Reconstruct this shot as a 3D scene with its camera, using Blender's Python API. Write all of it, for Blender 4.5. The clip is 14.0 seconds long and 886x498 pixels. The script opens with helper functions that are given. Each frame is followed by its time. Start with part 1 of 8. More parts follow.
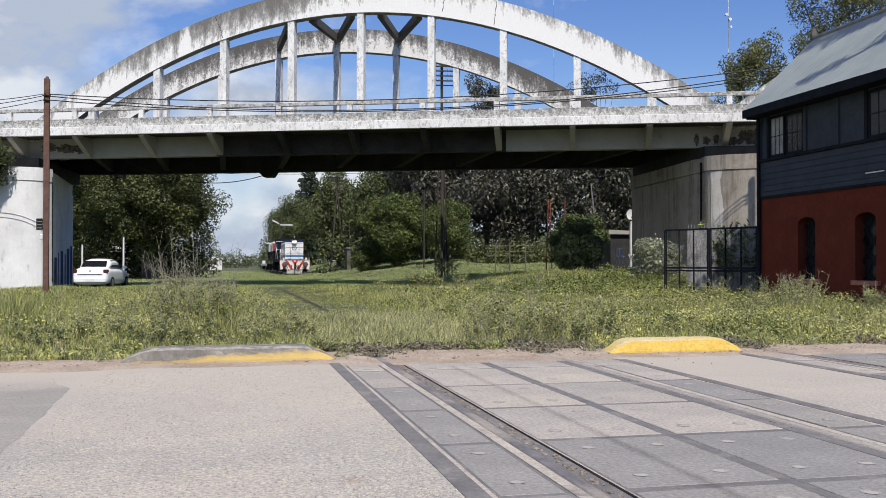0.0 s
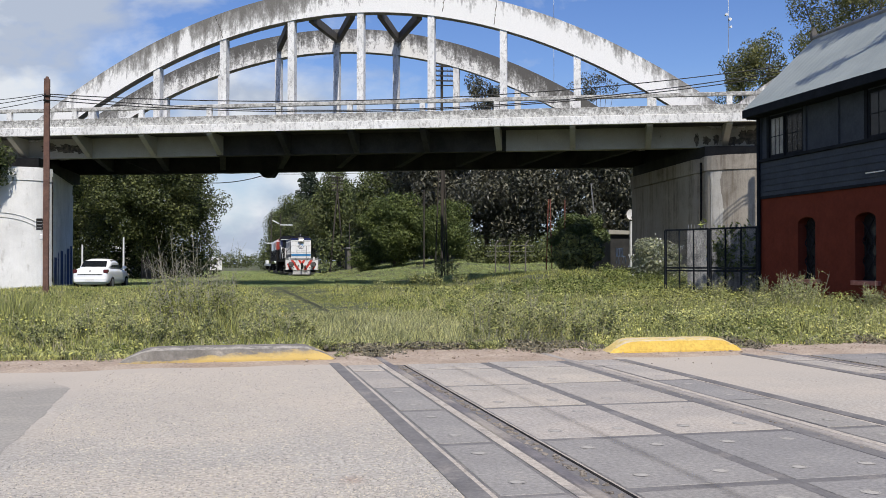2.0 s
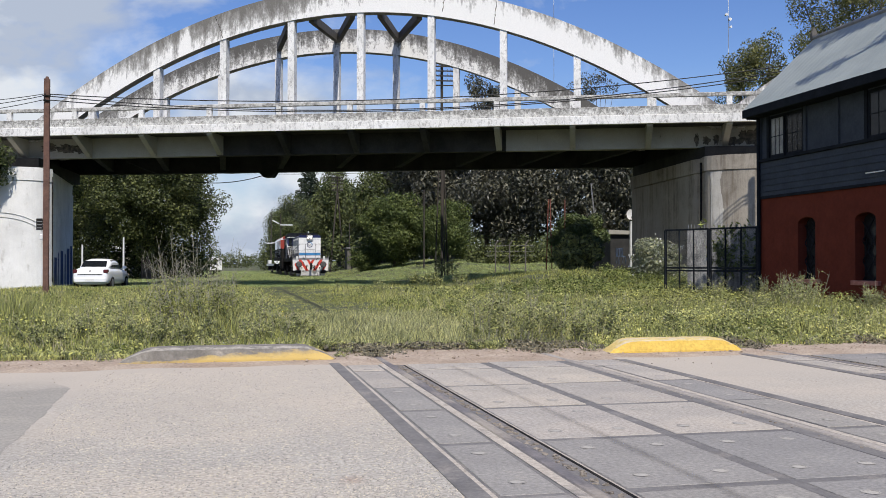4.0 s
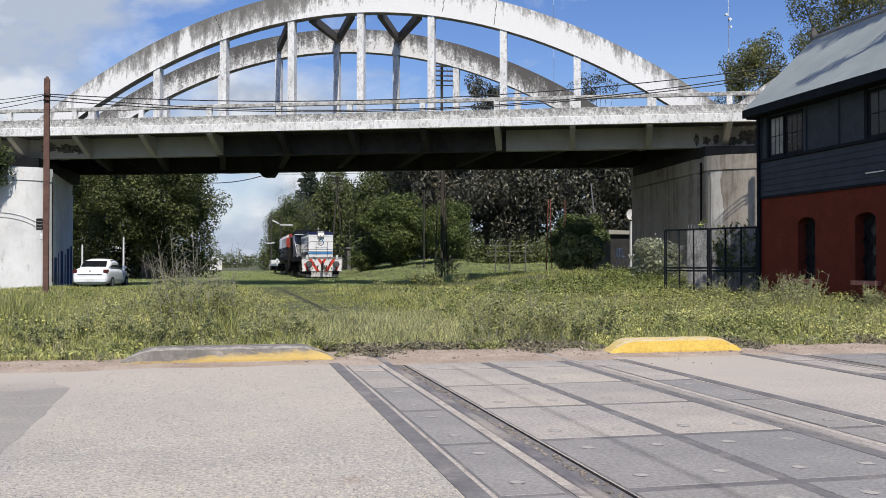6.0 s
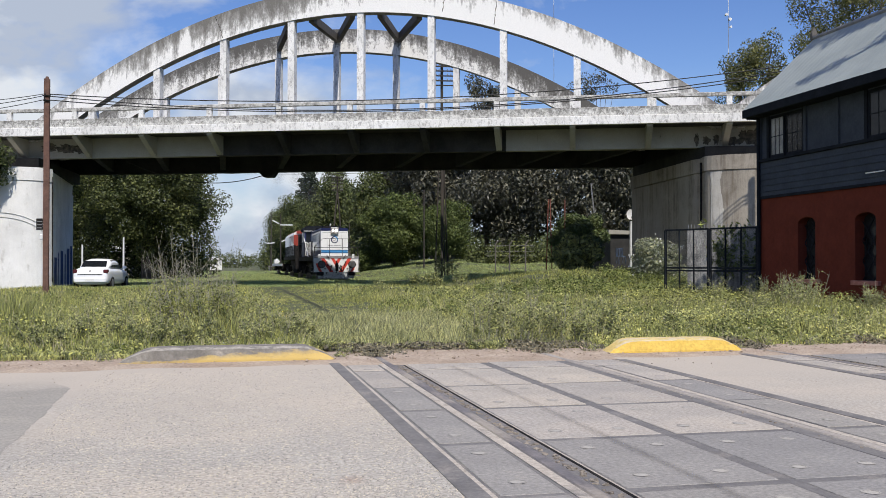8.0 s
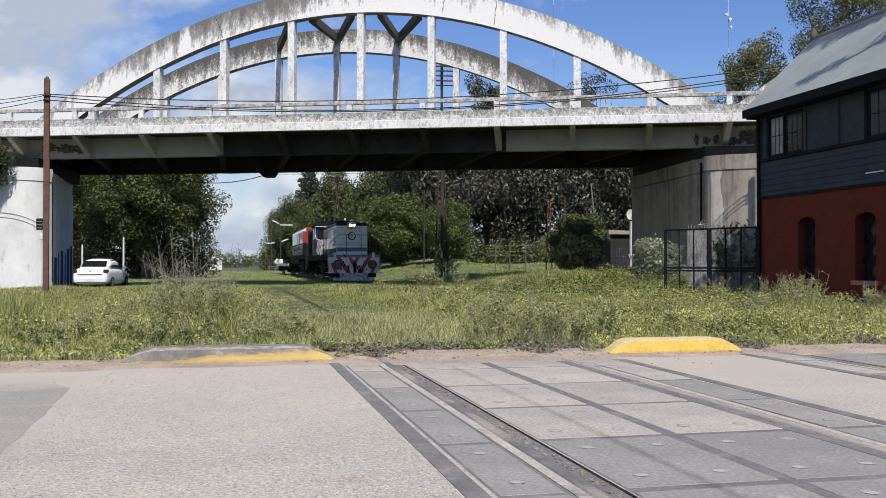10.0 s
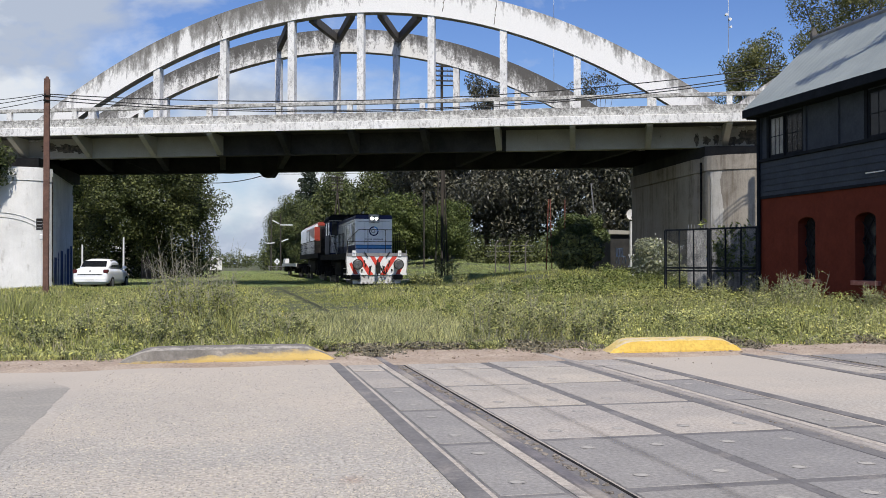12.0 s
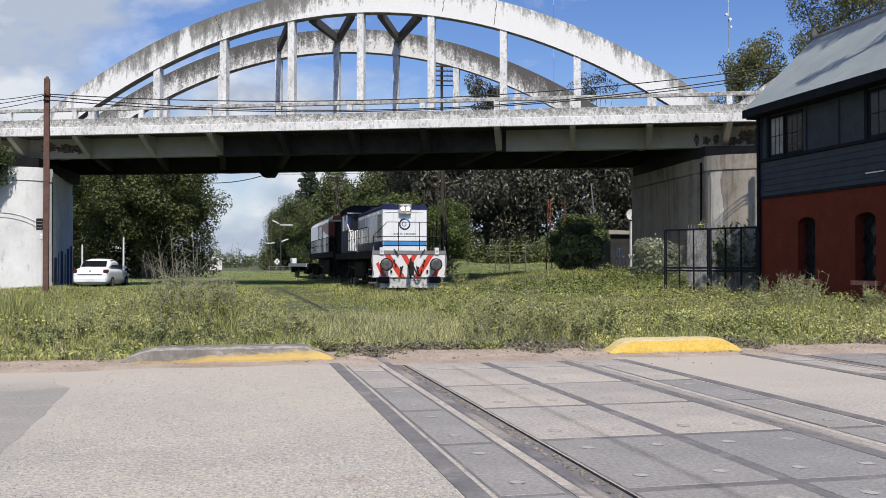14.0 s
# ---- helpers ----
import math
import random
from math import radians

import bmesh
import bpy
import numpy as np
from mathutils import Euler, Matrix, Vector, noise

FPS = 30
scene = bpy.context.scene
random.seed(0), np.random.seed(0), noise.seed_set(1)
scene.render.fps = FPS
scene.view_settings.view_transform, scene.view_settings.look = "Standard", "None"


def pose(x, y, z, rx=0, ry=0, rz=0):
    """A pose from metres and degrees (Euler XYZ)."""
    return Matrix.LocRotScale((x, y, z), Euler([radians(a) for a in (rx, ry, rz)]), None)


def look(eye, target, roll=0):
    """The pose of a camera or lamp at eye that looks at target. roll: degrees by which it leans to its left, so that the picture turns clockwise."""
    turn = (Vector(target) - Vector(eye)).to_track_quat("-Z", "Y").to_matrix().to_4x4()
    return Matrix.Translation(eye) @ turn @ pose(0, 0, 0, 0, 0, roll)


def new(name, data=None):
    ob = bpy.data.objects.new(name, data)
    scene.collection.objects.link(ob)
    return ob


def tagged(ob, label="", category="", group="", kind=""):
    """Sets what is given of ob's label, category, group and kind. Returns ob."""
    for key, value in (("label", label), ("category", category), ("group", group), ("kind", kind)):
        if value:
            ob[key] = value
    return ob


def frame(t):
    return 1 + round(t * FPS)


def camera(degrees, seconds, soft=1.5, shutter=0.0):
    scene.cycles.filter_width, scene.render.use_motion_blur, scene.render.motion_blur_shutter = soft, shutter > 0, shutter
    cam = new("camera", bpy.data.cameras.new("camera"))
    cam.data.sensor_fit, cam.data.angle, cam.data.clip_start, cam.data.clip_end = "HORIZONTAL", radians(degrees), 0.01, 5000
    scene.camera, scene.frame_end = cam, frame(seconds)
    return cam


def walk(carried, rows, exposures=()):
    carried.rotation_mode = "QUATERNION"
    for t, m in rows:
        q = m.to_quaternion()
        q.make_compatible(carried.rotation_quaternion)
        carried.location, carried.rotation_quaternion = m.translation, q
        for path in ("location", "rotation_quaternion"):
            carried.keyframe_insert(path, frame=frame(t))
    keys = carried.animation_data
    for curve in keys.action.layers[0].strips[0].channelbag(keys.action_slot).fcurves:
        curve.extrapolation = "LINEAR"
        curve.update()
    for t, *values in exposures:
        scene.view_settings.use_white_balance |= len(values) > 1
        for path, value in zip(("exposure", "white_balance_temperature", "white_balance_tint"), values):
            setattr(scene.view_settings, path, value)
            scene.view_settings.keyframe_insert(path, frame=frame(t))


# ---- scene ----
cam = camera(50.0, 14.0, soft=0.4)
EYE = (0.0, 0.0, 0.925)
VIEW = look(EYE, (22.101581, 97.513799, 2.53098))
walk(cam, [(0.0, VIEW), (14.0, VIEW)], exposures=[(0.0, 0.0), (14.0, 0.0)])

# ---- sky and sun ----
SUN_AZ, SUN_EL = 3.0, 55.2          # degrees east of due south, and above the horizon
world = bpy.data.worlds.new("sky")
scene.world = world
world.use_nodes = True
wn, wl = world.node_tree.nodes, world.node_tree.links
wn.clear()
w_out = wn.new("ShaderNodeOutputWorld")
w_bg = wn.new("ShaderNodeBackground")
w_bg.inputs["Strength"].default_value = 0.084
w_sky = wn.new("ShaderNodeTexSky")
w_sky.sky_type = "NISHITA"
w_sky.sun_disc = False
w_sky.sun_elevation = radians(SUN_EL)
w_sky.sun_rotation = radians(180.0 - SUN_AZ)
w_sky.air_density, w_sky.dust_density, w_sky.ozone_density = 1.0, 0.3, 3.0
w_tc = wn.new("ShaderNodeTexCoord")
w_map = wn.new("ShaderNodeMapping")
w_map.inputs["Scale"].default_value = (1.0, 1.0, 1.7)
w_map.inputs["Location"].default_value = (0.35, 0.2, 0.1)
wl.new(w_tc.outputs["Generated"], w_map.inputs["Vector"])
w_noise = wn.new("ShaderNodeTexNoise")
w_noise.inputs["Scale"].default_value = 5.0
w_noise.inputs["Detail"].default_value = 9.0
w_noise.inputs["Roughness"].default_value = 0.56
w_noise.inputs["Distortion"].default_value = 0.25
wl.new(w_map.outputs["Vector"], w_noise.inputs["Vector"])
# more cloud towards the west, less towards the east
w_dot = wn.new("ShaderNodeVectorMath")
w_dot.operation = "DOT_PRODUCT"
w_dot.inputs[1].default_value = (-0.80, 0.35, -1.1)
wl.new(w_tc.outputs["Generated"], w_dot.inputs[0])
w_bias = wn.new("ShaderNodeMath")
w_bias.operation = "MULTIPLY_ADD"
w_bias.inputs[1].default_value = 0.62
wl.new(w_dot.outputs["Value"], w_bias.inputs[0])
wl.new(w_noise.outputs["Fac"], w_bias.inputs[2])
w_ramp = wn.new("ShaderNodeValToRGB")
w_ramp.color_ramp.elements[0].position = 0.445
w_ramp.color_ramp.elements[1].position = 0.63
wl.new(w_bias.outputs[0], w_ramp.inputs["Fac"])
w_noise2 = wn.new("ShaderNodeTexNoise")
w_noise2.inputs["Scale"].default_value = 8.5
w_noise2.inputs["Detail"].default_value = 6.0
wl.new(w_map.outputs["Vector"], w_noise2.inputs["Vector"])
w_cl = wn.new("ShaderNodeValToRGB")
w_cl.color_ramp.elements[0].color = (5.5, 6.3, 7.8, 1)
w_cl.color_ramp.elements[0].position = 0.44
w_cl.color_ramp.elements[1].color = (9.0, 9.5, 10.2, 1)
w_cl.color_ramp.elements[1].position = 0.56
wl.new(w_noise2.outputs["Fac"], w_cl.inputs["Fac"])
w_sat = wn.new("ShaderNodeHueSaturation")
w_sat.inputs["Hue"].default_value = 0.517
w_sat.inputs["Saturation"].default_value = 1.22
w_sat.inputs["Value"].default_value = 1.56
wl.new(w_sky.outputs["Color"], w_sat.inputs["Color"])
# pale blue haze low over the horizon
w_sep = wn.new("ShaderNodeSeparateXYZ")
wl.new(w_tc.outputs["Generated"], w_sep.inputs["Vector"])
w_low = wn.new("ShaderNodeValToRGB")
w_low.color_ramp.elements[0].position, w_low.color_ramp.elements[0].color = 0.0, (0.92, 0.92, 0.92, 1)
w_low.color_ramp.elements[1].position, w_low.color_ramp.elements[1].color = 0.20, (0, 0, 0, 1)
wl.new(w_sep.outputs["Z"], w_low.inputs["Fac"])
w_haze = wn.new("ShaderNodeMixRGB")
w_haze.inputs["Color2"].default_value = (4.1, 5.5, 7.6, 1)
wl.new(w_low.outputs["Color"], w_haze.inputs["Fac"])
wl.new(w_sat.outputs["Color"], w_haze.inputs["Color1"])
w_mix = wn.new("ShaderNodeMixRGB")
wl.new(w_ramp.outputs["Color"], w_mix.inputs["Fac"])
wl.new(w_haze.outputs["Color"], w_mix.inputs["Color1"])
wl.new(w_cl.outputs["Color"], w_mix.inputs["Color2"])
wl.new(w_mix.outputs["Color"], w_bg.inputs["Color"])
wl.new(w_bg.outputs["Background"], w_out.inputs["Surface"])

sun = new("sun", bpy.data.lights.new("sun", "SUN"))
sun.data.energy = 5.15
sun.data.angle = radians(0.53)
sun.data.color = (1.0, 0.94, 0.855)
_se, _sa = radians(SUN_EL), radians(SUN_AZ)
SUN_DIR = Vector((math.sin(_sa) * math.cos(_se), -math.cos(_sa) * math.cos(_se), math.sin(_se)))
sun.matrix_basis = look(SUN_DIR * 100, (0, 0, 0))


# ---- materials ----
def ramp_node(nt, stops):
    r = nt.nodes.new("ShaderNodeValToRGB")
    e = r.color_ramp.elements
    while len(e) > 1:
        e.remove(e[-1])
    for i, (p, c) in enumerate(stops):
        k = e[0] if i == 0 else e.new(p)
        k.position = p
        k.color = (*c, 1) if len(c) == 3 else c
    return r


def noise_node(nt, vec, scale, detail=5.0, rough=0.55, dist=0.0):
    n = nt.nodes.new("ShaderNodeTexNoise")
    n.inputs["Scale"].default_value = scale
    n.inputs["Detail"].default_value = detail
    n.inputs["Roughness"].default_value = rough
    n.inputs["Distortion"].default_value = dist
    nt.links.new(vec, n.inputs["Vector"])
    return n


def mapped(nt, vec, stretch):
    m = nt.nodes.new("ShaderNodeMapping")
    m.inputs["Scale"].default_value = stretch
    nt.links.new(vec, m.inputs["Vector"])
    return m.outputs["Vector"]


def mixed(nt, mode, fac, a, b):
    m = nt.nodes.new("ShaderNodeMixRGB")
    m.blend_type = mode
    for sock, v in ((m.inputs["Fac"], fac), (m.inputs["Color1"], a), (m.inputs["Color2"], b)):
        if isinstance(v, (int, float)):
            sock.default_value = v
        elif isinstance(v, tuple):
            sock.default_value = (*v, 1)
        else:
            nt.links.new(v, sock)
    return m.outputs["Color"]


def mat(name, stops, scale=4.0, stretch=(1, 1, 1), rough=0.8, metal=0.0, bump=0.15, bscale=60.0, fine=0.2, island=0.0,
        spot=None, spots=(0.62, 0.7), spot_scale=2.0, spot_stretch=(1, 1, 1), spec=0.5, random_object=0.0, through_light=0.0, grain=(1, 1, 1)):
    """A surface: broad colour noise, fine grain, optional stains, bump."""
    m = bpy.data.materials.new(name)
    m.use_nodes = True
    nt = m.node_tree
    bsdf = nt.nodes["Principled BSDF"]
    tc = nt.nodes.new("ShaderNodeTexCoord").outputs["Object"]
    n1 = noise_node(nt, mapped(nt, tc, stretch), scale, 6.0, 0.6)
    col = ramp_node(nt, stops)
    nt.links.new(n1.outputs["Fac"], col.inputs["Fac"])
    c = col.outputs["Color"]
    if spot:
        n3 = noise_node(nt, mapped(nt, tc, spot_stretch), spot_scale, 8.0, 0.65)
        k = ramp_node(nt, [(spots[0], (0, 0, 0)), (spots[1], (1, 1, 1))])
        nt.links.new(n3.outputs["Fac"], k.inputs["Fac"])
        c = mixed(nt, "MIX", k.outputs["Color"], c, spot)
    if fine:
        n2 = noise_node(nt, mapped(nt, tc, grain), bscale * 0.6, 4.0, 0.7)
        g = ramp_node(nt, [(0.3, (1 - fine,) * 3), (0.7, (1 + fine,) * 3)])
        nt.links.new(n2.outputs["Fac"], g.inputs["Fac"])
        c = mixed(nt, "MULTIPLY", 1.0, c, g.outputs["Color"])
    if island or random_object:
        src = (nt.nodes.new("ShaderNodeNewGeometry").outputs["Random Per Island"] if island
               else nt.nodes.new("ShaderNodeObjectInfo").outputs["Random"])
        amount = island or random_object
        g = ramp_node(nt, [(0.0, (1 - amount, 1 - amount, 1 - amount)), (0.5, (1, 1, 1)),
                           (1.0, (1 + amount, 1 + amount * 0.8, 1 + amount * 0.3))])
        nt.links.new(src, g.inputs["Fac"])
        c = mixed(nt, "MULTIPLY", 1.0, c, g.outputs["Color"])
    nt.links.new(c, bsdf.inputs["Base Color"])
    bsdf.inputs["Roughness"].default_value = rough
    bsdf.inputs["Metallic"].default_value = metal
    bsdf.inputs["Specular IOR Level"].default_value = spec
    if bump:
        nb = noise_node(nt, mapped(nt, tc, grain), bscale, 5.0, 0.6)
        b = nt.nodes.new("ShaderNodeBump")
        b.inputs["Strength"].default_value = bump
        b.inputs["Distance"].default_value = 0.02
        nt.links.new(nb.outputs["Fac"], b.inputs["Height"])
        nt.links.new(b.outputs["Normal"], bsdf.inputs["Normal"])
    if through_light:
        t = nt.nodes.new("ShaderNodeBsdfTranslucent")
        nt.links.new(c, t.inputs["Color"])
        mx = nt.nodes.new("ShaderNodeMixShader")
        mx.inputs["Fac"].default_value = through_light
        nt.links.new(bsdf.outputs["BSDF"], mx.inputs[1])
        nt.links.new(t.outputs["BSDF"], mx.inputs[2])
        nt.links.new(mx.outputs["Shader"], nt.nodes["Material Output"].inputs["Surface"])
    return m


def glow(name, colour, strength):
    m = bpy.data.materials.new(name)
    m.use_nodes = True
    b = m.node_tree.nodes["Principled BSDF"]
    b.inputs["Base Color"].default_value = (*colour, 1)
    b.inputs["Emission Color"].default_value = (*colour, 1)
    b.inputs["Emission Strength"].default_value = strength
    return m


def streaked_concrete(name, base, stain, amount, top_uv=False, run=(11.0, 1.1), blotch_scale=7.0, rise=0.20):
    """Limewashed concrete with black vertical run-off streaks; with top_uv they gather along the upper edge (v = 1)."""
    m = bpy.data.materials.new(name)
    m.use_nodes = True
    nt = m.node_tree
    bsdf = nt.nodes["Principled BSDF"]
    tc = nt.nodes.new("ShaderNodeTexCoord").outputs["Object"]
    broad = noise_node(nt, tc, 0.7, 5.0, 0.6)
    c = ramp_node(nt, [(0.3, tuple(x * 0.8 for x in base)), (0.6, base), (0.75, tuple(min(0.85, x * 1.12) for x in base))])
    nt.links.new(broad.outputs["Fac"], c.inputs["Fac"])
    runs = noise_node(nt, mapped(nt, tc, (run[0], run[0], run[1])), 1.0, 10.0, 0.78, 0.3)
    blot = noise_node(nt, tc, blotch_scale, 9.0, 0.8, 0.5)
    add = nt.nodes.new("ShaderNodeMath")
    add.operation = "MULTIPLY_ADD"
    add.inputs[1].default_value = 0.55
    nt.links.new(blot.outputs["Fac"], add.inputs[0])
    nt.links.new(runs.outputs["Fac"], add.inputs[2])
    value = add.outputs[0]
    if top_uv:
        uv = nt.nodes.new("ShaderNodeUVMap").outputs["UV"]
        sep = nt.nodes.new("ShaderNodeSeparateXYZ")
        nt.links.new(uv, sep.inputs["Vector"])
        push = nt.nodes.new("ShaderNodeMath")
        push.operation = "MULTIPLY_ADD"
        push.inputs[1].default_value = rise
        nt.links.new(sep.outputs["Y"], push.inputs[0])
        nt.links.new(value, push.inputs[2])
        value = push.outputs[0]
    k = ramp_node(nt, [(amount - 0.04, (0, 0, 0)), (amount + 0.04, (0.35,) * 3), (amount + 0.12, (0.70,) * 3), (amount + 0.24, (0.95,) * 3)])
    nt.links.new(value, k.inputs["Fac"])
    fine = noise_node(nt, tc, 26.0, 5.0, 0.7)
    g = ramp_node(nt, [(0.3, (0.84,) * 3), (0.65, (1.04,) * 3)])
    nt.links.new(fine.outputs["Fac"], g.inputs["Fac"])
    col = mixed(nt, "MIX", k.outputs["Color"], c.outputs["Color"], stain)
    nt.links.new(mixed(nt, "MULTIPLY", 1.0, col, g.outputs["Color"]), bsdf.inputs["Base Color"])
    bsdf.inputs["Roughness"].default_value = 0.92
    bsdf.inputs["Specular IOR Level"].default_value = 0.2
    b = nt.nodes.new("ShaderNodeBump")
    b.inputs["Strength"].default_value = 0.35
    b.inputs["Distance"].default_value = 0.02
    nb = noise_node(nt, tc, 18.0, 7.0, 0.7)
    nt.links.new(nb.outputs["Fac"], b.inputs["Height"])
    nt.links.new(b.outputs["Normal"], bsdf.inputs["Normal"])
    return m


def arch_concrete(name, base, stain, grime, rise, fine_part):
    """Limewash with grey run-off that hangs down from the upper edge (v = 1); grime gives how dirty it is along the arch (u)."""
    m = bpy.data.materials.new(name)
    m.use_nodes = True
    nt = m.node_tree
    bsdf = nt.nodes["Principled BSDF"]
    tc = nt.nodes.new("ShaderNodeTexCoord").outputs["Object"]
    uv = nt.nodes.new("ShaderNodeUVMap").outputs["UV"]
    sep = nt.nodes.new("ShaderNodeSeparateXYZ")
    nt.links.new(uv, sep.inputs["Vector"])
    value = None
    dirt = ramp_node(nt, [(u, (v,) * 3) for u, v in grime])
    nt.links.new(sep.outputs["X"], dirt.inputs["Fac"])
    runs = noise_node(nt, mapped(nt, uv, (95.0, 0.8, 1.0)), 1.0, 9.0, 0.62)
    thin = noise_node(nt, mapped(nt, uv, (330.0, 5.0, 1.0)), 1.0, 5.0, 0.65)
    blot = noise_node(nt, tc, 8.0, 9.0, 0.75, 0.4)
    for socket, weight in ((sep.outputs["Y"], rise), (runs.outputs["Fac"], 0.62), (thin.outputs["Fac"], 0.36), (blot.outputs["Fac"], fine_part), (dirt.outputs["Color"], 0.26)):
        a = nt.nodes.new("ShaderNodeMath")
        a.operation = "MULTIPLY_ADD"
        a.inputs[1].default_value = weight
        a.inputs[2].default_value = -0.5 * fine_part
        nt.links.new(socket, a.inputs[0])
        if value:
            nt.links.new(value, a.inputs[2])
        value = a.outputs[0]
    k = ramp_node(nt, [(0.725, (0, 0, 0)), (0.775, (0.34,) * 3), (0.85, (0.76,) * 3), (0.96, (0.96,) * 3)])
    nt.links.new(value, k.inputs["Fac"])
    grain = noise_node(nt, tc, 26.0, 5.0, 0.7)
    g = ramp_node(nt, [(0.3, (0.86,) * 3), (0.65, (1.03,) * 3)])
    nt.links.new(grain.outputs["Fac"], g.inputs["Fac"])
    col = mixed(nt, "MIX", k.outputs["Color"], base, stain)
    nt.links.new(mixed(nt, "MULTIPLY", 1.0, col, g.outputs["Color"]), bsdf.inputs["Base Color"])
    bsdf.inputs["Roughness"].default_value = 0.92
    bsdf.inputs["Specular IOR Level"].default_value = 0.2
    b = nt.nodes.new("ShaderNodeBump")
    b.inputs["Strength"].default_value = 0.35
    b.inputs["Distance"].default_value = 0.02
    nt.links.new(blot.outputs["Fac"], b.inputs["Height"])
    nt.links.new(b.outputs["Normal"], bsdf.inputs["Normal"])
    return m


M_ARCH = arch_concrete("limewashed_arch_concrete", (0.84, 0.83, 0.80), (0.15, 0.142, 0.128),
                       [(0.0, 0.2), (0.12, 0.35), (0.19, 0.75), (0.243, 0.85), (0.247, 0.25), (0.258, 0.25), (0.263, 0.85), (0.40, 0.95), (0.46, 0.55), (0.56, 0.22), (0.74, 0.15), (0.9, 0.4), (1.0, 0.6)], 0.26, 0.10)
M_ARCHFAR = arch_concrete("blackened_arch_concrete", (0.80, 0.79, 0.75), (0.085, 0.08, 0.072),
                          [(0.0, 0.7), (0.2, 0.75), (0.35, 0.95), (0.5, 0.7), (0.6, 0.5), (0.7, 0.8), (0.8, 0.95), (1.0, 0.95)], 0.30, 0.52)
M_CONC = streaked_concrete("limewashed_concrete", (0.84, 0.83, 0.80), (0.14, 0.13, 0.118), 0.815, run=(7.0, 3.0), blotch_scale=9.0)
M_PIER = streaked_concrete("limewashed_pier_concrete", (0.80, 0.79, 0.76), (0.36, 0.34, 0.30), 0.88, run=(2.6, 1.0), blotch_scale=2.2)
M_PLASTER = streaked_concrete("grey_rough_plaster", (0.45, 0.44, 0.42), (0.13, 0.13, 0.135), 0.74, run=(5.0, 1.2), blotch_scale=3.0)
M_FASCIATOP = streaked_concrete("grimy_parapet_concrete", (0.78, 0.77, 0.73), (0.11, 0.103, 0.092), 0.755, True, run=(6.0, 5.0), blotch_scale=12.0, rise=0.10)
M_PIERBARE = streaked_concrete("bare_pier_concrete", (0.35, 0.315, 0.265), (0.13, 0.105, 0.08), 0.79, run=(2.2, 0.14), blotch_scale=1.3)
M_HANDRAIL = streaked_concrete("weathered_rail_concrete", (0.62, 0.61, 0.575), (0.12, 0.11, 0.10), 0.74, run=(5.0, 5.0), blotch_scale=10.0)
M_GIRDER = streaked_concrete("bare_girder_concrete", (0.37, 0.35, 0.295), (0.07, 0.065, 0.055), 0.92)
M_BRACE = streaked_concrete("dark_brown_concrete", (0.15, 0.14, 0.125), (0.04, 0.037, 0.03), 0.85)
# near-black concrete: soot over the tracks, painted shade elsewhere under the deck
M_SOOTSHADE = mat("soot_shade_concrete", [(0.3, (0.012, 0.012, 0.012)), (0.7, (0.04, 0.038, 0.034))], 1.2, rough=0.95, bump=0.3, bscale=20)
M_ROAD = mat("road_concrete", [(0.3, (0.298, 0.28, 0.248)), (0.7, (0.375, 0.351, 0.31))], 1.3, rough=0.9, bump=0.35, bscale=72, fine=0.5,
             spot=(0.47, 0.412, 0.338), spots=(0.46, 0.66), spot_scale=0.45)


def sand_over(m, slope, shift, wobble, most):
    """Sand carried from the verge thins out over the road: slope and shift along y, a wobbling edge, most at the verge."""
    nt = m.node_tree
    tc = nt.nodes.new("ShaderNodeTexCoord").outputs["Object"]
    sep = nt.nodes.new("ShaderNodeSeparateXYZ")
    nt.links.new(tc, sep.inputs["Vector"])
    n = noise_node(nt, mapped(nt, tc, (0.5, 1, 1)), 1.2, 7.0, 0.65)
    w = nt.nodes.new("ShaderNodeMath")
    w.operation = "MULTIPLY_ADD"
    w.inputs[1].default_value, w.inputs[2].default_value = wobble, shift - wobble / 2
    nt.links.new(n.outputs["Fac"], w.inputs[0])
    a = nt.nodes.new("ShaderNodeMath")
    a.operation = "MULTIPLY_ADD"
    a.inputs[1].default_value = slope
    nt.links.new(sep.outputs["Y"], a.inputs[0])
    nt.links.new(w.outputs[0], a.inputs[2])
    k = ramp_node(nt, [(0.0, (0, 0, 0)), (0.70, (0.08 * most / 0.8,) * 3), (1.0, (most,) * 3)])
    nt.links.new(a.outputs[0], k.inputs["Fac"])
    bsdf = nt.nodes["Principled BSDF"]
    old = bsdf.inputs["Base Color"].links[0].from_socket
    nt.links.new(mixed(nt, "MIX", k.outputs["Color"], old, (0.425, 0.375, 0.312)), bsdf.inputs["Base Color"])


sand_over(M_ROAD, 0.1012, 0.23, 0.46, 0.8)
M_SLAB = mat("panel_concrete", [(0.3, (0.305, 0.282, 0.252)), (0.7, (0.392, 0.358, 0.316))], 1.6, rough=0.85, bump=0.4, bscale=75, fine=0.3,
             random_object=0.10, spot=(0.41, 0.365, 0.308), spots=(0.50, 0.72), spot_scale=1.1)
M_SLABGREY = mat("bare_panel_concrete", [(0.3, (0.212, 0.203, 0.192)), (0.7, (0.272, 0.259, 0.241))], 1.6, rough=0.8, bump=0.35, bscale=75, fine=0.3,
                 random_object=0.10, spot=(0.37, 0.335, 0.285), spots=(0.60, 0.78), spot_scale=2.2)
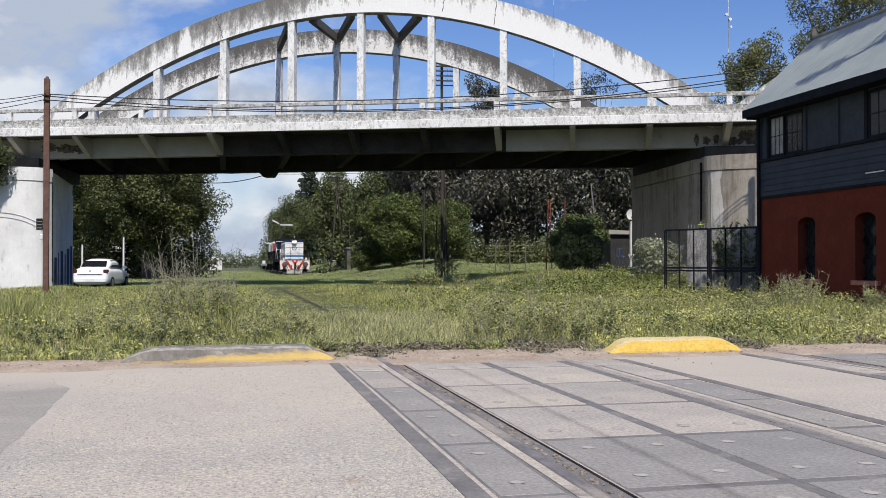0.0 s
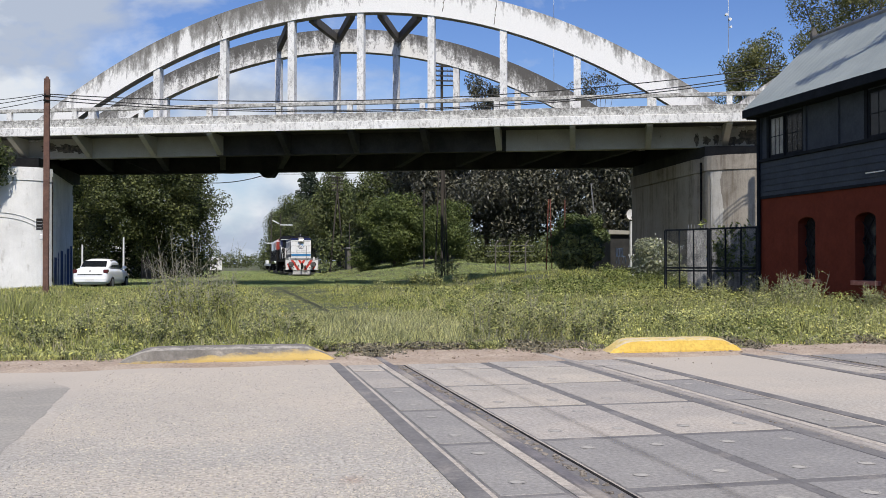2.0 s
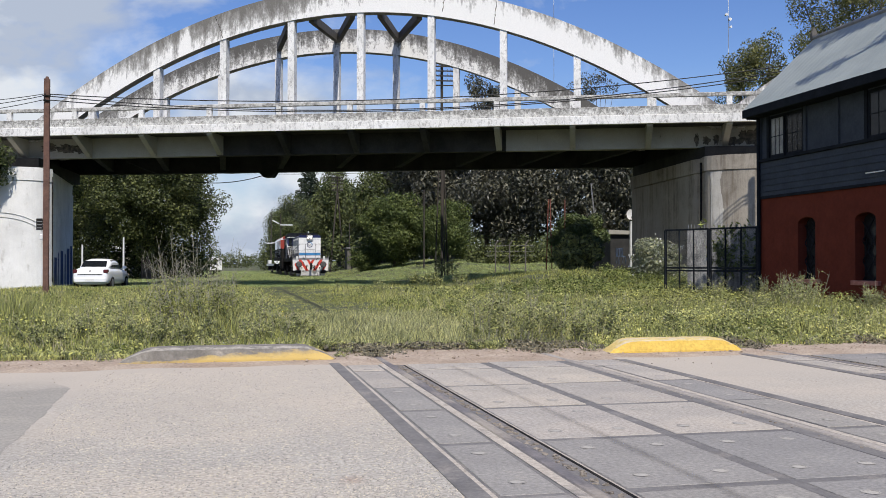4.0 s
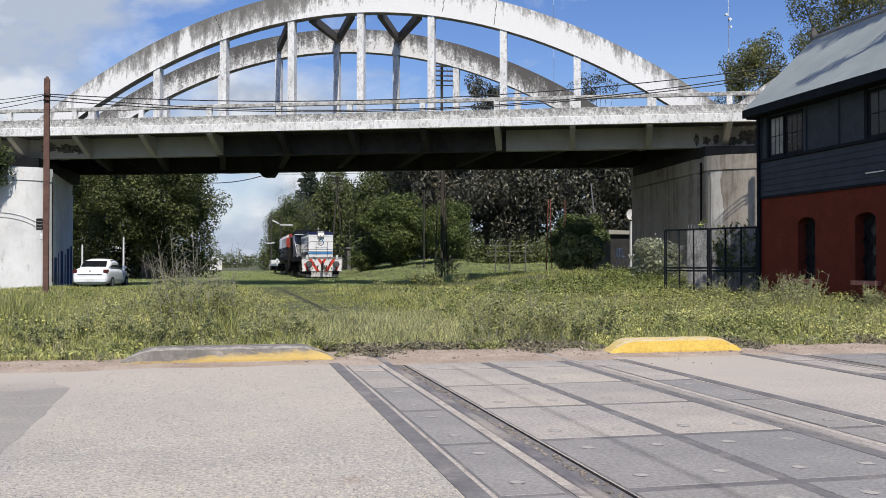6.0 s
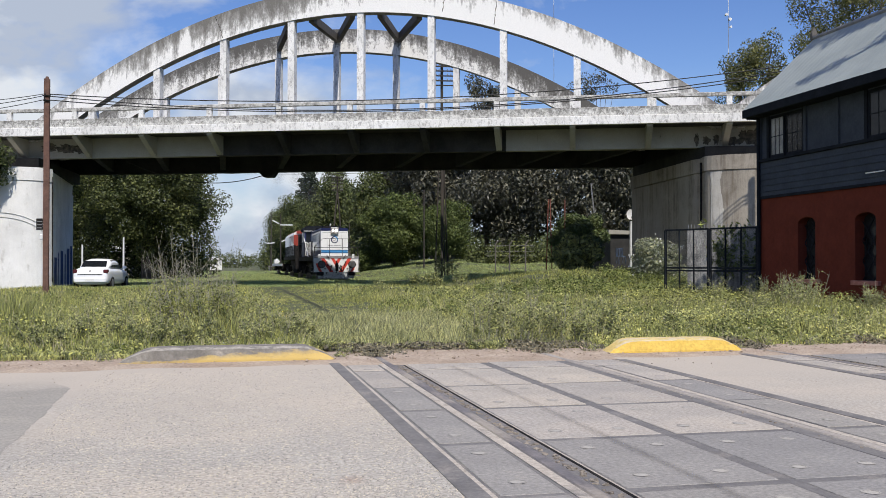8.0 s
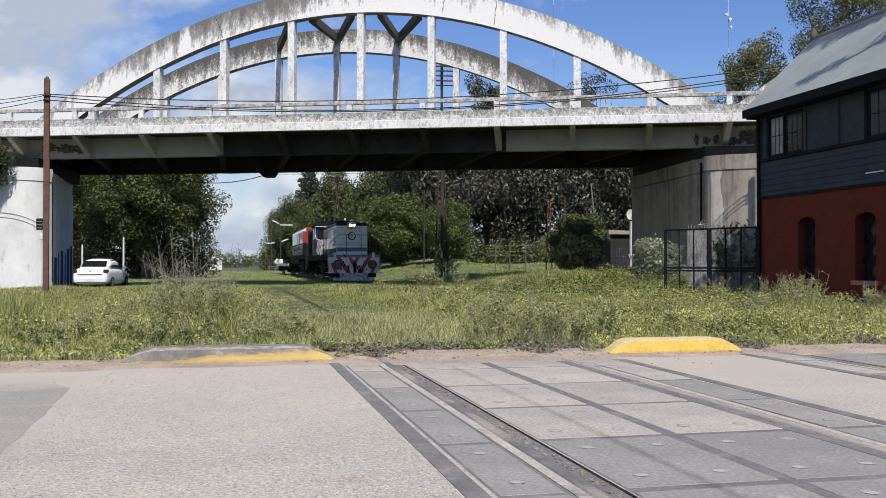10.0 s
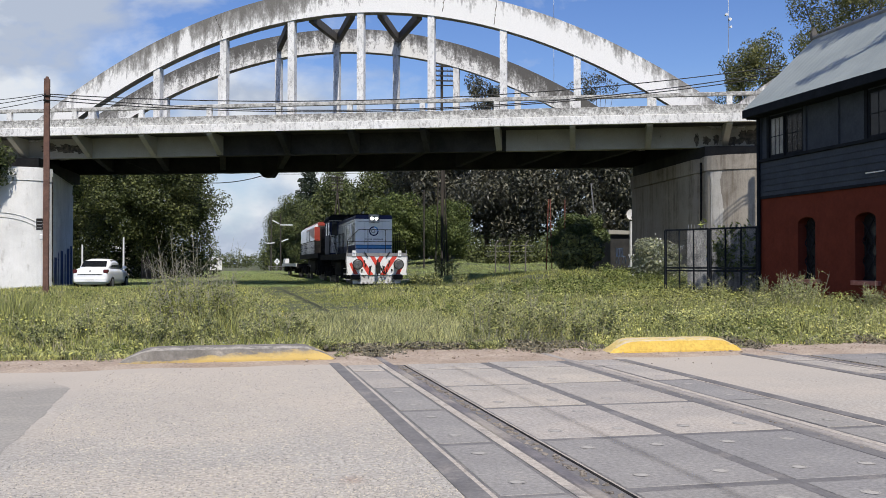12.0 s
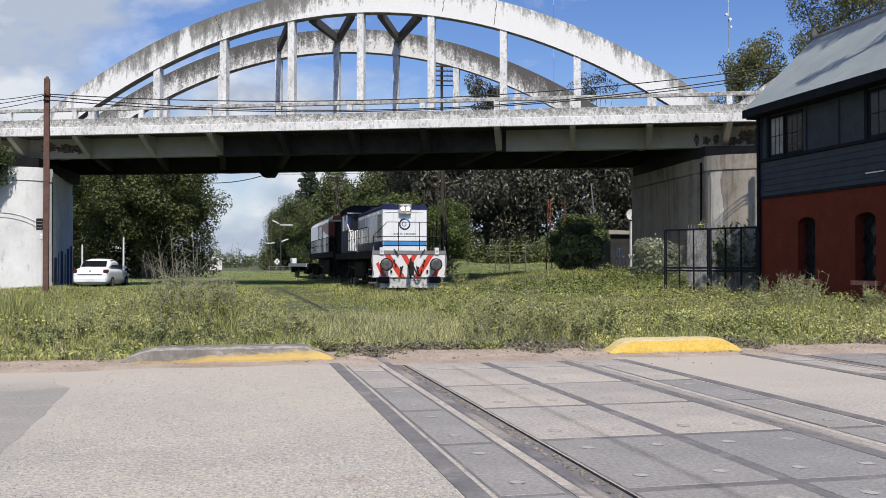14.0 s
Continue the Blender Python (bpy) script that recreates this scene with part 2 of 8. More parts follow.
M_RUBBER = mat("dark_rubber_strip", [(0.3, (0.11, 0.105, 0.101)), (0.7, (0.19, 0.179, 0.168))], 5, rough=0.75, bump=0.2, bscale=80,
               spot=(0.29, 0.26, 0.225), spots=(0.52, 0.76), spot_scale=3)
M_RAILDUST = mat("sand_dusted_rail", [(0.3, (0.22, 0.2, 0.18)), (0.7, (0.40, 0.36, 0.31))], 6, (1, 0.3, 1), rough=0.7, bump=0.1, fine=0.25)
M_RAIL = mat("rail_steel", [(0.3, (0.13, 0.118, 0.115)), (0.7, (0.24, 0.215, 0.20))], 6, rough=0.55, metal=0.2, bump=0.1, spot=(0.36, 0.315, 0.255), spots=(0.48, 0.62), spot_scale=5, spot_stretch=(1, 0.25, 1))
M_SAND = mat("pale_packed_sand", [(0.3, (0.35, 0.31, 0.262)), (0.7, (0.46, 0.412, 0.35))], 4, rough=0.95, bump=0.5, bscale=60, fine=0.3,
             spot=(0.17, 0.16, 0.15), spots=(0.56, 0.68), spot_scale=3.0, spot_stretch=(1, 0.5, 1))
M_DIRT = mat("packed_dirt", [(0.3, (0.30, 0.228, 0.168)), (0.7, (0.44, 0.36, 0.282))], 2.2, rough=0.95, bump=0.8, bscale=60, fine=0.35)
M_MUD = mat("dried_mud", [(0.3, (0.13, 0.11, 0.09)), (0.7, (0.36, 0.31, 0.25))], 22, rough=0.95, bump=0.8, bscale=60, fine=0.3)
M_SOIL = mat("field_soil", [(0.3, (0.04, 0.045, 0.018)), (0.55, (0.075, 0.085, 0.032)), (0.75, (0.13, 0.13, 0.055))], 0.9, rough=0.95, bump=0.6, bscale=12, fine=0.3)
M_GRASS = mat("grass_blades", [(0.28, (0.175, 0.205, 0.064)), (0.5, (0.33, 0.355, 0.125)), (0.72, (0.50, 0.485, 0.22))], 0.5, rough=0.75, bump=0,
              fine=0, island=0.8, spec=0.25, through_light=0.25)
M_PALEGRASS = mat("pale_short_grass", [(0.28, (0.235, 0.252, 0.125)), (0.5, (0.39, 0.405, 0.215)), (0.72, (0.54, 0.535, 0.32))], 0.9, rough=0.75, bump=0,
                  fine=0, island=0.8, spec=0.25, through_light=0.25)
M_WEED = mat("grey_green_weed", [(0.3, (0.15, 0.176, 0.07)), (0.7, (0.40, 0.42, 0.20))], 2, rough=0.8, bump=0, fine=0, island=0.75, spec=0.2,
             through_light=0.2)
M_WEEDLEAF = mat("green_weed_leaf", [(0.3, (0.155, 0.18, 0.06)), (0.7, (0.41, 0.43, 0.175))], 2, rough=0.7, bump=0, fine=0, island=0.75, spec=0.2, through_light=0.25)
M_STRAW = mat("dry_stalk", [(0.3, (0.30, 0.27, 0.18)), (0.7, (0.50, 0.45, 0.31))], 3, rough=0.8, bump=0, fine=0, island=0.25)
M_LEAF = mat("dark_foliage", [(0.3, (0.045, 0.066, 0.024)), (0.7, (0.135, 0.160, 0.058))], 0.6, rough=0.55, bump=0, fine=0, island=0.75,
             spec=0.35, through_light=0.16)
# darker copy of M_LEAF, with the shade inside the growth put into the colour
M_LEAFDEEP = mat("darkened_foliage", [(0.3, (0.032, 0.048, 0.017)), (0.7, (0.125, 0.145, 0.05))], 0.45, rough=0.55, bump=0, fine=0, island=0.75, spec=0.3, through_light=0.2)
M_LEAF2 = mat("bright_foliage", [(0.3, (0.055, 0.084, 0.024)), (0.7, (0.145, 0.180, 0.056))], 0.6, rough=0.6, bump=0, fine=0, island=0.6,
              spec=0.3, through_light=0.25)
M_CONIFER = mat("dark_conifer_needles", [(0.3, (0.022, 0.034, 0.022)), (0.7, (0.06, 0.078, 0.05))], 0.6, rough=0.7, bump=0, fine=0, island=0.4,
                spec=0.2, through_light=0.1)
M_LEAF3 = mat("grey_foliage", [(0.3, (0.03, 0.035, 0.023)), (0.7, (0.125, 0.125, 0.095))], 0.5, rough=0.5, bump=0, fine=0, island=0.75,
              spec=0.4, through_light=0.15)
M_LEAF4 = mat("olive_foliage", [(0.3, (0.06, 0.072, 0.026)), (0.7, (0.235, 0.24, 0.088))], 0.9, rough=0.6, bump=0, fine=0, island=0.45,
              spec=0.3, through_light=0.3)
M_STALK = mat("weed_stalk", [(0.3, (0.20, 0.19, 0.145)), (0.7, (0.38, 0.36, 0.285))], 3, rough=0.8, bump=0, fine=0, island=0.25)
M_BARK = mat("bark", [(0.3, (0.06, 0.05, 0.04)), (0.7, (0.16, 0.13, 0.10))], 6, (1, 1, 0.2), rough=0.95, bump=0.6, bscale=25)
M_YELLOW = mat("yellow_kerb_paint", [(0.3, (0.52, 0.335, 0.05)), (0.7, (0.62, 0.42, 0.085))], 3, rough=0.75, bump=0.3, bscale=50,
               spot=(0.45, 0.40, 0.30), spots=(0.66, 0.72), spot_scale=5)
def worn_kerb():
    """Grey kerb; what is left of its yellow paint lies low on the face and thickens along the kerb."""
    m = mat("worn_kerb", [(0.3, (0.115, 0.11, 0.105)), (0.55, (0.175, 0.165, 0.152)), (0.72, (0.28, 0.26, 0.225))], 9, rough=0.9, bump=0.5, bscale=45)
    nt = m.node_tree
    tc = nt.nodes.new("ShaderNodeTexCoord").outputs["Object"]
    sep = nt.nodes.new("ShaderNodeSeparateXYZ")
    nt.links.new(tc, sep.inputs["Vector"])
    n = noise_node(nt, mapped(nt, tc, (1.5, 3, 5)), 3.0, 8.0, 0.7)
    a = nt.nodes.new("ShaderNodeMath")
    a.operation = "MULTIPLY_ADD"
    a.inputs[1].default_value = -6.5
    nt.links.new(sep.outputs["Z"], a.inputs[0])
    nt.links.new(n.outputs["Fac"], a.inputs[2])
    b = nt.nodes.new("ShaderNodeMath")
    b.operation = "MULTIPLY_ADD"
    b.inputs[1].default_value = 0.33
    nt.links.new(sep.outputs["X"], b.inputs[0])
    nt.links.new(a.outputs[0], b.inputs[2])
    k = ramp_node(nt, [(0.0, (0.04, 0.04, 0.04)), (0.10, (0.5, 0.5, 0.5)), (0.36, (0.92, 0.92, 0.92))])
    nt.links.new(b.outputs[0], k.inputs["Fac"])
    bsdf = nt.nodes["Principled BSDF"]
    old = bsdf.inputs["Base Color"].links[0].from_socket
    nt.links.new(mixed(nt, "MIX", k.outputs["Color"], old, (0.54, 0.38, 0.115)), bsdf.inputs["Base Color"])
    return m


M_WORNKERB = worn_kerb()
M_NAVY = mat("dark_slate_blue_paint", [(0.3, (0.039, 0.047, 0.060)), (0.7, (0.054, 0.063, 0.079))], 2, rough=0.85, bump=0.15, bscale=30, fine=0.15, spec=0.15)
M_OXBLOOD = mat("oxblood_red_paint", [(0.3, (0.108, 0.023, 0.013)), (0.7, (0.147, 0.032, 0.018))], 1.5, rough=0.9, bump=0.3, bscale=14, fine=0.12, spec=0.15)
M_BRICKSILL = mat("pinkish_brick_sill", [(0.3, (0.28, 0.09, 0.06)), (0.7, (0.45, 0.2, 0.15))], 8, rough=0.85)
M_ROOF = mat("grey_metal_roof", [(0.3, (0.22, 0.248, 0.242)), (0.7, (0.285, 0.312, 0.302))], 1.2, (1, 1, 1), rough=0.6, metal=0.0, bump=0.05, fine=0.08,
             spot=(0.27, 0.28, 0.27), spots=(0.58, 0.75), spot_scale=2)
M_TRIMDARK = mat("black_trim_paint", [(0.3, (0.012, 0.014, 0.018)), (0.7, (0.022, 0.025, 0.03))], 3, rough=0.85, bump=0.05, spec=0.04)
M_GLASSDARK = mat("dusty_window_glass", [(0.3, (0.010, 0.011, 0.012)), (0.7, (0.024, 0.026, 0.028))], 3, rough=0.2, bump=0, spec=0.25)
# pane reflection put into a pale base colour
M_PANEPALE = mat("pale_reflection_glass", [(0.3, (0.11, 0.115, 0.115)), (0.7, (0.23, 0.235, 0.23))], 3, rough=0.2, bump=0, spec=0.6)
M_WHITE = mat("white_loco_paint", [(0.3, (0.72, 0.72, 0.71)), (0.7, (0.80, 0.80, 0.79))], 2, rough=0.16, bump=0.03, fine=0.05,
              spot=(0.5, 0.47, 0.42), spots=(0.66, 0.82), spot_scale=3, spot_stretch=(2, 2, 0.5))
M_BLUE = mat("navy_loco_paint", [(0.3, (0.012, 0.017, 0.065)), (0.7, (0.02, 0.028, 0.09))], 2, rough=0.5, bump=0.03, spec=0.2)
M_CYAN = mat("light_blue_loco_paint", [(0.3, (0.045, 0.21, 0.45)), (0.7, (0.06, 0.26, 0.52))], 2, rough=0.4, bump=0.03)
M_RED = mat("red_chevron_paint", [(0.3, (0.52, 0.04, 0.025)), (0.7, (0.62, 0.06, 0.035))], 3, rough=0.5, bump=0.03)
M_BLACK = mat("greasy_black_steel", [(0.3, (0.012, 0.012, 0.012)), (0.7, (0.035, 0.032, 0.030))], 4, rough=0.75, bump=0.2, bscale=30, spec=0.04)
M_GREYSTEEL = mat("grey_steel", [(0.3, (0.17, 0.17, 0.17)), (0.7, (0.28, 0.27, 0.26))], 4, rough=0.55, metal=0.3, bump=0.1)
M_RUST = mat("rusty_steel", [(0.3, (0.085, 0.045, 0.035)), (0.7, (0.16, 0.085, 0.06))], 4, rough=0.9, bump=0.3, bscale=50)
M_CABLE = mat("black_cable", [(0.3, (0.012, 0.012, 0.012)), (0.7, (0.02, 0.02, 0.02))], 4, rough=0.7, bump=0)
M_LAMP = glow("lit_headlight", (1.0, 0.95, 0.85), 3.0)
M_CARWHITE = mat("white_car_paint", [(0.3, (0.74, 0.75, 0.76)), (0.7, (0.8, 0.81, 0.82))], 1, rough=0.2, bump=0, fine=0.02)
M_CARGLASS = mat("tinted_car_glass", [(0.3, (0.010, 0.012, 0.015)), (0.7, (0.016, 0.018, 0.021))], 1, rough=0.08, bump=0, fine=0, spec=0.35)
M_TAIL = mat("red_tail_lamp", [(0.3, (0.055, 0.008, 0.011)), (0.7, (0.085, 0.014, 0.017))], 3, rough=0.2, bump=0)
M_WOODPOLE = mat("weathered_pole_wood", [(0.3, (0.028, 0.024, 0.020)), (0.7, (0.065, 0.055, 0.045))], 5, (1, 1, 0.15), rough=0.95, bump=0.4)
M_WHITEMETAL = mat("white_painted_metal", [(0.3, (0.6, 0.6, 0.58)), (0.7, (0.76, 0.76, 0.74))], 4, rough=0.5, bump=0.05)
M_FLOWER = mat("white_blossom", [(0.3, (0.62, 0.62, 0.58)), (0.7, (0.78, 0.78, 0.74))], 4, rough=0.7, bump=0, fine=0, through_light=0.2)
M_YFLOWER = mat("yellow_blossom", [(0.3, (0.65, 0.55, 0.05)), (0.7, (0.75, 0.66, 0.1))], 4, rough=0.7, bump=0, fine=0)
M_BLUEPAINT = mat("blue_mural_paint", [(0.3, (0.02, 0.035, 0.12)), (0.7, (0.04, 0.06, 0.18))], 2, rough=0.8, bump=0.1)
M_SHRUB = mat("pale_grey_green_leaf", [(0.3, (0.15, 0.172, 0.10)), (0.7, (0.36, 0.378, 0.26))], 2, rough=0.7, bump=0, fine=0, island=0.5, spec=0.3, through_light=0.2)
M_GREENHEDGE = mat("hedge_foliage", [(0.3, (0.04, 0.066, 0.018)), (0.7, (0.13, 0.165, 0.05))], 0.8, rough=0.6, bump=0, fine=0, island=0.4, through_light=0.2)


# ---- mesh helpers ----
def thing(name, m, label, category, group="", kind=""):
    ob = new(name)
    ob.matrix_basis = m
    ob.empty_display_size = 0.3
    return tagged(ob, label, category, group, kind)


def finish(bm, name, material, smooth=False, bevel=0.0, segs=1):
    if bevel:
        bmesh.ops.bevel(bm, geom=bm.edges[:], offset=bevel, segments=segs, affect="EDGES", clamp_overlap=True)
    bmesh.ops.recalc_face_normals(bm, faces=bm.faces)
    me = bpy.data.meshes.new(name)
    bm.to_mesh(me)
    bm.free()
    for x in (material if isinstance(material, (list, tuple)) else [material]):
        me.materials.append(x)
    if smooth:
        me.polygons.foreach_set("use_smooth", [True] * len(me.polygons))
    return me


def part(name, bm, material, parent, label="", smooth=False, bevel=0.0, at=None, placed=True):
    """One mesh under a thing; placed: the mesh is written in world metres, else in the parent's space."""
    ob = new(name, finish(bm, name, material, smooth, bevel))
    ob.parent = parent
    if placed:
        w = parent.matrix_basis if parent.parent is None else parent.parent.matrix_basis @ parent.matrix_parent_inverse @ parent.matrix_basis
        ob.matrix_parent_inverse = w.inverted()
    if at is not None:
        ob.matrix_basis = at
    return tagged(ob, label)


def solo(name, bm, material, label, category, group="", kind="", smooth=False, bevel=0.0, m=None):
    ob = new(name, finish(bm, name, material, smooth, bevel))
    if m is not None:
        ob.matrix_basis = m
    return tagged(ob, label, category, group, kind)


def box(bm, x0, x1, y0, y1, z0, z1, m=None, mi=0):
    v = [bm.verts.new((x, y, z)) for z in (z0, z1) for y in (y0, y1) for x in (x0, x1)]
    if m is not None:
        for q in v:
            q.co = m @ q.co
    for f in ((0, 2, 3, 1), (4, 5, 7, 6), (0, 1, 5, 4), (2, 6, 7, 3), (0, 4, 6, 2), (1, 3, 7, 5)):
        bm.faces.new([v[i] for i in f]).material_index = mi
    return bm


def rod(bm, p, q, r0, r1=None, seg=8, mi=0):
    """A round bar from p to q."""
    p, q = Vector(p), Vector(q)
    r1 = r0 if r1 is None else r1
    d = (q - p).normalized()
    a = d.orthogonal().normalized()
    b = d.cross(a)
    rings = []
    for c, r in ((p, r0), (q, r1)):
        rings.append([bm.verts.new(c + (a * math.cos(2 * math.pi * i / seg) + b * math.sin(2 * math.pi * i / seg)) * r) for i in range(seg)])
    for i in range(seg):
        bm.faces.new((rings[0][i], rings[0][(i + 1) % seg], rings[1][(i + 1) % seg], rings[1][i])).material_index = mi
    bm.faces.new(rings[0][::-1]).material_index = mi
    bm.faces.new(rings[1]).material_index = mi
    return bm


def beam(bm, p, q, w, h, mi=0, up=(0, 0, 1)):
    """A square bar from p to q, w wide and h high."""
    p, q = Vector(p), Vector(q)
    d = (q - p).normalized()
    s = d.cross(Vector(up))
    s = s.normalized() if s.length > 1e-4 else Vector((1, 0, 0))
    t = s.cross(d).normalized()
    r = [[bm.verts.new(c + s * (w / 2 * i) + t * (h / 2 * j)) for i, j in ((-1, -1), (1, -1), (1, 1), (-1, 1))] for c in (p, q)]
    for i in range(4):
        bm.faces.new((r[0][i], r[0][(i + 1) % 4], r[1][(i + 1) % 4], r[1][i])).material_index = mi
    bm.faces.new(r[0][::-1]).material_index = mi
    bm.faces.new(r[1]).material_index = mi
    return bm


def extrude(bm, outline, place, a, b, mi=0):
    """A prism: the outline's pairs, put into space by place(x, y, depth), between the depths a and b."""
    lo = [bm.verts.new(place(x, y, a)) for x, y in outline]
    hi = [bm.verts.new(place(x, y, b)) for x, y in outline]
    k = len(outline)
    for i in range(k):
        bm.faces.new((lo[i], lo[(i + 1) % k], hi[(i + 1) % k], hi[i])).material_index = mi
    bm.faces.new(lo[::-1]).material_index = mi
    bm.faces.new(hi).material_index = mi
    return bm


def cable(name, points, r, label):
    """A hanging wire along points."""
    cu = bpy.data.curves.new(name, "CURVE")
    cu.dimensions = "3D"
    cu.bevel_depth = r
    cu.bevel_resolution = 1
    s = cu.splines.new("POLY")
    s.points.add(len(points) - 1)
    for k, p in enumerate(points):
        s.points[k].co = (*p, 1)
    cu.materials.append(M_CABLE)
    return tagged(new(name, cu), label, "cable")


def quads_mesh(name, verts, faces_per, material):
    """A mesh from an array (pieces, corners, 3) of polygons."""
    v = np.asarray(verts, dtype=np.float32)
    k, c, _ = v.shape
    me = bpy.data.meshes.new(name)
    me.vertices.add(k * c)
    me.vertices.foreach_set("co", v.reshape(-1))
    me.loops.add(k * c)
    me.loops.foreach_set("vertex_index", np.arange(k * c, dtype=np.int32))
    me.polygons.add(k)
    me.polygons.foreach_set("loop_start", np.arange(0, k * c, c, dtype=np.int32))
    me.polygons.foreach_set("loop_total", np.full(k, c, dtype=np.int32))
    me.materials.append(material)
    me.update(calc_edges=True)
    me.validate()
    return me


def smooth(a, b, x):
    t = np.clip((x - a) / (b - a), 0, 1)
    return t * t * (3 - 2 * t)


def land(x, y):
    """Height of the ground: the road at 0, the field a little lower, the bank on the right of the tracks higher."""
    x, y = np.asarray(x, float), np.asarray(y, float)
    drop = -0.14 * smooth(9.3, 22.0, y) - 0.12 * smooth(30, 60, y) * smooth(4, -8, x)
    bank = 0.66 * smooth(9.5, 14.5, x) * smooth(24.0, 38.0, y) * (1 - 0.35 * smooth(44, 52, y)) + 0.5 * smooth(8.3, 14, x) * smooth(62, 82, y) + 0.5 * smooth(14, 18, x) * smooth(54, 66, y)
    level = 0.15 + 0.85 * smooth(1.0, 2.2, np.abs(x - 2.2))          # the near track lies level
    ripple = 0.035 * level * (np.sin(x * 1.3 + 0.4 * y) + np.sin(0.9 * y - 0.7 * x)) * smooth(9.6, 12.0, y)
    return drop + bank + ripple


# ---- ground, road and crossing ----
def build_ground():
    xs = np.concatenate([[-2500, -900, -400, -200, -120, -80], np.arange(-60, 61, 1.0), [80, 120, 200, 400, 900, 2500]])
    ys = np.concatenate([[-1500, -400, -120, -60, -30, -12], np.arange(-4, 9.01, 1.0), np.arange(9.1, 14, 0.35), np.arange(14, 90, 1.0),
                         [95, 110, 130, 160, 200, 300, 500, 900, 1600, 4000]])
    gx, gy = np.meshgrid(xs, ys)
    gz = land(gx, gy) - 0.05 + 0.035 * smooth(8.7, 9.6, gy)
    nx, ny = len(xs), len(ys)
    me = bpy.data.meshes.new("ground")
    idx = np.arange(nx * ny).reshape(ny, nx)
    f = np.stack([idx[:-1, :-1], idx[:-1, 1:], idx[1:, 1:], idx[1:, :-1]], -1).reshape(-1, 4)
    me.from_pydata(np.stack([gx, gy, gz], -1).reshape(-1, 3).tolist(), [], f.tolist())
    me.materials.append(M_SOIL)
    me.polygons.foreach_set("use_smooth", [True] * len(me.polygons))
    tagged(new("ground", me), "grassy field soil beside the railway", "ground", kind="structure")


T1, T2 = 2.331, 6.54            # centre lines of the two tracks at the crossing
ROAD_N = 9.08                   # far edge of the road
build_ground()

road_bm = bmesh.new()
for a, b in ((-60.0, T1 - 1.404), (T1 + 1.404, T2 - 1.404), (T2 + 1.404, 60.0)):
    box(road_bm, a, b, -14.0, ROAD_N, -0.25, 0.0)
road = solo("road", road_bm, M_ROAD, "pale worn concrete road surface over the crossing", "road", kind="structure")
bed_bm = bmesh.new()
for c in (T1, T2):
    box(bed_bm, c - 1.4, c + 1.4, -14.0, 8.66, -0.22, -0.0025)
    end_bm = bmesh.new()
    box(end_bm, c - 1.404, c + 1.404, 8.661, 9.6, -0.22, -0.001)
    solo("crossing_end", end_bm, M_DIRT, "packed dirt at the end of the crossing slabs", "ground", kind="structure")
solo("crossing_bed", bed_bm, M_RUBBER, "dirt filled bed between crossing slabs", "road", kind="structure")

# smooth grey repair patch in the road
patch_bm = bmesh.new()
PR = random.Random(9)
_o = [(-14.0, 8.40), (-3.0, 8.36)]
for (xa, ya), (xb, yb) in (((-3.0, 8.36), (-1.46, 8.2)), ((-1.46, 8.2), (-1.13, 7.58)), ((-1.13, 7.58), (-1.09, 6.4)), ((-1.09, 6.4), (-1.03, 3.0))):
    n_ = int(math.hypot(xb - xa, yb - ya) / 0.07)
    _o += [(xa + (xb - xa) * k / n_ + PR.gauss(0, 0.006), ya + (yb - ya) * k / n_ + PR.gauss(0, 0.012)) for k in range(1, n_ + 1)]
_o += [(-1.03, -14.0), (-14.0, -14.0)]
_lo = [patch_bm.verts.new((x, y, -0.003)) for x, y in _o]
_hi = [patch_bm.verts.new((x - (0.02 if x > -10 else 0), y - (0.03 if y > 8 else 0), 0.002)) for x, y in _o]
for k in range(len(_o)):
    patch_bm.faces.new((_lo[k], _lo[(k + 1) % len(_o)], _hi[(k + 1) % len(_o)], _hi[k]))
patch_bm.faces.new(_hi)
M_PATCH = mat("smooth_grey_patch", [(0.3, (0.25, 0.235, 0.205)), (0.7, (0.305, 0.284, 0.247))], 1.0, rough=0.85, bump=0.3, bscale=75, fine=0.25,
              spot=(0.37, 0.335, 0.285), spots=(0.52, 0.72), spot_scale=1.6, spot_stretch=(0.5, 1, 1))
sand_over(M_PATCH, 0.55, -3.5, 0.9, 0.85)
solo("road_patch", patch_bm, M_PATCH,
     "smooth grey concrete repair patch in the road", "road", kind="structure")

# dirt verge between road and grass
verge = bmesh.new()
vx = np.concatenate([np.arange(-40, -3, 0.25), np.arange(-3, 12, 0.06), np.arange(12, 40.1, 0.25)])
row = []
for x in vx:
    far = 10.1 + 0.2 * math.sin(x * 0.9) + 0.15 * math.sin(2.3 * x + 1) + (0.15 if 0.8 < x < 3.6 else 0)
    low = -0.05 * max(math.exp(-((x - c - s * 0.873) / 0.075) ** 4) for c in (T1, T2) for s in (-1, 1))
    row.append([verge.verts.new((x, y, float(land(x, y)) + z + low)) for y, z in ((8.55 + 0.2 * math.sin(3.1 * x) * math.sin(1.3 * x), -0.006), (ROAD_N - 0.1, 0.006), (9.45, 0.02), (far, -0.005), (far + 0.25, -0.05))])
for a, b in zip(row, row[1:]):
    for i in range(4):
        verge.faces.new((a[i], b[i], b[i + 1], a[i + 1]))
solo("dirt_verge", verge, M_DIRT, "strip of bare reddish dirt along the road edge", "ground", kind="structure", smooth=True)


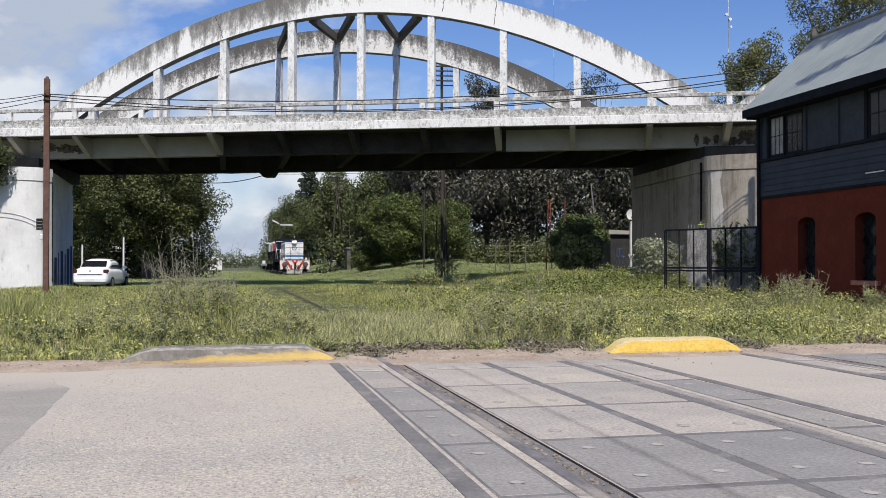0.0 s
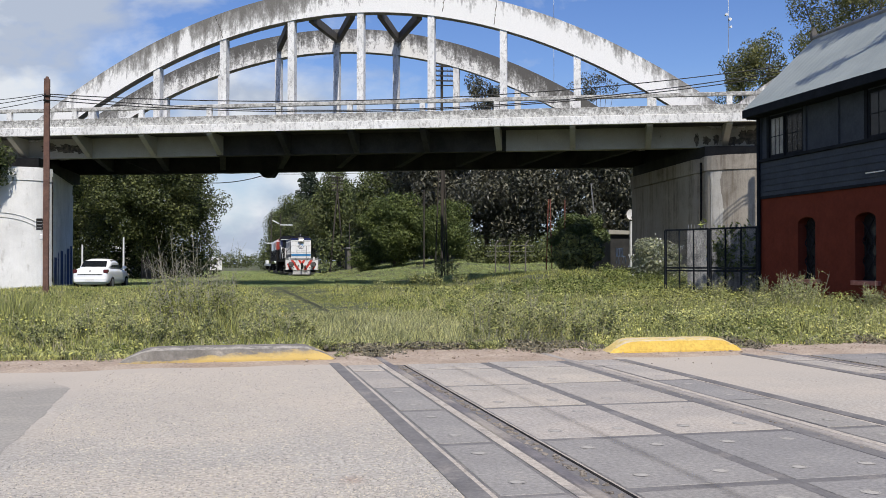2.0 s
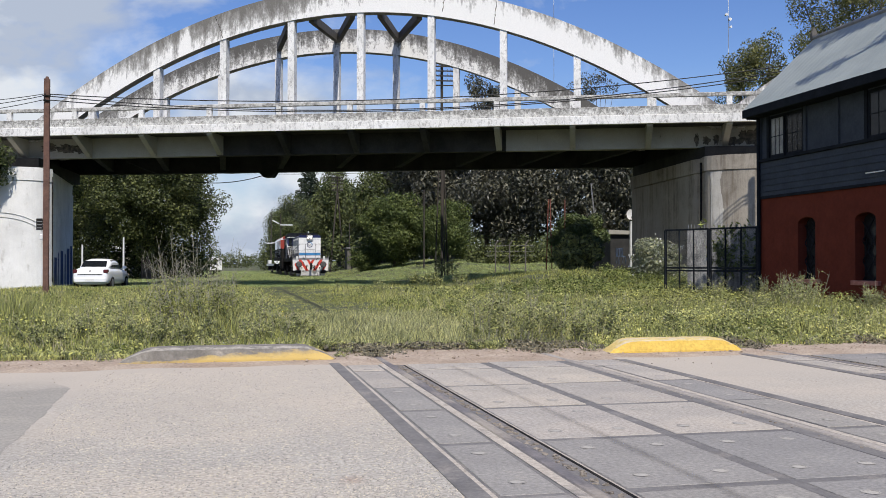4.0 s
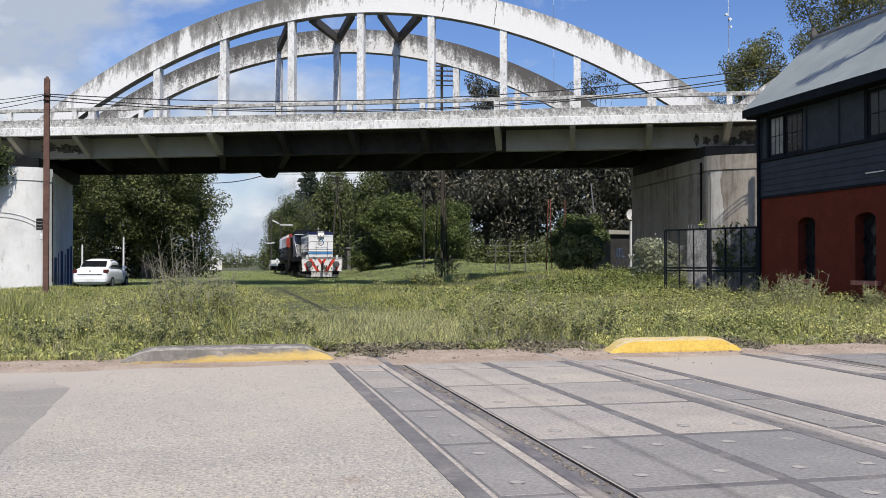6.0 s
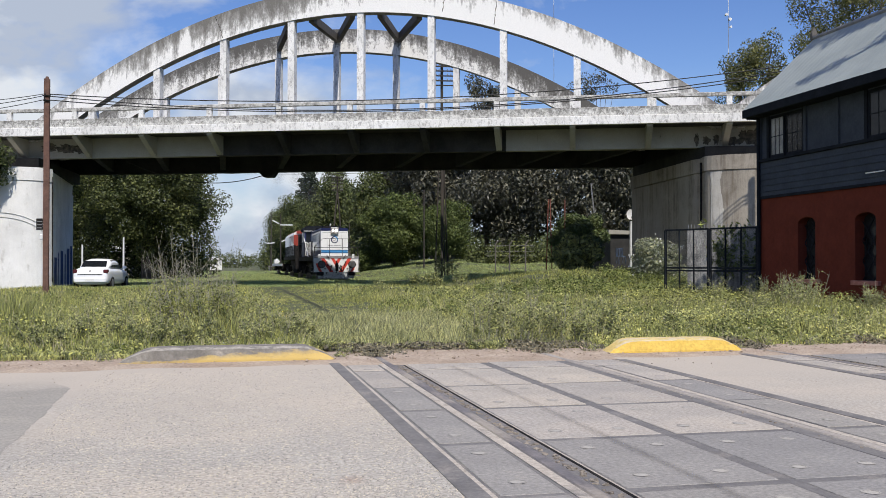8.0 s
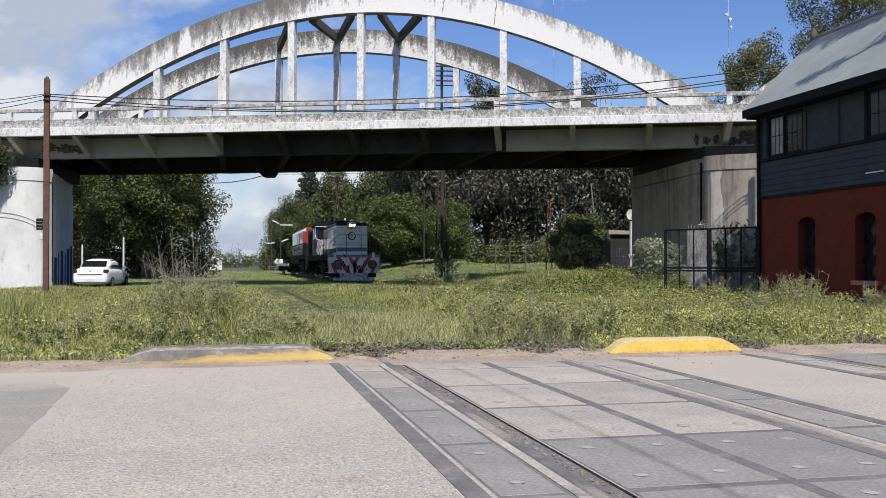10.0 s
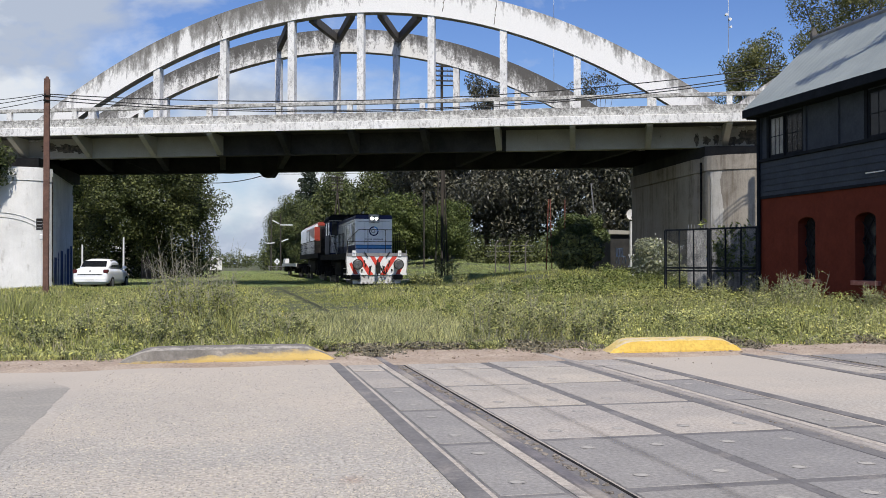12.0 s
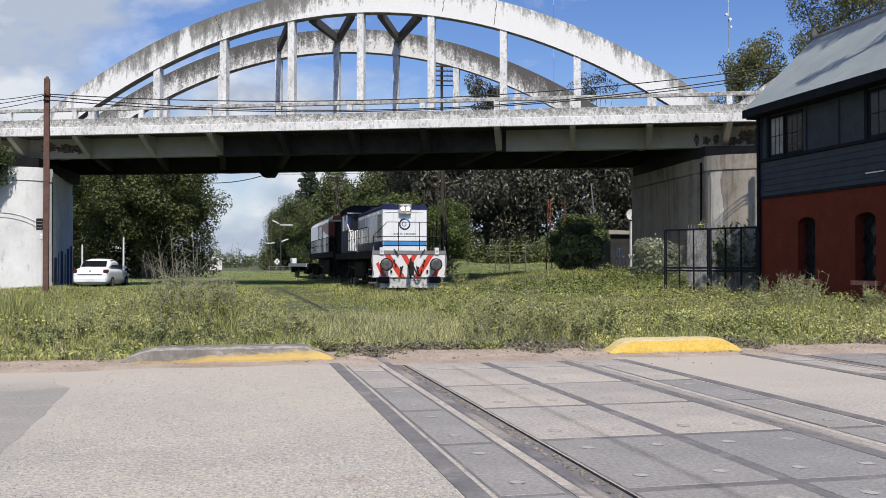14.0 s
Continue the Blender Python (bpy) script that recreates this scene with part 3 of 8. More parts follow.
def disc_ring(bm, x, y, z, r, mi):
    ring = [[bm.verts.new((x + math.cos(k * math.pi / 6) * q, y + math.sin(k * math.pi / 6) * q, z)) for k in range(12)] for q in (r, r * 0.82)]
    for k in range(12):
        bm.faces.new((ring[0][k], ring[0][(k + 1) % 12], ring[1][(k + 1) % 12], ring[1][k])).material_index = mi
    bm.faces.new([bm.verts.new(v.co - Vector((0, 0, 0.0015))) for v in ring[1]]).material_index = mi + 1


M_HOLE = mat("lifting_hole_rim", [(0.3, (0.20, 0.19, 0.175)), (0.5, (0.29, 0.275, 0.25)), (0.7, (0.40, 0.375, 0.335))], 8, rough=0.9, bump=0.1)
M_HOLEFILL = mat("lifting_hole_fill", [(0.3, (0.30, 0.285, 0.26)), (0.7, (0.40, 0.375, 0.33))], 8, rough=0.9, bump=0.1)


def slab_mesh(w, l, inner, material):
    bm = bmesh.new()
    box(bm, -w / 2, w / 2, -l / 2, l / 2, -0.10, 0.001)
    bmesh.ops.bevel(bm, geom=bm.edges[:], offset=0.002, segments=1, affect="EDGES")
    for x, y in (((-0.27 * w, -0.3 * l), (0.27 * w, -0.3 * l), (-0.27 * w, 0.3 * l), (0.27 * w, 0.3 * l)) if inner else ((0.0, -0.3 * l), (0.0, 0.3 * l))):
        disc_ring(bm, x, y, 0.0032, 0.040, 1)
    return finish(bm, "crossing_slab", [material, M_HOLE, M_HOLEFILL])


def build_crossing(c, label, clean):
    """Two rails between concrete slabs; clean: up to where along the road the slabs are swept bare of sand."""
    x = thing("rail_crossing", pose(c, 4.0, 0), label, "rail crossing", "rail crossings", "structure")
    cols = [(-0.366, 0.70, True), (0.393, 0.655, True), (-1.128, 0.275, False), (1.155, 0.32, False)]
    rr = random.Random(17)
    y = 3.64 - 1.13 * 12
    while y < 8.5:
        last = y > 8.0
        length = 0.47 if last else 1.06
        yc = y + length / 2 + 0.035
        for i, (dx, w, inner) in enumerate(cols):
            swept = y < clean[i]
            key = (w, length, swept)
            if key not in SLABS:
                SLABS[key] = slab_mesh(w, length, inner, M_SLABGREY if swept else M_SLAB)
            ob = new("slab", SLABS[key])
            ob.parent = x
            ob.location = (dx, yc - 4.0 + rr.uniform(-0.012, 0.012), rr.uniform(-0.0018, 0.003))
            ob.rotation_euler = (0, rr.uniform(-0.0025, 0.0025), rr.uniform(-0.006, 0.006))
        y += 1.13
    for s, edge, rim in ((-1, 1.358, 1.296), (1, 1.395, 1.335)):
        bm = bmesh.new()
        box(bm, c + s * edge - 0.05, c + s * edge + 0.05, -14, 8.9 if s < 0 else 8.62, -0.1, 0.004)
        part("edge_strip", bm, M_RUBBER, x, "dark rubber strip")
        part("sand_line", box(bmesh.new(), c + s * rim - 0.013, c + s * rim + 0.013, -14, 8.6, -0.1, 0.0008), M_SAND, x, "line of pale sand in the joint")
        bm = bmesh.new()
        if s < 0:                             # sand lies over half of the lip
            box(bm, c - 0.755, c - 0.739, -14, 8.62, -0.1, 0.0)
            part("sand_line", box(bmesh.new(), c - 0.739, c - 0.727, -14, 8.62, -0.1, -0.001), M_SAND, x, "line of pale sand in the joint")
        else:
            box(bm, c + 0.727, c + 0.757, -14, 8.62, -0.1, 0.0)
        part("flange_strip", bm, M_BLACK if s < 0 else M_RUBBER, x, "black rubber lip" if s < 0 else "dusty rubber lip")
        bm = bmesh.new()
        prof = [(-0.06, -0.16), (0.06, -0.16), (0.06, -0.15), (0.012, -0.12), (0.012, -0.045), (0.036, -0.03), (0.036, -0.008), (0.028, 0.0),
                (-0.028, 0.0), (-0.036, -0.008), (-0.036, -0.03), (-0.012, -0.045), (-0.012, -0.12), (-0.06, -0.15)]
        extrude(bm, prof, lambda px, pz, d, s=s: Vector((c + s * 0.873 + px, d, pz + 0.004 + 0.9 * float(land(c, d)))), -14, 9.4)
        part("rail", bm, M_RAIL if s < 0 else M_RAILDUST, x, "dull steel rail" if s < 0 else "sand-dusted rail")
        bm = bmesh.new()
        box(bm, c + s * 0.942 - 0.027, c + s * 0.942 + 0.027, -14, 8.7, -0.1, 0.0015)
        part("sand_fill", bm, M_SAND, x, "sand packed beside the rail")
        bm = bmesh.new()
        if s > 0:
            part("sand_fill", box(bmesh.new(), c + 0.777, c + 0.832, -14, 8.6, -0.1, -0.003), M_SAND, x, "sand packed into the rail groove")
        yy = -2.0
        while yy < 8.6:                       # crumbled dirt in the flangeway
            r = rr.uniform(0.005, 0.014) * (1 if s < 0 else 0.5)
            box(bm, -r, r, -r, r, -0.03, rr.uniform(-0.02, 0.006),
                pose(c + s * (0.803 + rr.uniform(-0.022, 0.02)), yy, 0, rr.uniform(-20, 20), rr.uniform(-20, 20), rr.uniform(0, 90)))
            yy += rr.uniform(0.004, 0.012) * (1 if s < 0 else 9)
        tagged(part("flangeway_dirt", bm, M_MUD, x, "crumbled dirt in the rail groove"), kind="stuff")
    bm = bmesh.new()
    box(bm, c + 0.026 - 0.028, c + 0.026 + 0.028, -14, 8.62, -0.1, -0.002)
    part("centre_strip", bm, M_RUBBER, x, "dark rubber joint")
    return x


SLABS = {}
build_crossing(T1, "concrete slab rail crossing with rubber strips and sunken rails", (4.5, 4.5, 6.9, 6.9))
build_crossing(T2, "concrete slab rail crossing with rubber strips and sunken rails", (9.0, 6.0, 7.0, 5.0))


def track_x(c, y):
    """The far track swings a little on its way under the bridge."""
    if c < 5:
        return c
    return T2 + 0.36 * float(smooth(10, 34, y)) - 0.47 * float(smooth(48, 96, y)) - 2.4 * float(smooth(118, 160, y))


def build_track(c, label):
    t = thing("railway_track", pose(c, 10, 0), label, "railway track", "railway tracks", "structure")
    for s in (-1, 1):
        bm = bmesh.new()
        ys = [9.4, 11, 13, 16, 20, 25, 30, 36, 44, 52, 60, 70, 80, 90, 100, 130, 180, 260]
        rings = []
        for y in ys:
            x, z = track_x(c, y) + s * 0.873, -0.14 * float(smooth(9.3, 22.0, y)) + 0.004 - (0.0 if c > 5 and s > 0 else 0.06 * float(smooth(10.0, 12.5, y)))
            rings.append([bm.verts.new((x + dx, y, z + dz)) for dx, dz in ((-0.036, -0.14), (0.036, -0.14), (0.036, -0.006), (0.026, 0), (-0.026, 0), (-0.036, -0.006))])
        for a, b in zip(rings, rings[1:]):
            for i in range(6):
                bm.faces.new((a[i], a[(i + 1) % 6], b[(i + 1) % 6], b[i]))
        part("rail", bm, M_RUST, t, "rusty rail half hidden in grass")
    return t


build_track(T1, "overgrown railway track running through the grass")
build_track(T2, "overgrown railway track running through the grass")


M_YELLOWWORN = mat("worn_yellow_paint", [(0.3, (0.50, 0.36, 0.09)), (0.7, (0.58, 0.46, 0.20))], 4, rough=0.85, bump=0.4, bscale=50,
                   spot=(0.50, 0.44, 0.33), spots=(0.46, 0.62), spot_scale=3.0, spot_stretch=(1, 3, 3))


M_KERBRIM = mat("pale_chipped_rim", [(0.3, (0.22, 0.205, 0.18)), (0.7, (0.37, 0.34, 0.29))], 9, rough=0.9, bump=0.5, bscale=45, fine=0.35,
                spot=(0.12, 0.115, 0.105), spots=(0.50, 0.60), spot_scale=9, spot_stretch=(0.5, 1, 1))


def build_kerb(x0, x1, material, label, capx, top, edge=(2, 3, 4)):
    """A low median kerb with sloping ends."""
    bm = bmesh.new()
    n = 36
    prev = None
    for k in range(n + 1):
        f = k / n
        x = x0 + (x1 - x0) * f
        e = min(1.0, min((f) / capx, (1 - f) / capx))
        hgt = 0.14 * (math.sin(e * math.pi / 2) ** 0.9) + 0.002 * math.sin(k * 1.7) + 0.004
        w = 0.26 + 0.12 * e
        y = ROAD_N + 0.05
        ring = [bm.verts.new(p) for p in ((x, y, -0.06), (x, y + 0.01, 0.2 * hgt), (x, y + 0.05, hgt * 0.86), (x, y + 0.11, hgt), (x, y + w - 0.05, hgt),
                                          (x, y + w, hgt * 0.8), (x, y + w + 0.04, -0.06))]
        if prev:
            for i in range(6):
                f_ = bm.faces.new((prev[i], ring[i], ring[i + 1], prev[i + 1]))
                if i in edge:
                    f_.material_index = 1
        else:
            bm.faces.new(ring)
        prev = ring
    bm.faces.new(prev[::-1])
    return solo("kerb", bm, [material, top], label, "kerb", "kerbs", smooth=False)


build_kerb(-0.99, 1.03, M_WORNKERB, "grey kerb with worn yellow paint at the road edge", 0.18, M_KERBRIM, (2,))
build_kerb(3.83, 5.36, M_YELLOW, "low yellow painted kerb at the road edge", 0.2, M_YELLOWWORN)

def build_aggregate():
    """Stones worn proud of the road surface on the near side."""
    rng = np.random.default_rng(33)
    n = 60000
    x, y = rng.uniform(-1.25, T1 - 1.41, n), 3.45 + 5.0 * rng.random(n) ** 2.0
    edge = -0.98 - 0.05 * smooth(4.9, 7.6, y)
    ok = (x > edge) & (patch_noise(x, y, 1.3, 21) + rng.normal(size=n) * 0.8 > -0.5)
    ok &= x > -0.25 * y
    x, y = x[ok], y[ok]
    n = len(x)
    r = 0.003 + 0.0045 * rng.random(n)
    a = rng.uniform(0, 6.28, n)
    v = np.zeros((n, 5, 3))
    for k in range(4):
        q = r * (0.7 + 0.6 * rng.random(n))
        v[:, k] = np.stack([x + q * np.cos(a + k * 1.571), y + q * np.sin(a + k * 1.571), 0 * r - 0.001], 1)
    v[:, 4] = np.stack([x + 0.4 * r * np.cos(a), y + 0.4 * r * np.sin(a), r * 0.5], 1)
    f = np.arange(n)[:, None, None] * 5 + np.array([[0, 1, 4], [1, 2, 4], [2, 3, 4], [3, 0, 4]])
    me = bpy.data.meshes.new("aggregate")
    me.from_pydata(v.reshape(-1, 3).tolist(), [], f.reshape(-1, 3).tolist())
    me.materials.append(mat("road_aggregate", [(0.3, (0.29, 0.272, 0.245)), (0.7, (0.40, 0.378, 0.34))], 9, rough=0.9, bump=0, fine=0, island=0.55))
    tagged(new("aggregate", me), "small stones worn proud of the road", "stones", kind="stuff")


# oily drip line on the slabs, a rusty smear and grit on the road
def streak_material():
    m = mat("oily_film", [(0.3, (0.03, 0.028, 0.026)), (0.7, (0.07, 0.065, 0.06))], 8, rough=0.7, bump=0)
    nt = m.node_tree
    tc = nt.nodes.new("ShaderNodeTexCoord").outputs["Object"]
    uv = nt.nodes.new("ShaderNodeUVMap").outputs["UV"]
    sep = nt.nodes.new("ShaderNodeSeparateXYZ")
    nt.links.new(uv, sep.inputs["Vector"])
    across = nt.nodes.new("ShaderNodeMath")
    across.operation = "PINGPONG"
    across.inputs[1].default_value = 0.5
    nt.links.new(sep.outputs["X"], across.inputs[0])
    n = noise_node(nt, mapped(nt, tc, (14, 2.6, 1)), 1.0, 9.0, 0.8)
    mul = nt.nodes.new("ShaderNodeMath")
    mul.operation = "MULTIPLY"
    nt.links.new(across.outputs[0], mul.inputs[0])
    nt.links.new(n.outputs["Fac"], mul.inputs[1])
    r = ramp_node(nt, [(0.08, (0, 0, 0)), (0.34, (0.30, 0.30, 0.30))])
    nt.links.new(mul.outputs[0], r.inputs["Fac"])
    nt.links.new(r.outputs["Color"], nt.nodes["Principled BSDF"].inputs["Alpha"])
    return m


def film(name, x0, x1, y0, y1, z, material, label):
    bm = bmesh.new()
    uv = bm.loops.layers.uv.new("UVMap")
    f = bm.faces.new([bm.verts.new(p) for p in ((x0, y0, z), (x1, y0, z), (x1, y1, z), (x0, y1, z))])
    for l, c in zip(f.loops, ((0, 0), (1, 0), (1, 1), (0, 1))):
        l[uv].uv = c
    solo(name, bm, material, label, "stain", kind="structure")


M_OIL = streak_material()
film("oil_streak", 1.91, 2.05, -3.0, 8.4, 0.0055, M_OIL, "dark oily drip line along the slabs")
rust_m = streak_material()
rust_m.name = "rusty_film"
for n_ in rust_m.node_tree.nodes:
    if n_.type == "VALTORGB" and n_.color_ramp.elements[0].position > 0.25:
        n_.color_ramp.elements[0].color, n_.color_ramp.elements[-1].color = (0.45, 0.2, 0.09, 1), (0.5, 0.25, 0.12, 1)
        break
film("rust_smear", 0.42, 0.62, 4.0, 4.12, 0.004, rust_m, "small rusty smear on the road")
grit = bmesh.new()
GR = random.Random(21)
for k in range(150):
    x, y = GR.uniform(-6, 9), ROAD_N - 0.05 - abs(GR.gauss(0, 1)) * 0.9
    r = GR.uniform(0.002, 0.006)
    box(grit, -r, r, -r * 0.6, r * 0.6, -0.002, r * 0.8, pose(x, y, 0.003, GR.uniform(-20, 20), GR.uniform(-20, 20), GR.uniform(0, 180)))
clods = bmesh.new()
for k in range(1300):
    x, y = GR.uniform(-9, 9), GR.uniform(8.95, 10.05)
    r = GR.uniform(0.003, 0.009) * (1 if GR.random() < 0.94 else 1.8)
    box(clods, -r, r, -r * 0.8, r * 0.8, -r * 0.5, r * 0.55, pose(x, y, float(land(x, y)) + 0.018 - 0.03 * max(0, y - 9.6), GR.uniform(-30, 30), GR.uniform(-30, 30), GR.uniform(0, 180)))
solo("clods", clods, M_DIRT, "small clods of dry dirt on the verge", "dirt", kind="stuff")
solo("grit", grit, M_MUD, "loose grit and dry leaf bits on the road", "grit", kind="stuff")

# ---- arch bridge ----
BO = Vector((7.464, 39.287, 0.0))
BU = Vector((0.93425, -0.35662, 0.0))
BN = Vector((0.35662, 0.93425, 0.0))
SKEW = -0.382                    # the far side lies shifted along the bridge, so that cross beams follow the tracks


BS = 1.058                       # the bridge's plan was drawn at this scale


def B(a, off, z):
    p = BO + BU * a + BN * off + Vector((0, 0, z - EYE[2]))
    return p * BS + Vector((0, 0, EYE[2]))


def bbox_(bm, a0, a1, o0, o1, z0, z1, skew=0.0, mi=0):
    """A block in the bridge's space."""
    v = [bm.verts.new(B(a + skew * o, o, z)) for z in (z0, z1) for o in (o0, o1) for a in (a0, a1)]
    for f in ((0, 2, 3, 1), (4, 5, 7, 6), (0, 1, 5, 4), (2, 6, 7, 3), (0, 4, 6, 2), (1, 3, 7, 5)):
        bm.faces.new([v[i] for i in f]).material_index = mi
    return bm


def arch_mesh(bm, apex, o0, o1, a_lo, a_hi):
    uv = bm.loops.layers.uv.new("UVMap")
    n = 56
    prev = None
    for k in range(n + 1):
        f = k / n
        ang = apex + a_lo + (a_hi - a_lo) * f
        d = ang - apex
        zo = max(6.9, 13.24 - 0.02392 * d * d)
        zi = max(6.6, 12.05 - 0.02473 * d * d)
        ring = [bm.verts.new(B(ang, o, z)) for o, z in ((o0, zi), (o1, zi), (o1, zo), (o0, zo))]
        if prev:
            for i, vs in ((0, (0, 0)), (1, (0, 1)), (2, (1, 1)), (3, (1, 0))):
                j = (i + 1) % 4
                fc = bm.faces.new((prev[i], ring[i], ring[j], prev[j]))
                # undersides get the darker girder concrete: shade put into the colour
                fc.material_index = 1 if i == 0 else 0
                for loop, u, v in zip(fc.loops, (f - 1 / n, f, f, f - 1 / n), (vs[0], vs[0], vs[1], vs[1])):
                    loop[uv].uv = (u, v)
        else:
            bm.faces.new(ring)
        prev = ring
    bm.faces.new(prev[::-1])


def pier_outline(a_side, a_far, width, sign):
    """Plan of a pier: long wall along the tracks with a rounded nose towards the road; sign: which side faces the tracks."""
    pts = [(a_far, 9.3), (a_side + (a_far - a_side) * 0.12, 1.55), (a_side, 0.95)]
    mid = a_side + sign * width / 2
    for k in range(21):
        t = math.pi * k / 20
        pts.append((mid - sign * math.cos(t) * width / 2, 0.55 - 1.15 * math.sin(t)))
    pts += [(a_side + sign * width, 1.2), (a_far + sign * width, 9.3)]
    return pts


bridge = thing("road_bridge", Matrix.Translation(B(0, 0, 0)), "stained white concrete arch road bridge spanning the tracks", "bridge")
A_LO, A_HI = -44.0, 62.0
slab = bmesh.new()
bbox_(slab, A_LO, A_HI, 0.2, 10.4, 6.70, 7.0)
part("deck", slab, M_SOOTSHADE, bridge, "deck underside painted black with soot and shade")
for off, s in ((0.0, 1), (10.6, -1)):
    a = A_LO
    while a < A_HI:
        bm = bmesh.new()
        lo_, hi_ = sorted((off, off + s * 0.05))
        extrude(bm, [(off, 6.67), (off + s * 0.25, 6.67), (off + s * 0.25, 7.03), (off + s * 0.05, 7.03), (off, 7.01)],
                lambda o, z, d: B(d, o, z), a, a + 10.6)
        pb = bbox_(bmesh.new(), a, a + 10.6, *sorted((off + s * 0.05, off + s * 0.25)), 7.035, 7.38)
        uv = pb.loops.layers.uv.new("UVMap")
        top = max(v.co.z for v in pb.verts) - 0.1
        for fc in pb.faces:
            for loop in fc.loops:
                loop[uv].uv = (0.0, 1.0 if loop.vert.co.z > top else 0.0)
        part("parapet_base", pb, M_FASCIATOP, bridge, "grimy mottled parapet base", bevel=0.012)
        part("edge_beam", bm, M_CONC, bridge, "stained white edge beam")
        a += 10.61
    a = A_LO
    while a < A_HI:
        bm = bmesh.new()
        bbox_(bm, a, a + 9.4, off + s * 0.09, off + s * 0.24, 7.73, 7.89)
        part("handrail", bm, M_HANDRAIL, bridge, "weathered grey concrete handrail", bevel=0.015)
        a += 9.42
    for k in range(-13, 20):
        bm = bmesh.new()
        a = -2.62 + 3.14 * k + (SKEW * 10.6 if off else 0)
        bbox_(bm, a - 0.11, a + 0.11, off + s * 0.08, off + s * 0.25, 7.38, 7.73)
        part("railing_post", bm, M_CONC, bridge)
for apex, o0 in ((-2.50, 1.5), (-5.52, 8.95), (28.95, 1.5)):
    bm = bmesh.new()
    arch_mesh(bm, apex, o0, o0 + 0.5, -16.4, 16.4)
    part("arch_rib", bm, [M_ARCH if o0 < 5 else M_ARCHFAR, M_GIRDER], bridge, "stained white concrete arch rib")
    for k in range(-4, 5):
        bm = bmesh.new()
        d = 3.165 * k
        bbox_(bm, apex + d - 0.15, apex + d + 0.15, o0 + 0.04, o0 + 0.46, 6.9, 12.12 - 0.02473 * d * d)
        part("hanger", bm, M_CONC, bridge)
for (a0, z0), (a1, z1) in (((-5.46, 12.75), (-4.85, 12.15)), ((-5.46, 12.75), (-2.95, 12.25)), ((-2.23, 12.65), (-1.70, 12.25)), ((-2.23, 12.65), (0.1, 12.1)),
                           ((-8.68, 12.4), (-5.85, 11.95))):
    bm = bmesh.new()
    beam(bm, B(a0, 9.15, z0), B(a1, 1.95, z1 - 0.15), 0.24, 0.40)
    # braces take a darker concrete than the girders
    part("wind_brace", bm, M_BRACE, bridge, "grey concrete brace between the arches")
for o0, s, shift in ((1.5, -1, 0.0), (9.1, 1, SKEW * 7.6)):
    # far girder is near-black all along: shade put into its colour
    for a0, a1, m in ((A_LO, -9.1 + shift, M_GIRDER if s < 0 else M_SOOTSHADE), (-9.1 + shift, 3.95 + shift, M_SOOTSHADE), (3.95 + shift, A_HI, M_GIRDER if s < 0 else M_SOOTSHADE)):
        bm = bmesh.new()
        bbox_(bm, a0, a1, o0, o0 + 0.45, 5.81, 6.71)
        part("girder", bm, m, bridge, "grey concrete girder" if m is M_GIRDER else "girder painted black with soot and shade")
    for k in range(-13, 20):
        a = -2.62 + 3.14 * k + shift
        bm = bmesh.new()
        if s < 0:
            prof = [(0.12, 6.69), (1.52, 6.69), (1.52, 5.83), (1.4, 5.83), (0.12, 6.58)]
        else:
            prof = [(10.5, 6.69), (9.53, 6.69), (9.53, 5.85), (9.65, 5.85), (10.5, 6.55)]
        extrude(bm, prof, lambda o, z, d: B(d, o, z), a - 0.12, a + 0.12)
        part("bracket", bm, M_SOOTSHADE if -8 + shift < a < 3 + shift else M_GIRDER, bridge)
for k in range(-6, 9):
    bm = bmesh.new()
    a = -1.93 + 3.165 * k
    # cross beams carry the shade under the deck in their colour
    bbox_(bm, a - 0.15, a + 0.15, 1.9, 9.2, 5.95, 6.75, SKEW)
    part("cross_beam", bm, M_SOOTSHADE, bridge)
bm = bmesh.new()
extrude(bm, [(-9.75, 5.83), (-9.47, 5.54), (-9.02, 5.54), (-8.8, 5.83)], lambda a, z, d: B(a, d, z), 9.0, 9.6)
part("smoke_plate", bm, M_SOOTSHADE, bridge, "sooty plate hanging under the girder")
for a_side, a_far, sign, zt, pw in ((12.1, 9.7, 1, 5.3, 4.8), (-16.7, -20.4, -1, 5.25, 3.6)):
    bm = bmesh.new()
    o = pier_outline(a_side, a_far, pw, sign)
    if sign < 0:
        o = o[::-1]
    mid = a_side + sign * pw / 2
    grow = [(a + 0.0, off) for a, off in o]
    extrude(bm, grow, lambda a, off, d: B(a, off, d), -0.6, zt - 0.62)
    pm = M_PIERBARE if sign > 0 else M_PIER
    inset = [(mid + (a - mid) * 0.985, off + 0.03) for a, off in o]
    proud = [(mid + (a - mid) * 1.014, off - 0.03) for a, off in o]
    part("pier_joint", extrude(bmesh.new(), inset, lambda a, off, d: B(a, off, d), zt - 0.62, zt - 0.59), pm, bridge)
    part("pier_head", extrude(bmesh.new(), proud, lambda a, off, d: B(a, off, d), zt - 0.59, zt), pm, bridge)
    part("pier", bm, M_PIERBARE if sign > 0 else M_PIER, bridge, "rounded bare concrete pier with rust stains" if sign > 0 else "rounded limewashed concrete pier")
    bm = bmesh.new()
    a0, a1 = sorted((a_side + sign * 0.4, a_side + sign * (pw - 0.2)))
    # near-black block where the gap over the pier is dark
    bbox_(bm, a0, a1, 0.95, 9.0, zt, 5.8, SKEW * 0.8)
    part("pier_cap", bm, M_SOOTSHADE, bridge)

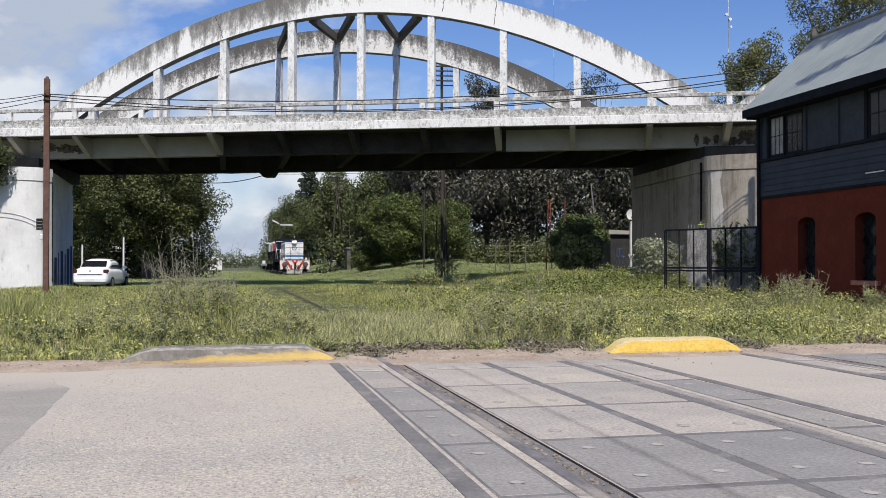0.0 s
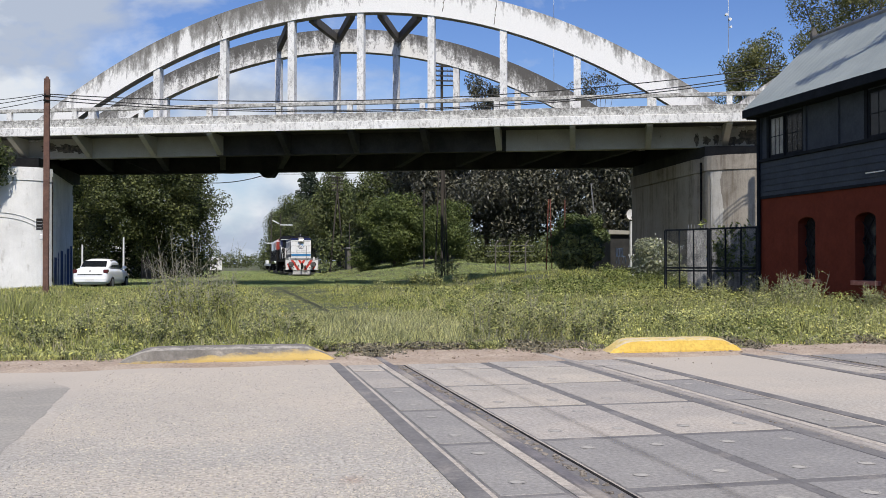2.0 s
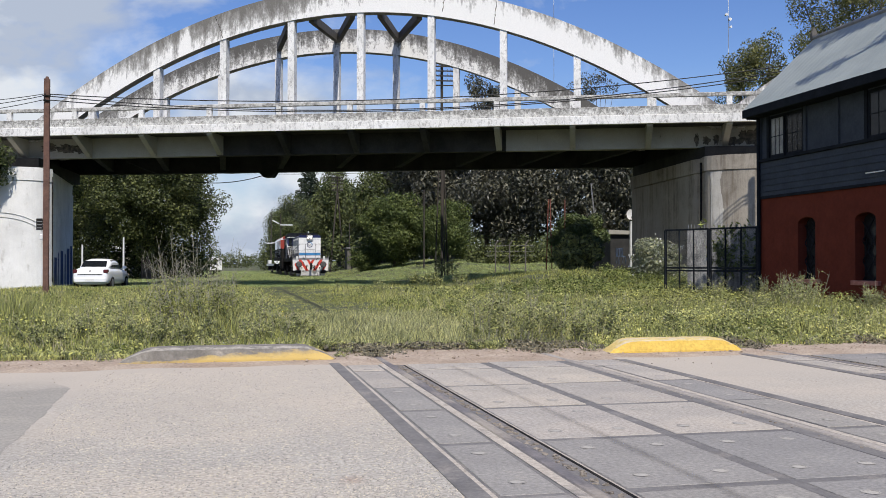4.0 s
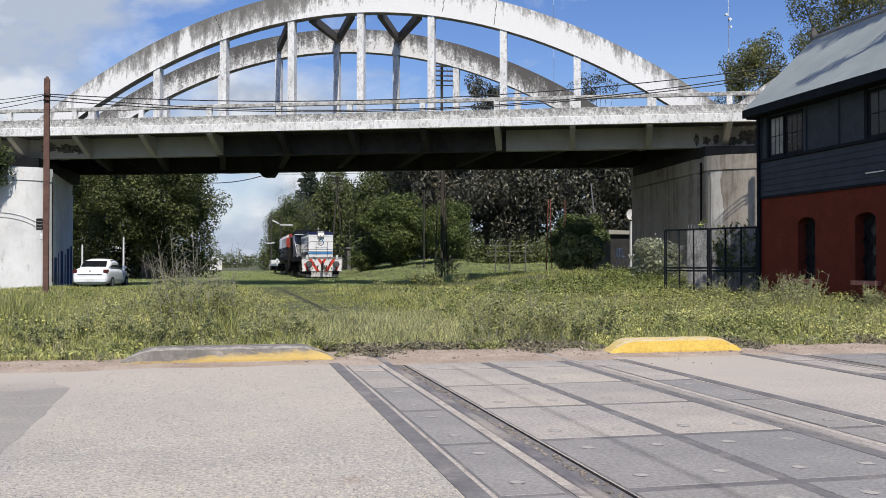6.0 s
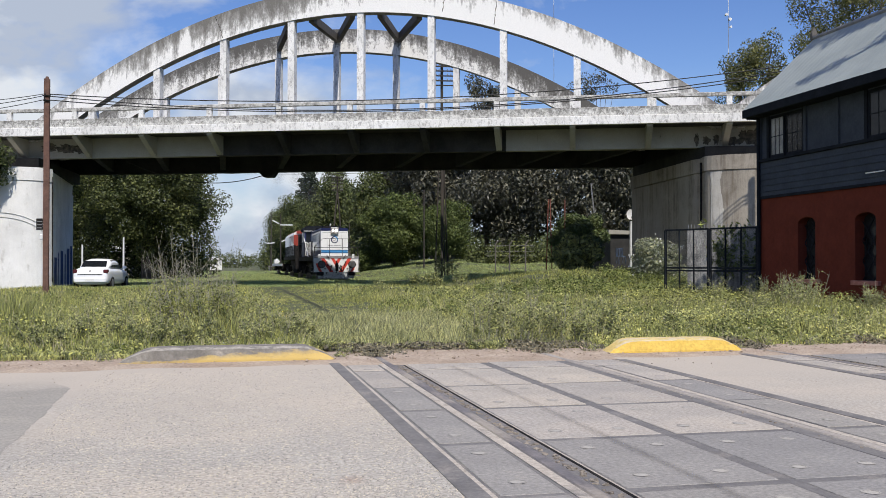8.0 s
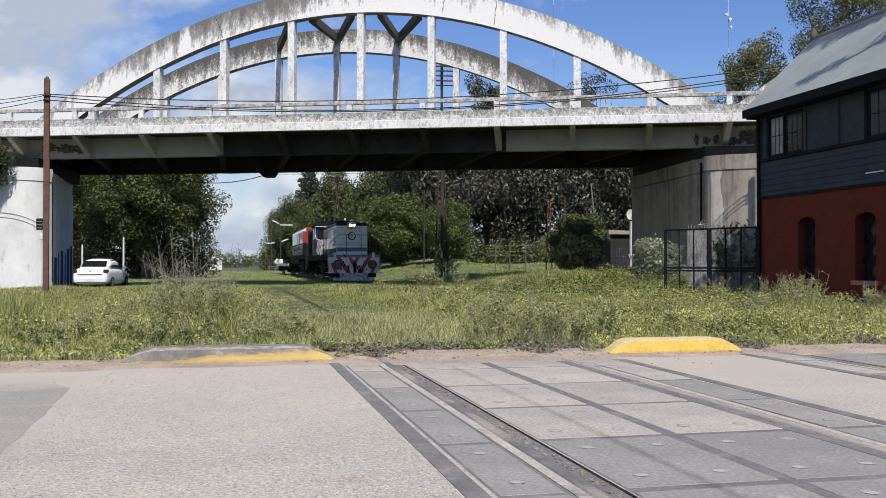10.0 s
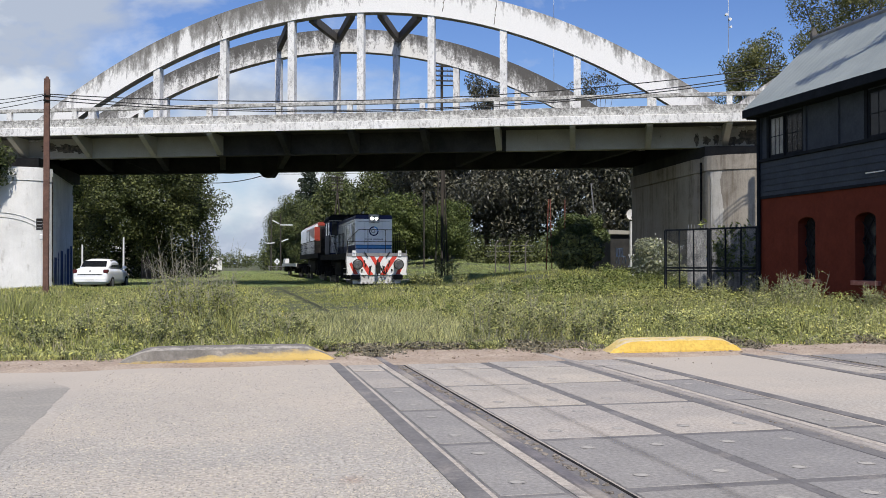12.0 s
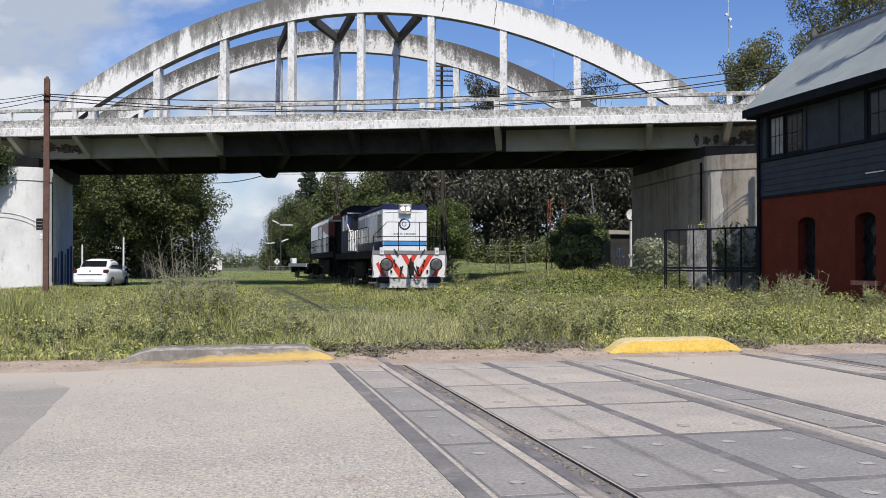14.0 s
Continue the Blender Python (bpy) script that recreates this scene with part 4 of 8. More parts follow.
# paler strip on one flank of the bare pier's nose
wash = bmesh.new()
WR = random.Random(4)
_rows = []
for k in range(26):
    z = 0.3 + 4.35 * k / 25
    lo_, hi_ = 0.44 + WR.uniform(-0.01, 0.01), 0.74 + WR.uniform(-0.015, 0.015) + 0.03 * math.sin(k * 0.5)
    _rows.append([wash.verts.new(B(14.5 - math.cos(lo_ + (hi_ - lo_) * j / 6) * 2.412, 0.55 - 1.162 * math.sin(lo_ + (hi_ - lo_) * j / 6), z)) for j in range(7)])
for p_, q_ in zip(_rows, _rows[1:]):
    for j in range(6):
        wash.faces.new((p_[j], p_[j + 1], q_[j + 1], q_[j]))
part("pale_strip", wash, streaked_concrete("pale_pier_concrete", (0.60, 0.57, 0.515), (0.34, 0.305, 0.255), 0.80, run=(5.0, 0.3), blotch_scale=3.0), bridge, "pale strip with uneven edges on the pier")

# dark moss and damp patches on the girder, blue paint on the pier, a drain pipe
STAIN = random.Random(9)
M_STAIN = mat("brown_damp_stain", [(0.35, (0.03, 0.027, 0.023)), (0.65, (0.13, 0.11, 0.085))], 5, rough=0.95, bump=0.2, bscale=25, fine=0.4)


def blotch(a, z, w, h, off, material, name, label):
    n = 26
    bm = bmesh.new()
    pts = []
    for k in range(n):
        t = 2 * math.pi * k / n
        r = 0.65 + 0.5 * STAIN.random()
        pts.append((a + math.cos(t) * w * r, z + math.sin(t) * h * r))
    extrude(bm, pts, lambda x, y, d: B(x, d, y), off - 0.004, off + 0.02)
    part(name, bm, material, bridge, label)


def crack(line, label):
    """A thin jagged crack down the arch's face."""
    bm = bmesh.new()
    CR = random.Random(len(label) + int(line[0][0] * 10))
    for (a0, z0), (a1, z1) in zip(line, line[1:]):
        pa, pz = a0, z0
        for k in range(1, 6):
            qa, qz = a0 + (a1 - a0) * k / 5 + (CR.uniform(-0.025, 0.025) if k < 5 else 0), z0 + (z1 - z0) * k / 5
            w = CR.uniform(0.008, 0.022)
            extrude(bm, [(pa - w, pz), (pa + w, pz), (qa + w, qz), (qa - w, qz)], lambda x, y, d: B(x, d, y), 1.496, 1.51)
            pa, pz = qa, qz
    part("crack", bm, M_STAIN, bridge, label)


crack([(-9.21, 12.12), (-9.05, 11.79), (-8.92, 11.46), (-8.84, 11.14)], "dark jagged crack in the arch")
crack([(3.55, 12.30), (3.48, 11.76), (3.43, 11.3)], "thin dark crack in the arch")
crack([(1.28, 12.62), (1.22, 12.3), (1.18, 11.95)], "short dark crack in the arch")
for a, z, w, h in ((11.95, 6.15, 0.1, 0.28), (12.35, 6.1, 0.16, 0.2), (12.75, 6.15, 0.12, 0.22), (13.35, 6.05, 0.38, 0.2), (13.85, 6.25, 0.2, 0.28), (14.3, 6.2, 0.35, 0.4),
                   (-16.3, 6.25, 0.5, 0.22), (-15.6, 6.2, 0.35, 0.25), (-17.2, 6.3, 0.4, 0.2)):
    blotch(a, z, w * 1.15, h, 1.5, M_STAIN, "stain", "dark damp patch on the girder")
bm = bmesh.new()
rod(bm, B(12.02, 0.72, 0.2), B(12.02, 0.72, 5.1), 0.05, seg=8)
part("drain_pipe", bm, M_BLACK, bridge, "dark drain pipe on the pier")
for f0, f1, z0, z1 in ((0.16, 0.25, -0.2, 1.25), (0.30, 0.33, -0.2, 1.5), (0.42, 0.52, -0.2, 1.6), (0.60, 0.64, -0.2, 1.45), (0.70, 0.82, -0.2, 1.75), (0.87, 0.95, -0.2, 1.9)):
    bm = bmesh.new()
    pa, pb = Vector((-16.7, 0.95)), Vector((-20.4, 9.3))
    pa = Vector((-16.7 - 3.7 * 0.12, 1.55))
    q0, q1 = pa.lerp(pb, f0), pa.lerp(pb, f1)
    extrude(bm, [(q0.x, q0.y), (q1.x, q1.y), (q1.x + 0.012, q1.y), (q0.x + 0.012, q0.y)], lambda a, o, d: B(a, o, d), z0, z1)
    part("painted_patch", bm, M_BLUEPAINT, bridge, "blue painted patch on the pier")

# two thin rods round the limewashed pier stand in for shadows of wires
for _z in (3.22, 3.02):
    bm = bmesh.new()
    _q = []
    for k in range(15):
        t = math.pi * (0.78 - 0.74 * k / 14)
        _q.append(B(-18.5 + math.cos(t) * 1.818, 0.55 - 1.168 * math.sin(t), _z - 0.85 * (1 - math.sin(t)) ** 1.1))
    for p_, q_ in zip(_q, _q[1:]):
        rod(bm, p_, q_, 0.011, seg=5)
    part("cable", bm, M_HANDRAIL, bridge, "thin grey line painting a wire's shadow on the pier")

bm = bmesh.new()
rod(bm, B(-16.66, 0.93, 0.1), B(-16.68, 0.90, 4.9), 0.03, seg=6)
part("drain_pipe", bm, M_BLACK, bridge, "thin dark pipe on the pier")


# ---- signal cabin ----
def build_cabin():
    X, Y0, Y1 = 14.0, 9.5, 23.1
    W2 = 3.4
    zg, zb, zs, ze = -0.35, 2.72, 3.66, 5.15
    c = thing("signal_cabin", pose(X, Y1, 0), "two-storey railway signal cabin, oxblood brick below and dark slate boards above", "building")
    # brick storey with arched openings in the track face
    wins = [(20.98, 0.36), (18.75, 0.36), (16.5, 0.36), (14.2, 0.36), (11.9, 0.36)]
    bm = bmesh.new()
    zt, zsill = 2.10, 0.55
    edges = [Y1]
    for yc, hw in wins:
        edges += [yc + hw, yc - hw]
    edges.append(Y0)
    for i in range(0, len(edges), 2):
        box(bm, X, X + 0.34, edges[i + 1], edges[i], zg, zb)
    for yc, hw in wins:
        box(bm, X, X + 0.34, yc - hw, yc + hw, zg, zsill)
        arch = [(yc + hw, zb), (yc + hw, zt - 0.16)]
        for k in range(1, 8):
            t = math.pi * k / 8
            arch.append((yc + hw * math.cos(t), zt - 0.16 + 0.16 * math.sin(t)))
        arch += [(yc - hw, zt - 0.16), (yc - hw, zb)]
        extrude(bm, arch, lambda y, z, d: Vector((d, y, z)), X, X + 0.34)
    part("brick_wall", bm, M_OXBLOOD, c, "oxblood red painted brick")
    bm = bmesh.new()
    box(bm, X + 0.34, X + W2, Y1 - 0.34, Y1, zg, zb)
    box(bm, X + 0.34, X + W2, Y0, Y0 + 0.34, zg, zb)
    box(bm, X + W2 - 0.34, X + W2, Y0 + 0.34, Y1 - 0.34, zg, zb)
    part("brick_wall", bm, M_OXBLOOD, c, "oxblood red painted brick")
    for yc, hw in wins:
        bm = bmesh.new()
        box(bm, X - 0.09, X + 0.2, yc - hw - 0.16, yc + hw + 0.06, zsill - 0.10, zsill + 0.004)
        part("sill", bm, M_BRICKSILL, c, "projecting pinkish brick sill", bevel=0.008)
        w = part("window", box(bmesh.new(), X + 0.24, X + 0.26, yc - hw, yc + hw, zsill, zt), M_GLASSDARK, c, "dark dusty pane")
        bm = bmesh.new()
        for k in range(-2, 5):
            for d in (-1, 1):
                y0, z0 = yc - hw, zsill + 0.46 * k
                p, q = Vector((X + 0.2, y0, z0)), Vector((X + 0.2, yc + hw, z0 + 1.25 * hw * 2))
                if d < 0:
                    p.y, q.y = q.y, p.y
                lo, hi = max(0.0, (zsill - p.z) / (q.z - p.z)), min(1.0, (zt - 0.1 - p.z) / (q.z - p.z))
                if hi - lo > 0.1:
                    beam(bm, p + (q - p) * lo, p + (q - p) * hi, 0.018, 0.018)
        part("lattice", bm, M_TRIMDARK, w, "black diagonal grille")
    # boarded storey
    bm = bmesh.new()
    box(bm, X + 0.03, X + W2 - 0.03, Y1 - 0.2, Y1 - 0.02, zb, ze)
    box(bm, X + 0.03, X + W2 - 0.03, Y0 + 0.02, Y0 + 0.2, zb, ze)
    box(bm, X + W2 - 0.2, X + W2 - 0.03, Y0 + 0.2, Y1 - 0.2, zb, ze)
    part("upper_wall", bm, M_NAVY, c)
    z = zb - 0.02
    while z < zs - 0.05:                     # lapped boards below the windows
        bm = bmesh.new()
        hgt = min(0.165, zs - z)
        extrude(bm, [(-0.035, z), (0.12, z), (0.12, z + hgt), (-0.012, z + hgt), (-0.03, z + 0.02)], lambda a, b, d: Vector((X + a, d, b)), Y0, Y1)
        part("board", bm, M_NAVY, c)
        z += 0.158
    bm = bmesh.new()
    box(bm, X - 0.07, X + 0.1, Y0, Y1 + 0.02, zs, zs + 0.075)
    part("sill_rail", bm, M_TRIMDARK, c, "dark rail under the upper windows")
    bm = bmesh.new()
    box(bm, X - 0.05, X + 0.06, Y0, Y1 + 0.01, zb - 0.05, zb + 0.02)
    part("storey_band", bm, M_TRIMDARK, c)
    # upper wall panels and glazed bays
    bays = [(23.05, 22.68, "blank"), (22.65, 21.1, "win"), (21.0, 19.71, "blank"), (19.71, 18.7, "blank"), (18.68, 16.5, "win"), (16.5, 14.6, "win"), (14.6, 12.4, "win"), (12.4, 9.7, "blank")]
    for y1, y0, what in bays:
        bm = bmesh.new()
        box(bm, X - 0.03, X + 0.09, y1 - 0.05, y1 + 0.05, zs + 0.075, ze)
        part("mullion_post", bm, M_TRIMDARK if what == "win" else M_NAVY, c)
        if what == "blank":
            part("panel", box(bmesh.new(), X + 0.02, X + 0.08, y0 + 0.05, y1 - 0.05, zs + 0.075, ze), M_NAVY, c, "flat slate blue panel")
            continue
        w = thing("window", Matrix.Identity(4), "", "")
        w.parent = c
        w.matrix_parent_inverse = c.matrix_basis.inverted()
        z0, z1 = zs + 0.075, ze - 0.32
        part("panel", box(bmesh.new(), X + 0.0, X + 0.08, y0 + 0.05, y1 - 0.05, z1, ze), M_NAVY, c)
        ym = y1 - (y1 - y0) * 0.47
        for k, (a, b) in enumerate(((ym, y1 - 0.05), (y0 + 0.05, ym))):
            dx = 0.0 if k == 0 else 0.035
            bm = bmesh.new()
            box(bm, X + dx, X + dx + 0.04, a, a + 0.06, z0, z1)
            box(bm, X + dx, X + dx + 0.04, b - 0.06, b, z0, z1)
            box(bm, X + dx, X + dx + 0.04, a + 0.06, b - 0.06, z0, z0 + 0.07)
            box(bm, X + dx, X + dx + 0.04, a + 0.06, b - 0.06, z1 - 0.07, z1)
            for j in (1, 2):
                yb = a + 0.06 + (b - a - 0.12) * j / 3
                box(bm, X + dx + 0.008, X + dx + 0.032, yb - 0.011, yb + 0.011, z0 + 0.07, z1 - 0.07)
            zm = (z0 + z1) / 2
            box(bm, X + dx + 0.009, X + dx + 0.031, a + 0.06, b - 0.06, zm - 0.012, zm + 0.012)
            part("sash_frame", bm, M_TRIMDARK, w)
            part("pane", box(bmesh.new(), X + dx + 0.014, X + dx + 0.02, a + 0.06, b - 0.06, z0 + 0.07, z1 - 0.07),
                 M_PANEPALE if k == 0 and y1 > 22 else M_GLASSDARK, w)
    # roof: ridge along the tracks
    ex, ez, rx, rz = X - 0.42, 5.06, 15.74, 7.10
    YA, YB = Y1 + 0.08, Y0 - 0.3
    bm = bmesh.new()
    n = 118
    slope = Vector((rx - ex, 0, rz - ez))
    nrm = Vector((-(rz - ez), 0, rx - ex)).normalized()
    cols = []
    for k in range(n + 1):
        y = YA + (YB - YA) * k / n
        lift = 0.0022 * (1 if k % 2 else -1)
        cols.append([bm.verts.new(Vector((ex, y, ez)) + nrm * (lift + 0.03)), bm.verts.new(Vector((rx, y, rz)) + nrm * (lift + 0.03))])
    for p, q in zip(cols, cols[1:]):
        bm.faces.new((p[0], p[1], q[1], q[0]))
    part("roof_sheet", bm, M_ROOF, c, "grey corrugated metal roof")
    bm = bmesh.new()
    extrude(bm, [(ex, ez - 0.03), (rx, rz - 0.03), (2 * rx - ex, ez - 0.03), (2 * rx - ex, ez - 0.1), (rx, rz - 0.1), (ex, ez - 0.1)],
            lambda a, b, d: Vector((a, d, b)), YB, YA - 0.02)
    part("roof_frame", bm, M_TRIMDARK, c)
    bm = bmesh.new()
    extrude(bm, [(rx, rz + 0.03), (2 * rx - ex, ez + 0.03), (2 * rx - ex, ez - 0.02), (rx, rz - 0.02)], lambda a, b, d: Vector((a, d, b)), YB, YA)
    part("roof_sheet", bm, M_ROOF, c)
    bm = bmesh.new()
    box(bm, ex - 0.03, ex + 0.02, YB, YA + 0.02, ez - 0.20, ez + 0.01)
    box(bm, ex + 0.02, X + 0.05, YB, YA, ez - 0.20, ez - 0.17)
    part("fascia_board", bm, M_TRIMDARK, c, "black eaves board")
    bm = bmesh.new()
    rod(bm, (rx, YB, rz + 0.05), (rx, YA + 0.02, rz + 0.05), 0.07, seg=8)
    part("ridge_cap", bm, M_GREYSTEEL, c)
    bm = bmesh.new()
    extrude(bm, [(rx - 0.09, rz), (rx + 0.09, rz), (rx + 0.09, rz + 0.18), (rx, rz + 0.36), (rx - 0.09, rz + 0.18)], lambda x, z, d: Vector((x, d, z)), YA - 0.03, YA + 0.05)
    part("finial", bm, M_BRACE, c, "grey wooden ridge finial")
    bm = bmesh.new()
    rod(bm, (X - 0.06, Y1 - 0.05, ze - 0.3), (X - 0.06, Y1 - 0.05, zg), 0.05, seg=8)
    rod(bm, (X - 0.06, Y1 - 0.05, ze - 0.3), (ex + 0.05, Y1 + 0.0, ez - 0.2), 0.045, seg=8)
    part("downpipe", bm, M_TRIMDARK, c, "dark rainwater pipe")
    bm = bmesh.new()
    box(bm, X - 0.09, X - 0.07, 18.0, 18.62, 2.95, 2.975)
    part("rod", bm, M_WHITEMETAL, c, "thin pale strip")


build_cabin()


# ---- steel gate beside the cabin ----
def build_gate():
    g = thing("steel_gate", pose(13.35, 24.5, 0), "dark blue steel mesh gate standing beside the signal cabin", "gate")
    p0, p1 = Vector((13.98, 23.2, 0)), Vector((12.68, 26.05, 0))
    d = p1 - p0
    zt, zb = 1.93, -0.15
    for f0, f1 in ((0.0, 0.49), (0.51, 1.0)):
        bm = bmesh.new()
        a, b = p0 + d * f0, p0 + d * f1
        for q in (a, b):
            beam(bm, q + Vector((0, 0, zb)), q + Vector((0, 0, zt)), 0.06, 0.06, up=(1, 0, 0))
        for z in (zt, 0.82, 0.74, zb + 0.15):
            beam(bm, a + Vector((0, 0, z)), b + Vector((0, 0, z)), 0.05, 0.05)
        for k in (1, 2):
            m = a + (b - a) * (k / 3)
            beam(bm, m + Vector((0, 0, zb)), m + Vector((0, 0, zt)), 0.035, 0.035, up=(1, 0, 0))
        leaf = part("gate_leaf", bm, M_TRIMDARK, g, "dark welded steel frame")
        bm = bmesh.new()
        n = 56
        for k in range(1, n):
            m = a + (b - a) * (k / n)
            beam(bm, m + Vector((0, 0, zb + 0.1)), m + Vector((0, 0, zt)), 0.0028, 0.0028, up=(1, 0, 0))
        for k in range(1, 76):
            z = zb + 0.1 + (zt - zb - 0.1) * k / 76
            beam(bm, a + Vector((0, 0, z)), b + Vector((0, 0, z)), 0.0028, 0.0028)
        part("wire_mesh", bm, M_TRIMDARK, leaf, "fine wire mesh")
    return g


build_gate()


# ---- diesel locomotives ----
def handrail(bm, pts, r=0.02):
    for p, q in zip(pts, pts[1:]):
        rod(bm, p, q, r, seg=6)


def bogie(parent, y, wheels_out):
    b = part("bogie", box(bmesh.new(), -1.12, -0.98, y - 1.9, y + 1.9, 0.45, 0.85), M_BLACK, parent, "black cast bogie frame", placed=False)
    bm = bmesh.new()
    box(bm, 0.98, 1.12, y - 1.9, y + 1.9, 0.45, 0.85)
    box(bm, -0.98, 0.98, y - 0.2, y + 0.2, 0.5, 0.95)
    for dy in (-1.25, 0, 1.25):
        for s in (-1, 1):
            box(bm, s * 1.2 - 0.09, s * 1.2 + 0.09, y + dy - 0.18, y + dy + 0.18, 0.36, 0.66)
        for s in (-1, 1):
            rod(bm, (s * 1.2, y + dy - 0.35, 0.6), (s * 1.2, y + dy - 0.35, 0.95), 0.08, seg=8)
    part("axle_boxes", bm, M_BLACK, b, placed=False)
    for dy in (-1.25, 0, 1.25):
        bm = bmesh.new()
        for s in (-1, 1):
            rod(bm, (s * 0.80, 0, 0), (s * 0.93, 0, 0), 0.5, seg=20)
            rod(bm, (s * 0.77, 0, 0), (s * 0.80, 0, 0), 0.53, seg=20)
            for k in range(5):
                a = 2 * math.pi * k / 5
                box(bm, s * 0.935 - 0.008, s * 0.935 + 0.008, -0.05, 0.05, 0.2, 0.42, Matrix.Rotation(a, 4, "X"))
        rod(bm, (-0.9, 0, 0), (0.9, 0, 0), 0.09, seg=8)
        w = part("wheelset", bm, M_RAIL, parent, "steel wheels on one axle", placed=False, at=pose(0, y + dy, 0.5))
        wheels_out.append((w, y + dy))


M_SCUFFED = mat("scuffed_white_paint", [(0.3, (0.34, 0.33, 0.31)), (0.6, (0.58, 0.57, 0.55))], 5, rough=0.7, bump=0.1, spot=(0.12, 0.11, 0.10), spots=(0.52, 0.62), spot_scale=6)
M_BEAMWHITE = mat("grimy_white_paint", [(0.3, (0.64, 0.63, 0.61)), (0.7, (0.75, 0.74, 0.72))], 3, rough=0.5, bump=0.05, spot=(0.25, 0.23, 0.21), spots=(0.66, 0.78), spot_scale=7)


M_BUFFER = mat("worn_buffer_steel", [(0.3, (0.05, 0.048, 0.045)), (0.7, (0.15, 0.145, 0.14))], 9, rough=0.5, metal=0.3, bump=0.1)
M_RAILGREY = mat("faded_grey_paint", [(0.3, (0.10, 0.105, 0.11)), (0.7, (0.19, 0.195, 0.20))], 6, rough=0.6, bump=0.1)


def loco_front(parent):
    """Buffer beam, pilot, buffers and coupler at the y = 0 end."""
    bm = bmesh.new()
    box(bm, -1.45, 1.45, 0.0, 0.06, 0.55, 1.45)
    part("buffer_beam", bm, M_BEAMWHITE, parent, "white buffer beam plate", placed=False)
    bm = bmesh.new()
    box(bm, -1.45, 1.45, -0.02, 0.1, 1.45, 1.60)
    part("step_edge", bm, M_GREYSTEEL, parent, "grey platform edge", placed=False)
    bm = bmesh.new()
    extrude(bm, [(-1.2, 0.55), (1.2, 0.55), (1.15, 0.14), (-1.15, 0.14)], lambda x, z, d: Vector((x, d, z)), 0.05, 0.09)
    part("pilot", bm, M_SCUFFED, parent, "scuffed white pilot plate", placed=False)
    for pts in ([(-0.34, 1.448), (-0.13, 1.448), (0.0, 1.24), (0.13, 1.448), (0.34, 1.448), (0.11, 1.06), (0.0, 0.90), (-0.11, 1.06)],
                [(-1.0, 1.448), (-0.76, 1.448), (-0.16, 0.552), (-0.42, 0.552)], [(1.0, 1.448), (0.76, 1.448), (0.16, 0.552), (0.42, 0.552)],
                [(-1.32, 1.08), (-1.22, 1.16), (-0.90, 0.58), (-1.10, 0.58)], [(1.32, 1.08), (1.22, 1.16), (0.90, 0.58), (1.10, 0.58)]):
        bm = bmesh.new()
        extrude(bm, pts, lambda x, z, d: Vector((x, d, z)), -0.004, 0.0)
        part("chevron", bm, M_RED, parent, "red warning stripe", placed=False)
    for s in (-1, 1):
        bm = bmesh.new()
        rod(bm, (s * 0.98, 0.0, 1.05), (s * 0.98, -0.42, 1.05), 0.16, seg=14)
        rod(bm, (s * 0.98, -0.42, 1.05), (s * 0.98, -0.47, 1.05), 0.25, 0.25, seg=20)
        bf = part("buffer", bm, M_BLACK, parent, "black round buffer", placed=False, smooth=False)
        part("face", rod(bmesh.new(), (s * 0.98, -0.47, 1.05), (s * 0.98, -0.485, 1.05), 0.21, 0.17, 18), M_BUFFER, bf, "worn grey buffer face", placed=False)
        bm = bmesh.new()
        box(bm, s * 1.03 - 0.22, s * 1.03 + 0.22, -0.1, 0.3, 0.33, 0.57)
        part("sand_box", bm, M_BLACK, parent, placed=False, bevel=0.03)
        bm = bmesh.new()
        box(bm, s * 1.1 - 0.08, s * 1.1 + 0.08, -0.05, 0.05, 1.45, 1.72)
        rod(bm, (s * 1.1, -0.09, 1.62), (s * 1.1, -0.05, 1.62), 0.04, seg=10)
        part("marker_lamp", bm, M_WHITEMETAL, parent, "small white marker lamp", placed=False)
        bm = bmesh.new()
        handrail(bm, [(s * 1.42, -0.02, 0.65), (s * 1.5, -0.06, 1.2), (s * 1.42, 0.02, 1.75)], 0.018)
        part("grab_rail", bm, M_GREYSTEEL, parent, "grey grab rail", placed=False)
        for z in (0.32, 0.58, 0.85):
            part("step", box(bmesh.new(), s * 1.4 - 0.18, s * 1.4 + 0.18, 0.1, 0.32, z, z + 0.03), M_GREYSTEEL, parent, "grey boarding step", placed=False)
    bm = bmesh.new()
    box(bm, -0.07, 0.07, -0.40, 0.05, 0.90, 1.06)
    box(bm, -0.085, 0.085, -0.50, -0.36, 0.62, 1.16)
    rod(bm, (0, -0.3, 1.3), (0, -0.3, 0.5), 0.035, seg=8)
    part("coupler", bm, M_BLACK, parent, "greasy black coupler", placed=False, bevel=0.015)
    for s in (-1, 1):
        part("lever", beam(bmesh.new(), (s * 0.62, -0.05, 1.66), (s * 0.44, -0.05, 1.40), 0.035, 0.035, up=(0, 1, 0)), M_BLACK, parent, "black lever", placed=False)
        for z, x in ((1.02, 0.55), (0.92, 0.34), (1.2, 0.6), (0.78, 0.72)):
            part("bracket", box(bmesh.new(), s * x - 0.035, s * x + 0.035, -0.05, 0.0, z - 0.05, z + 0.05), M_BLACK, parent, placed=False)
    bm = bmesh.new()
    for s in (-0.28, 0.26):
        pts = [Vector((s + (0.12 if s > 0 else -0.12) * math.sin(k * 0.45), -0.1, 1.0 - 0.4 * math.sin(k * math.pi / 7))) for k in range(8)]
        handrail(bm, pts, 0.025)
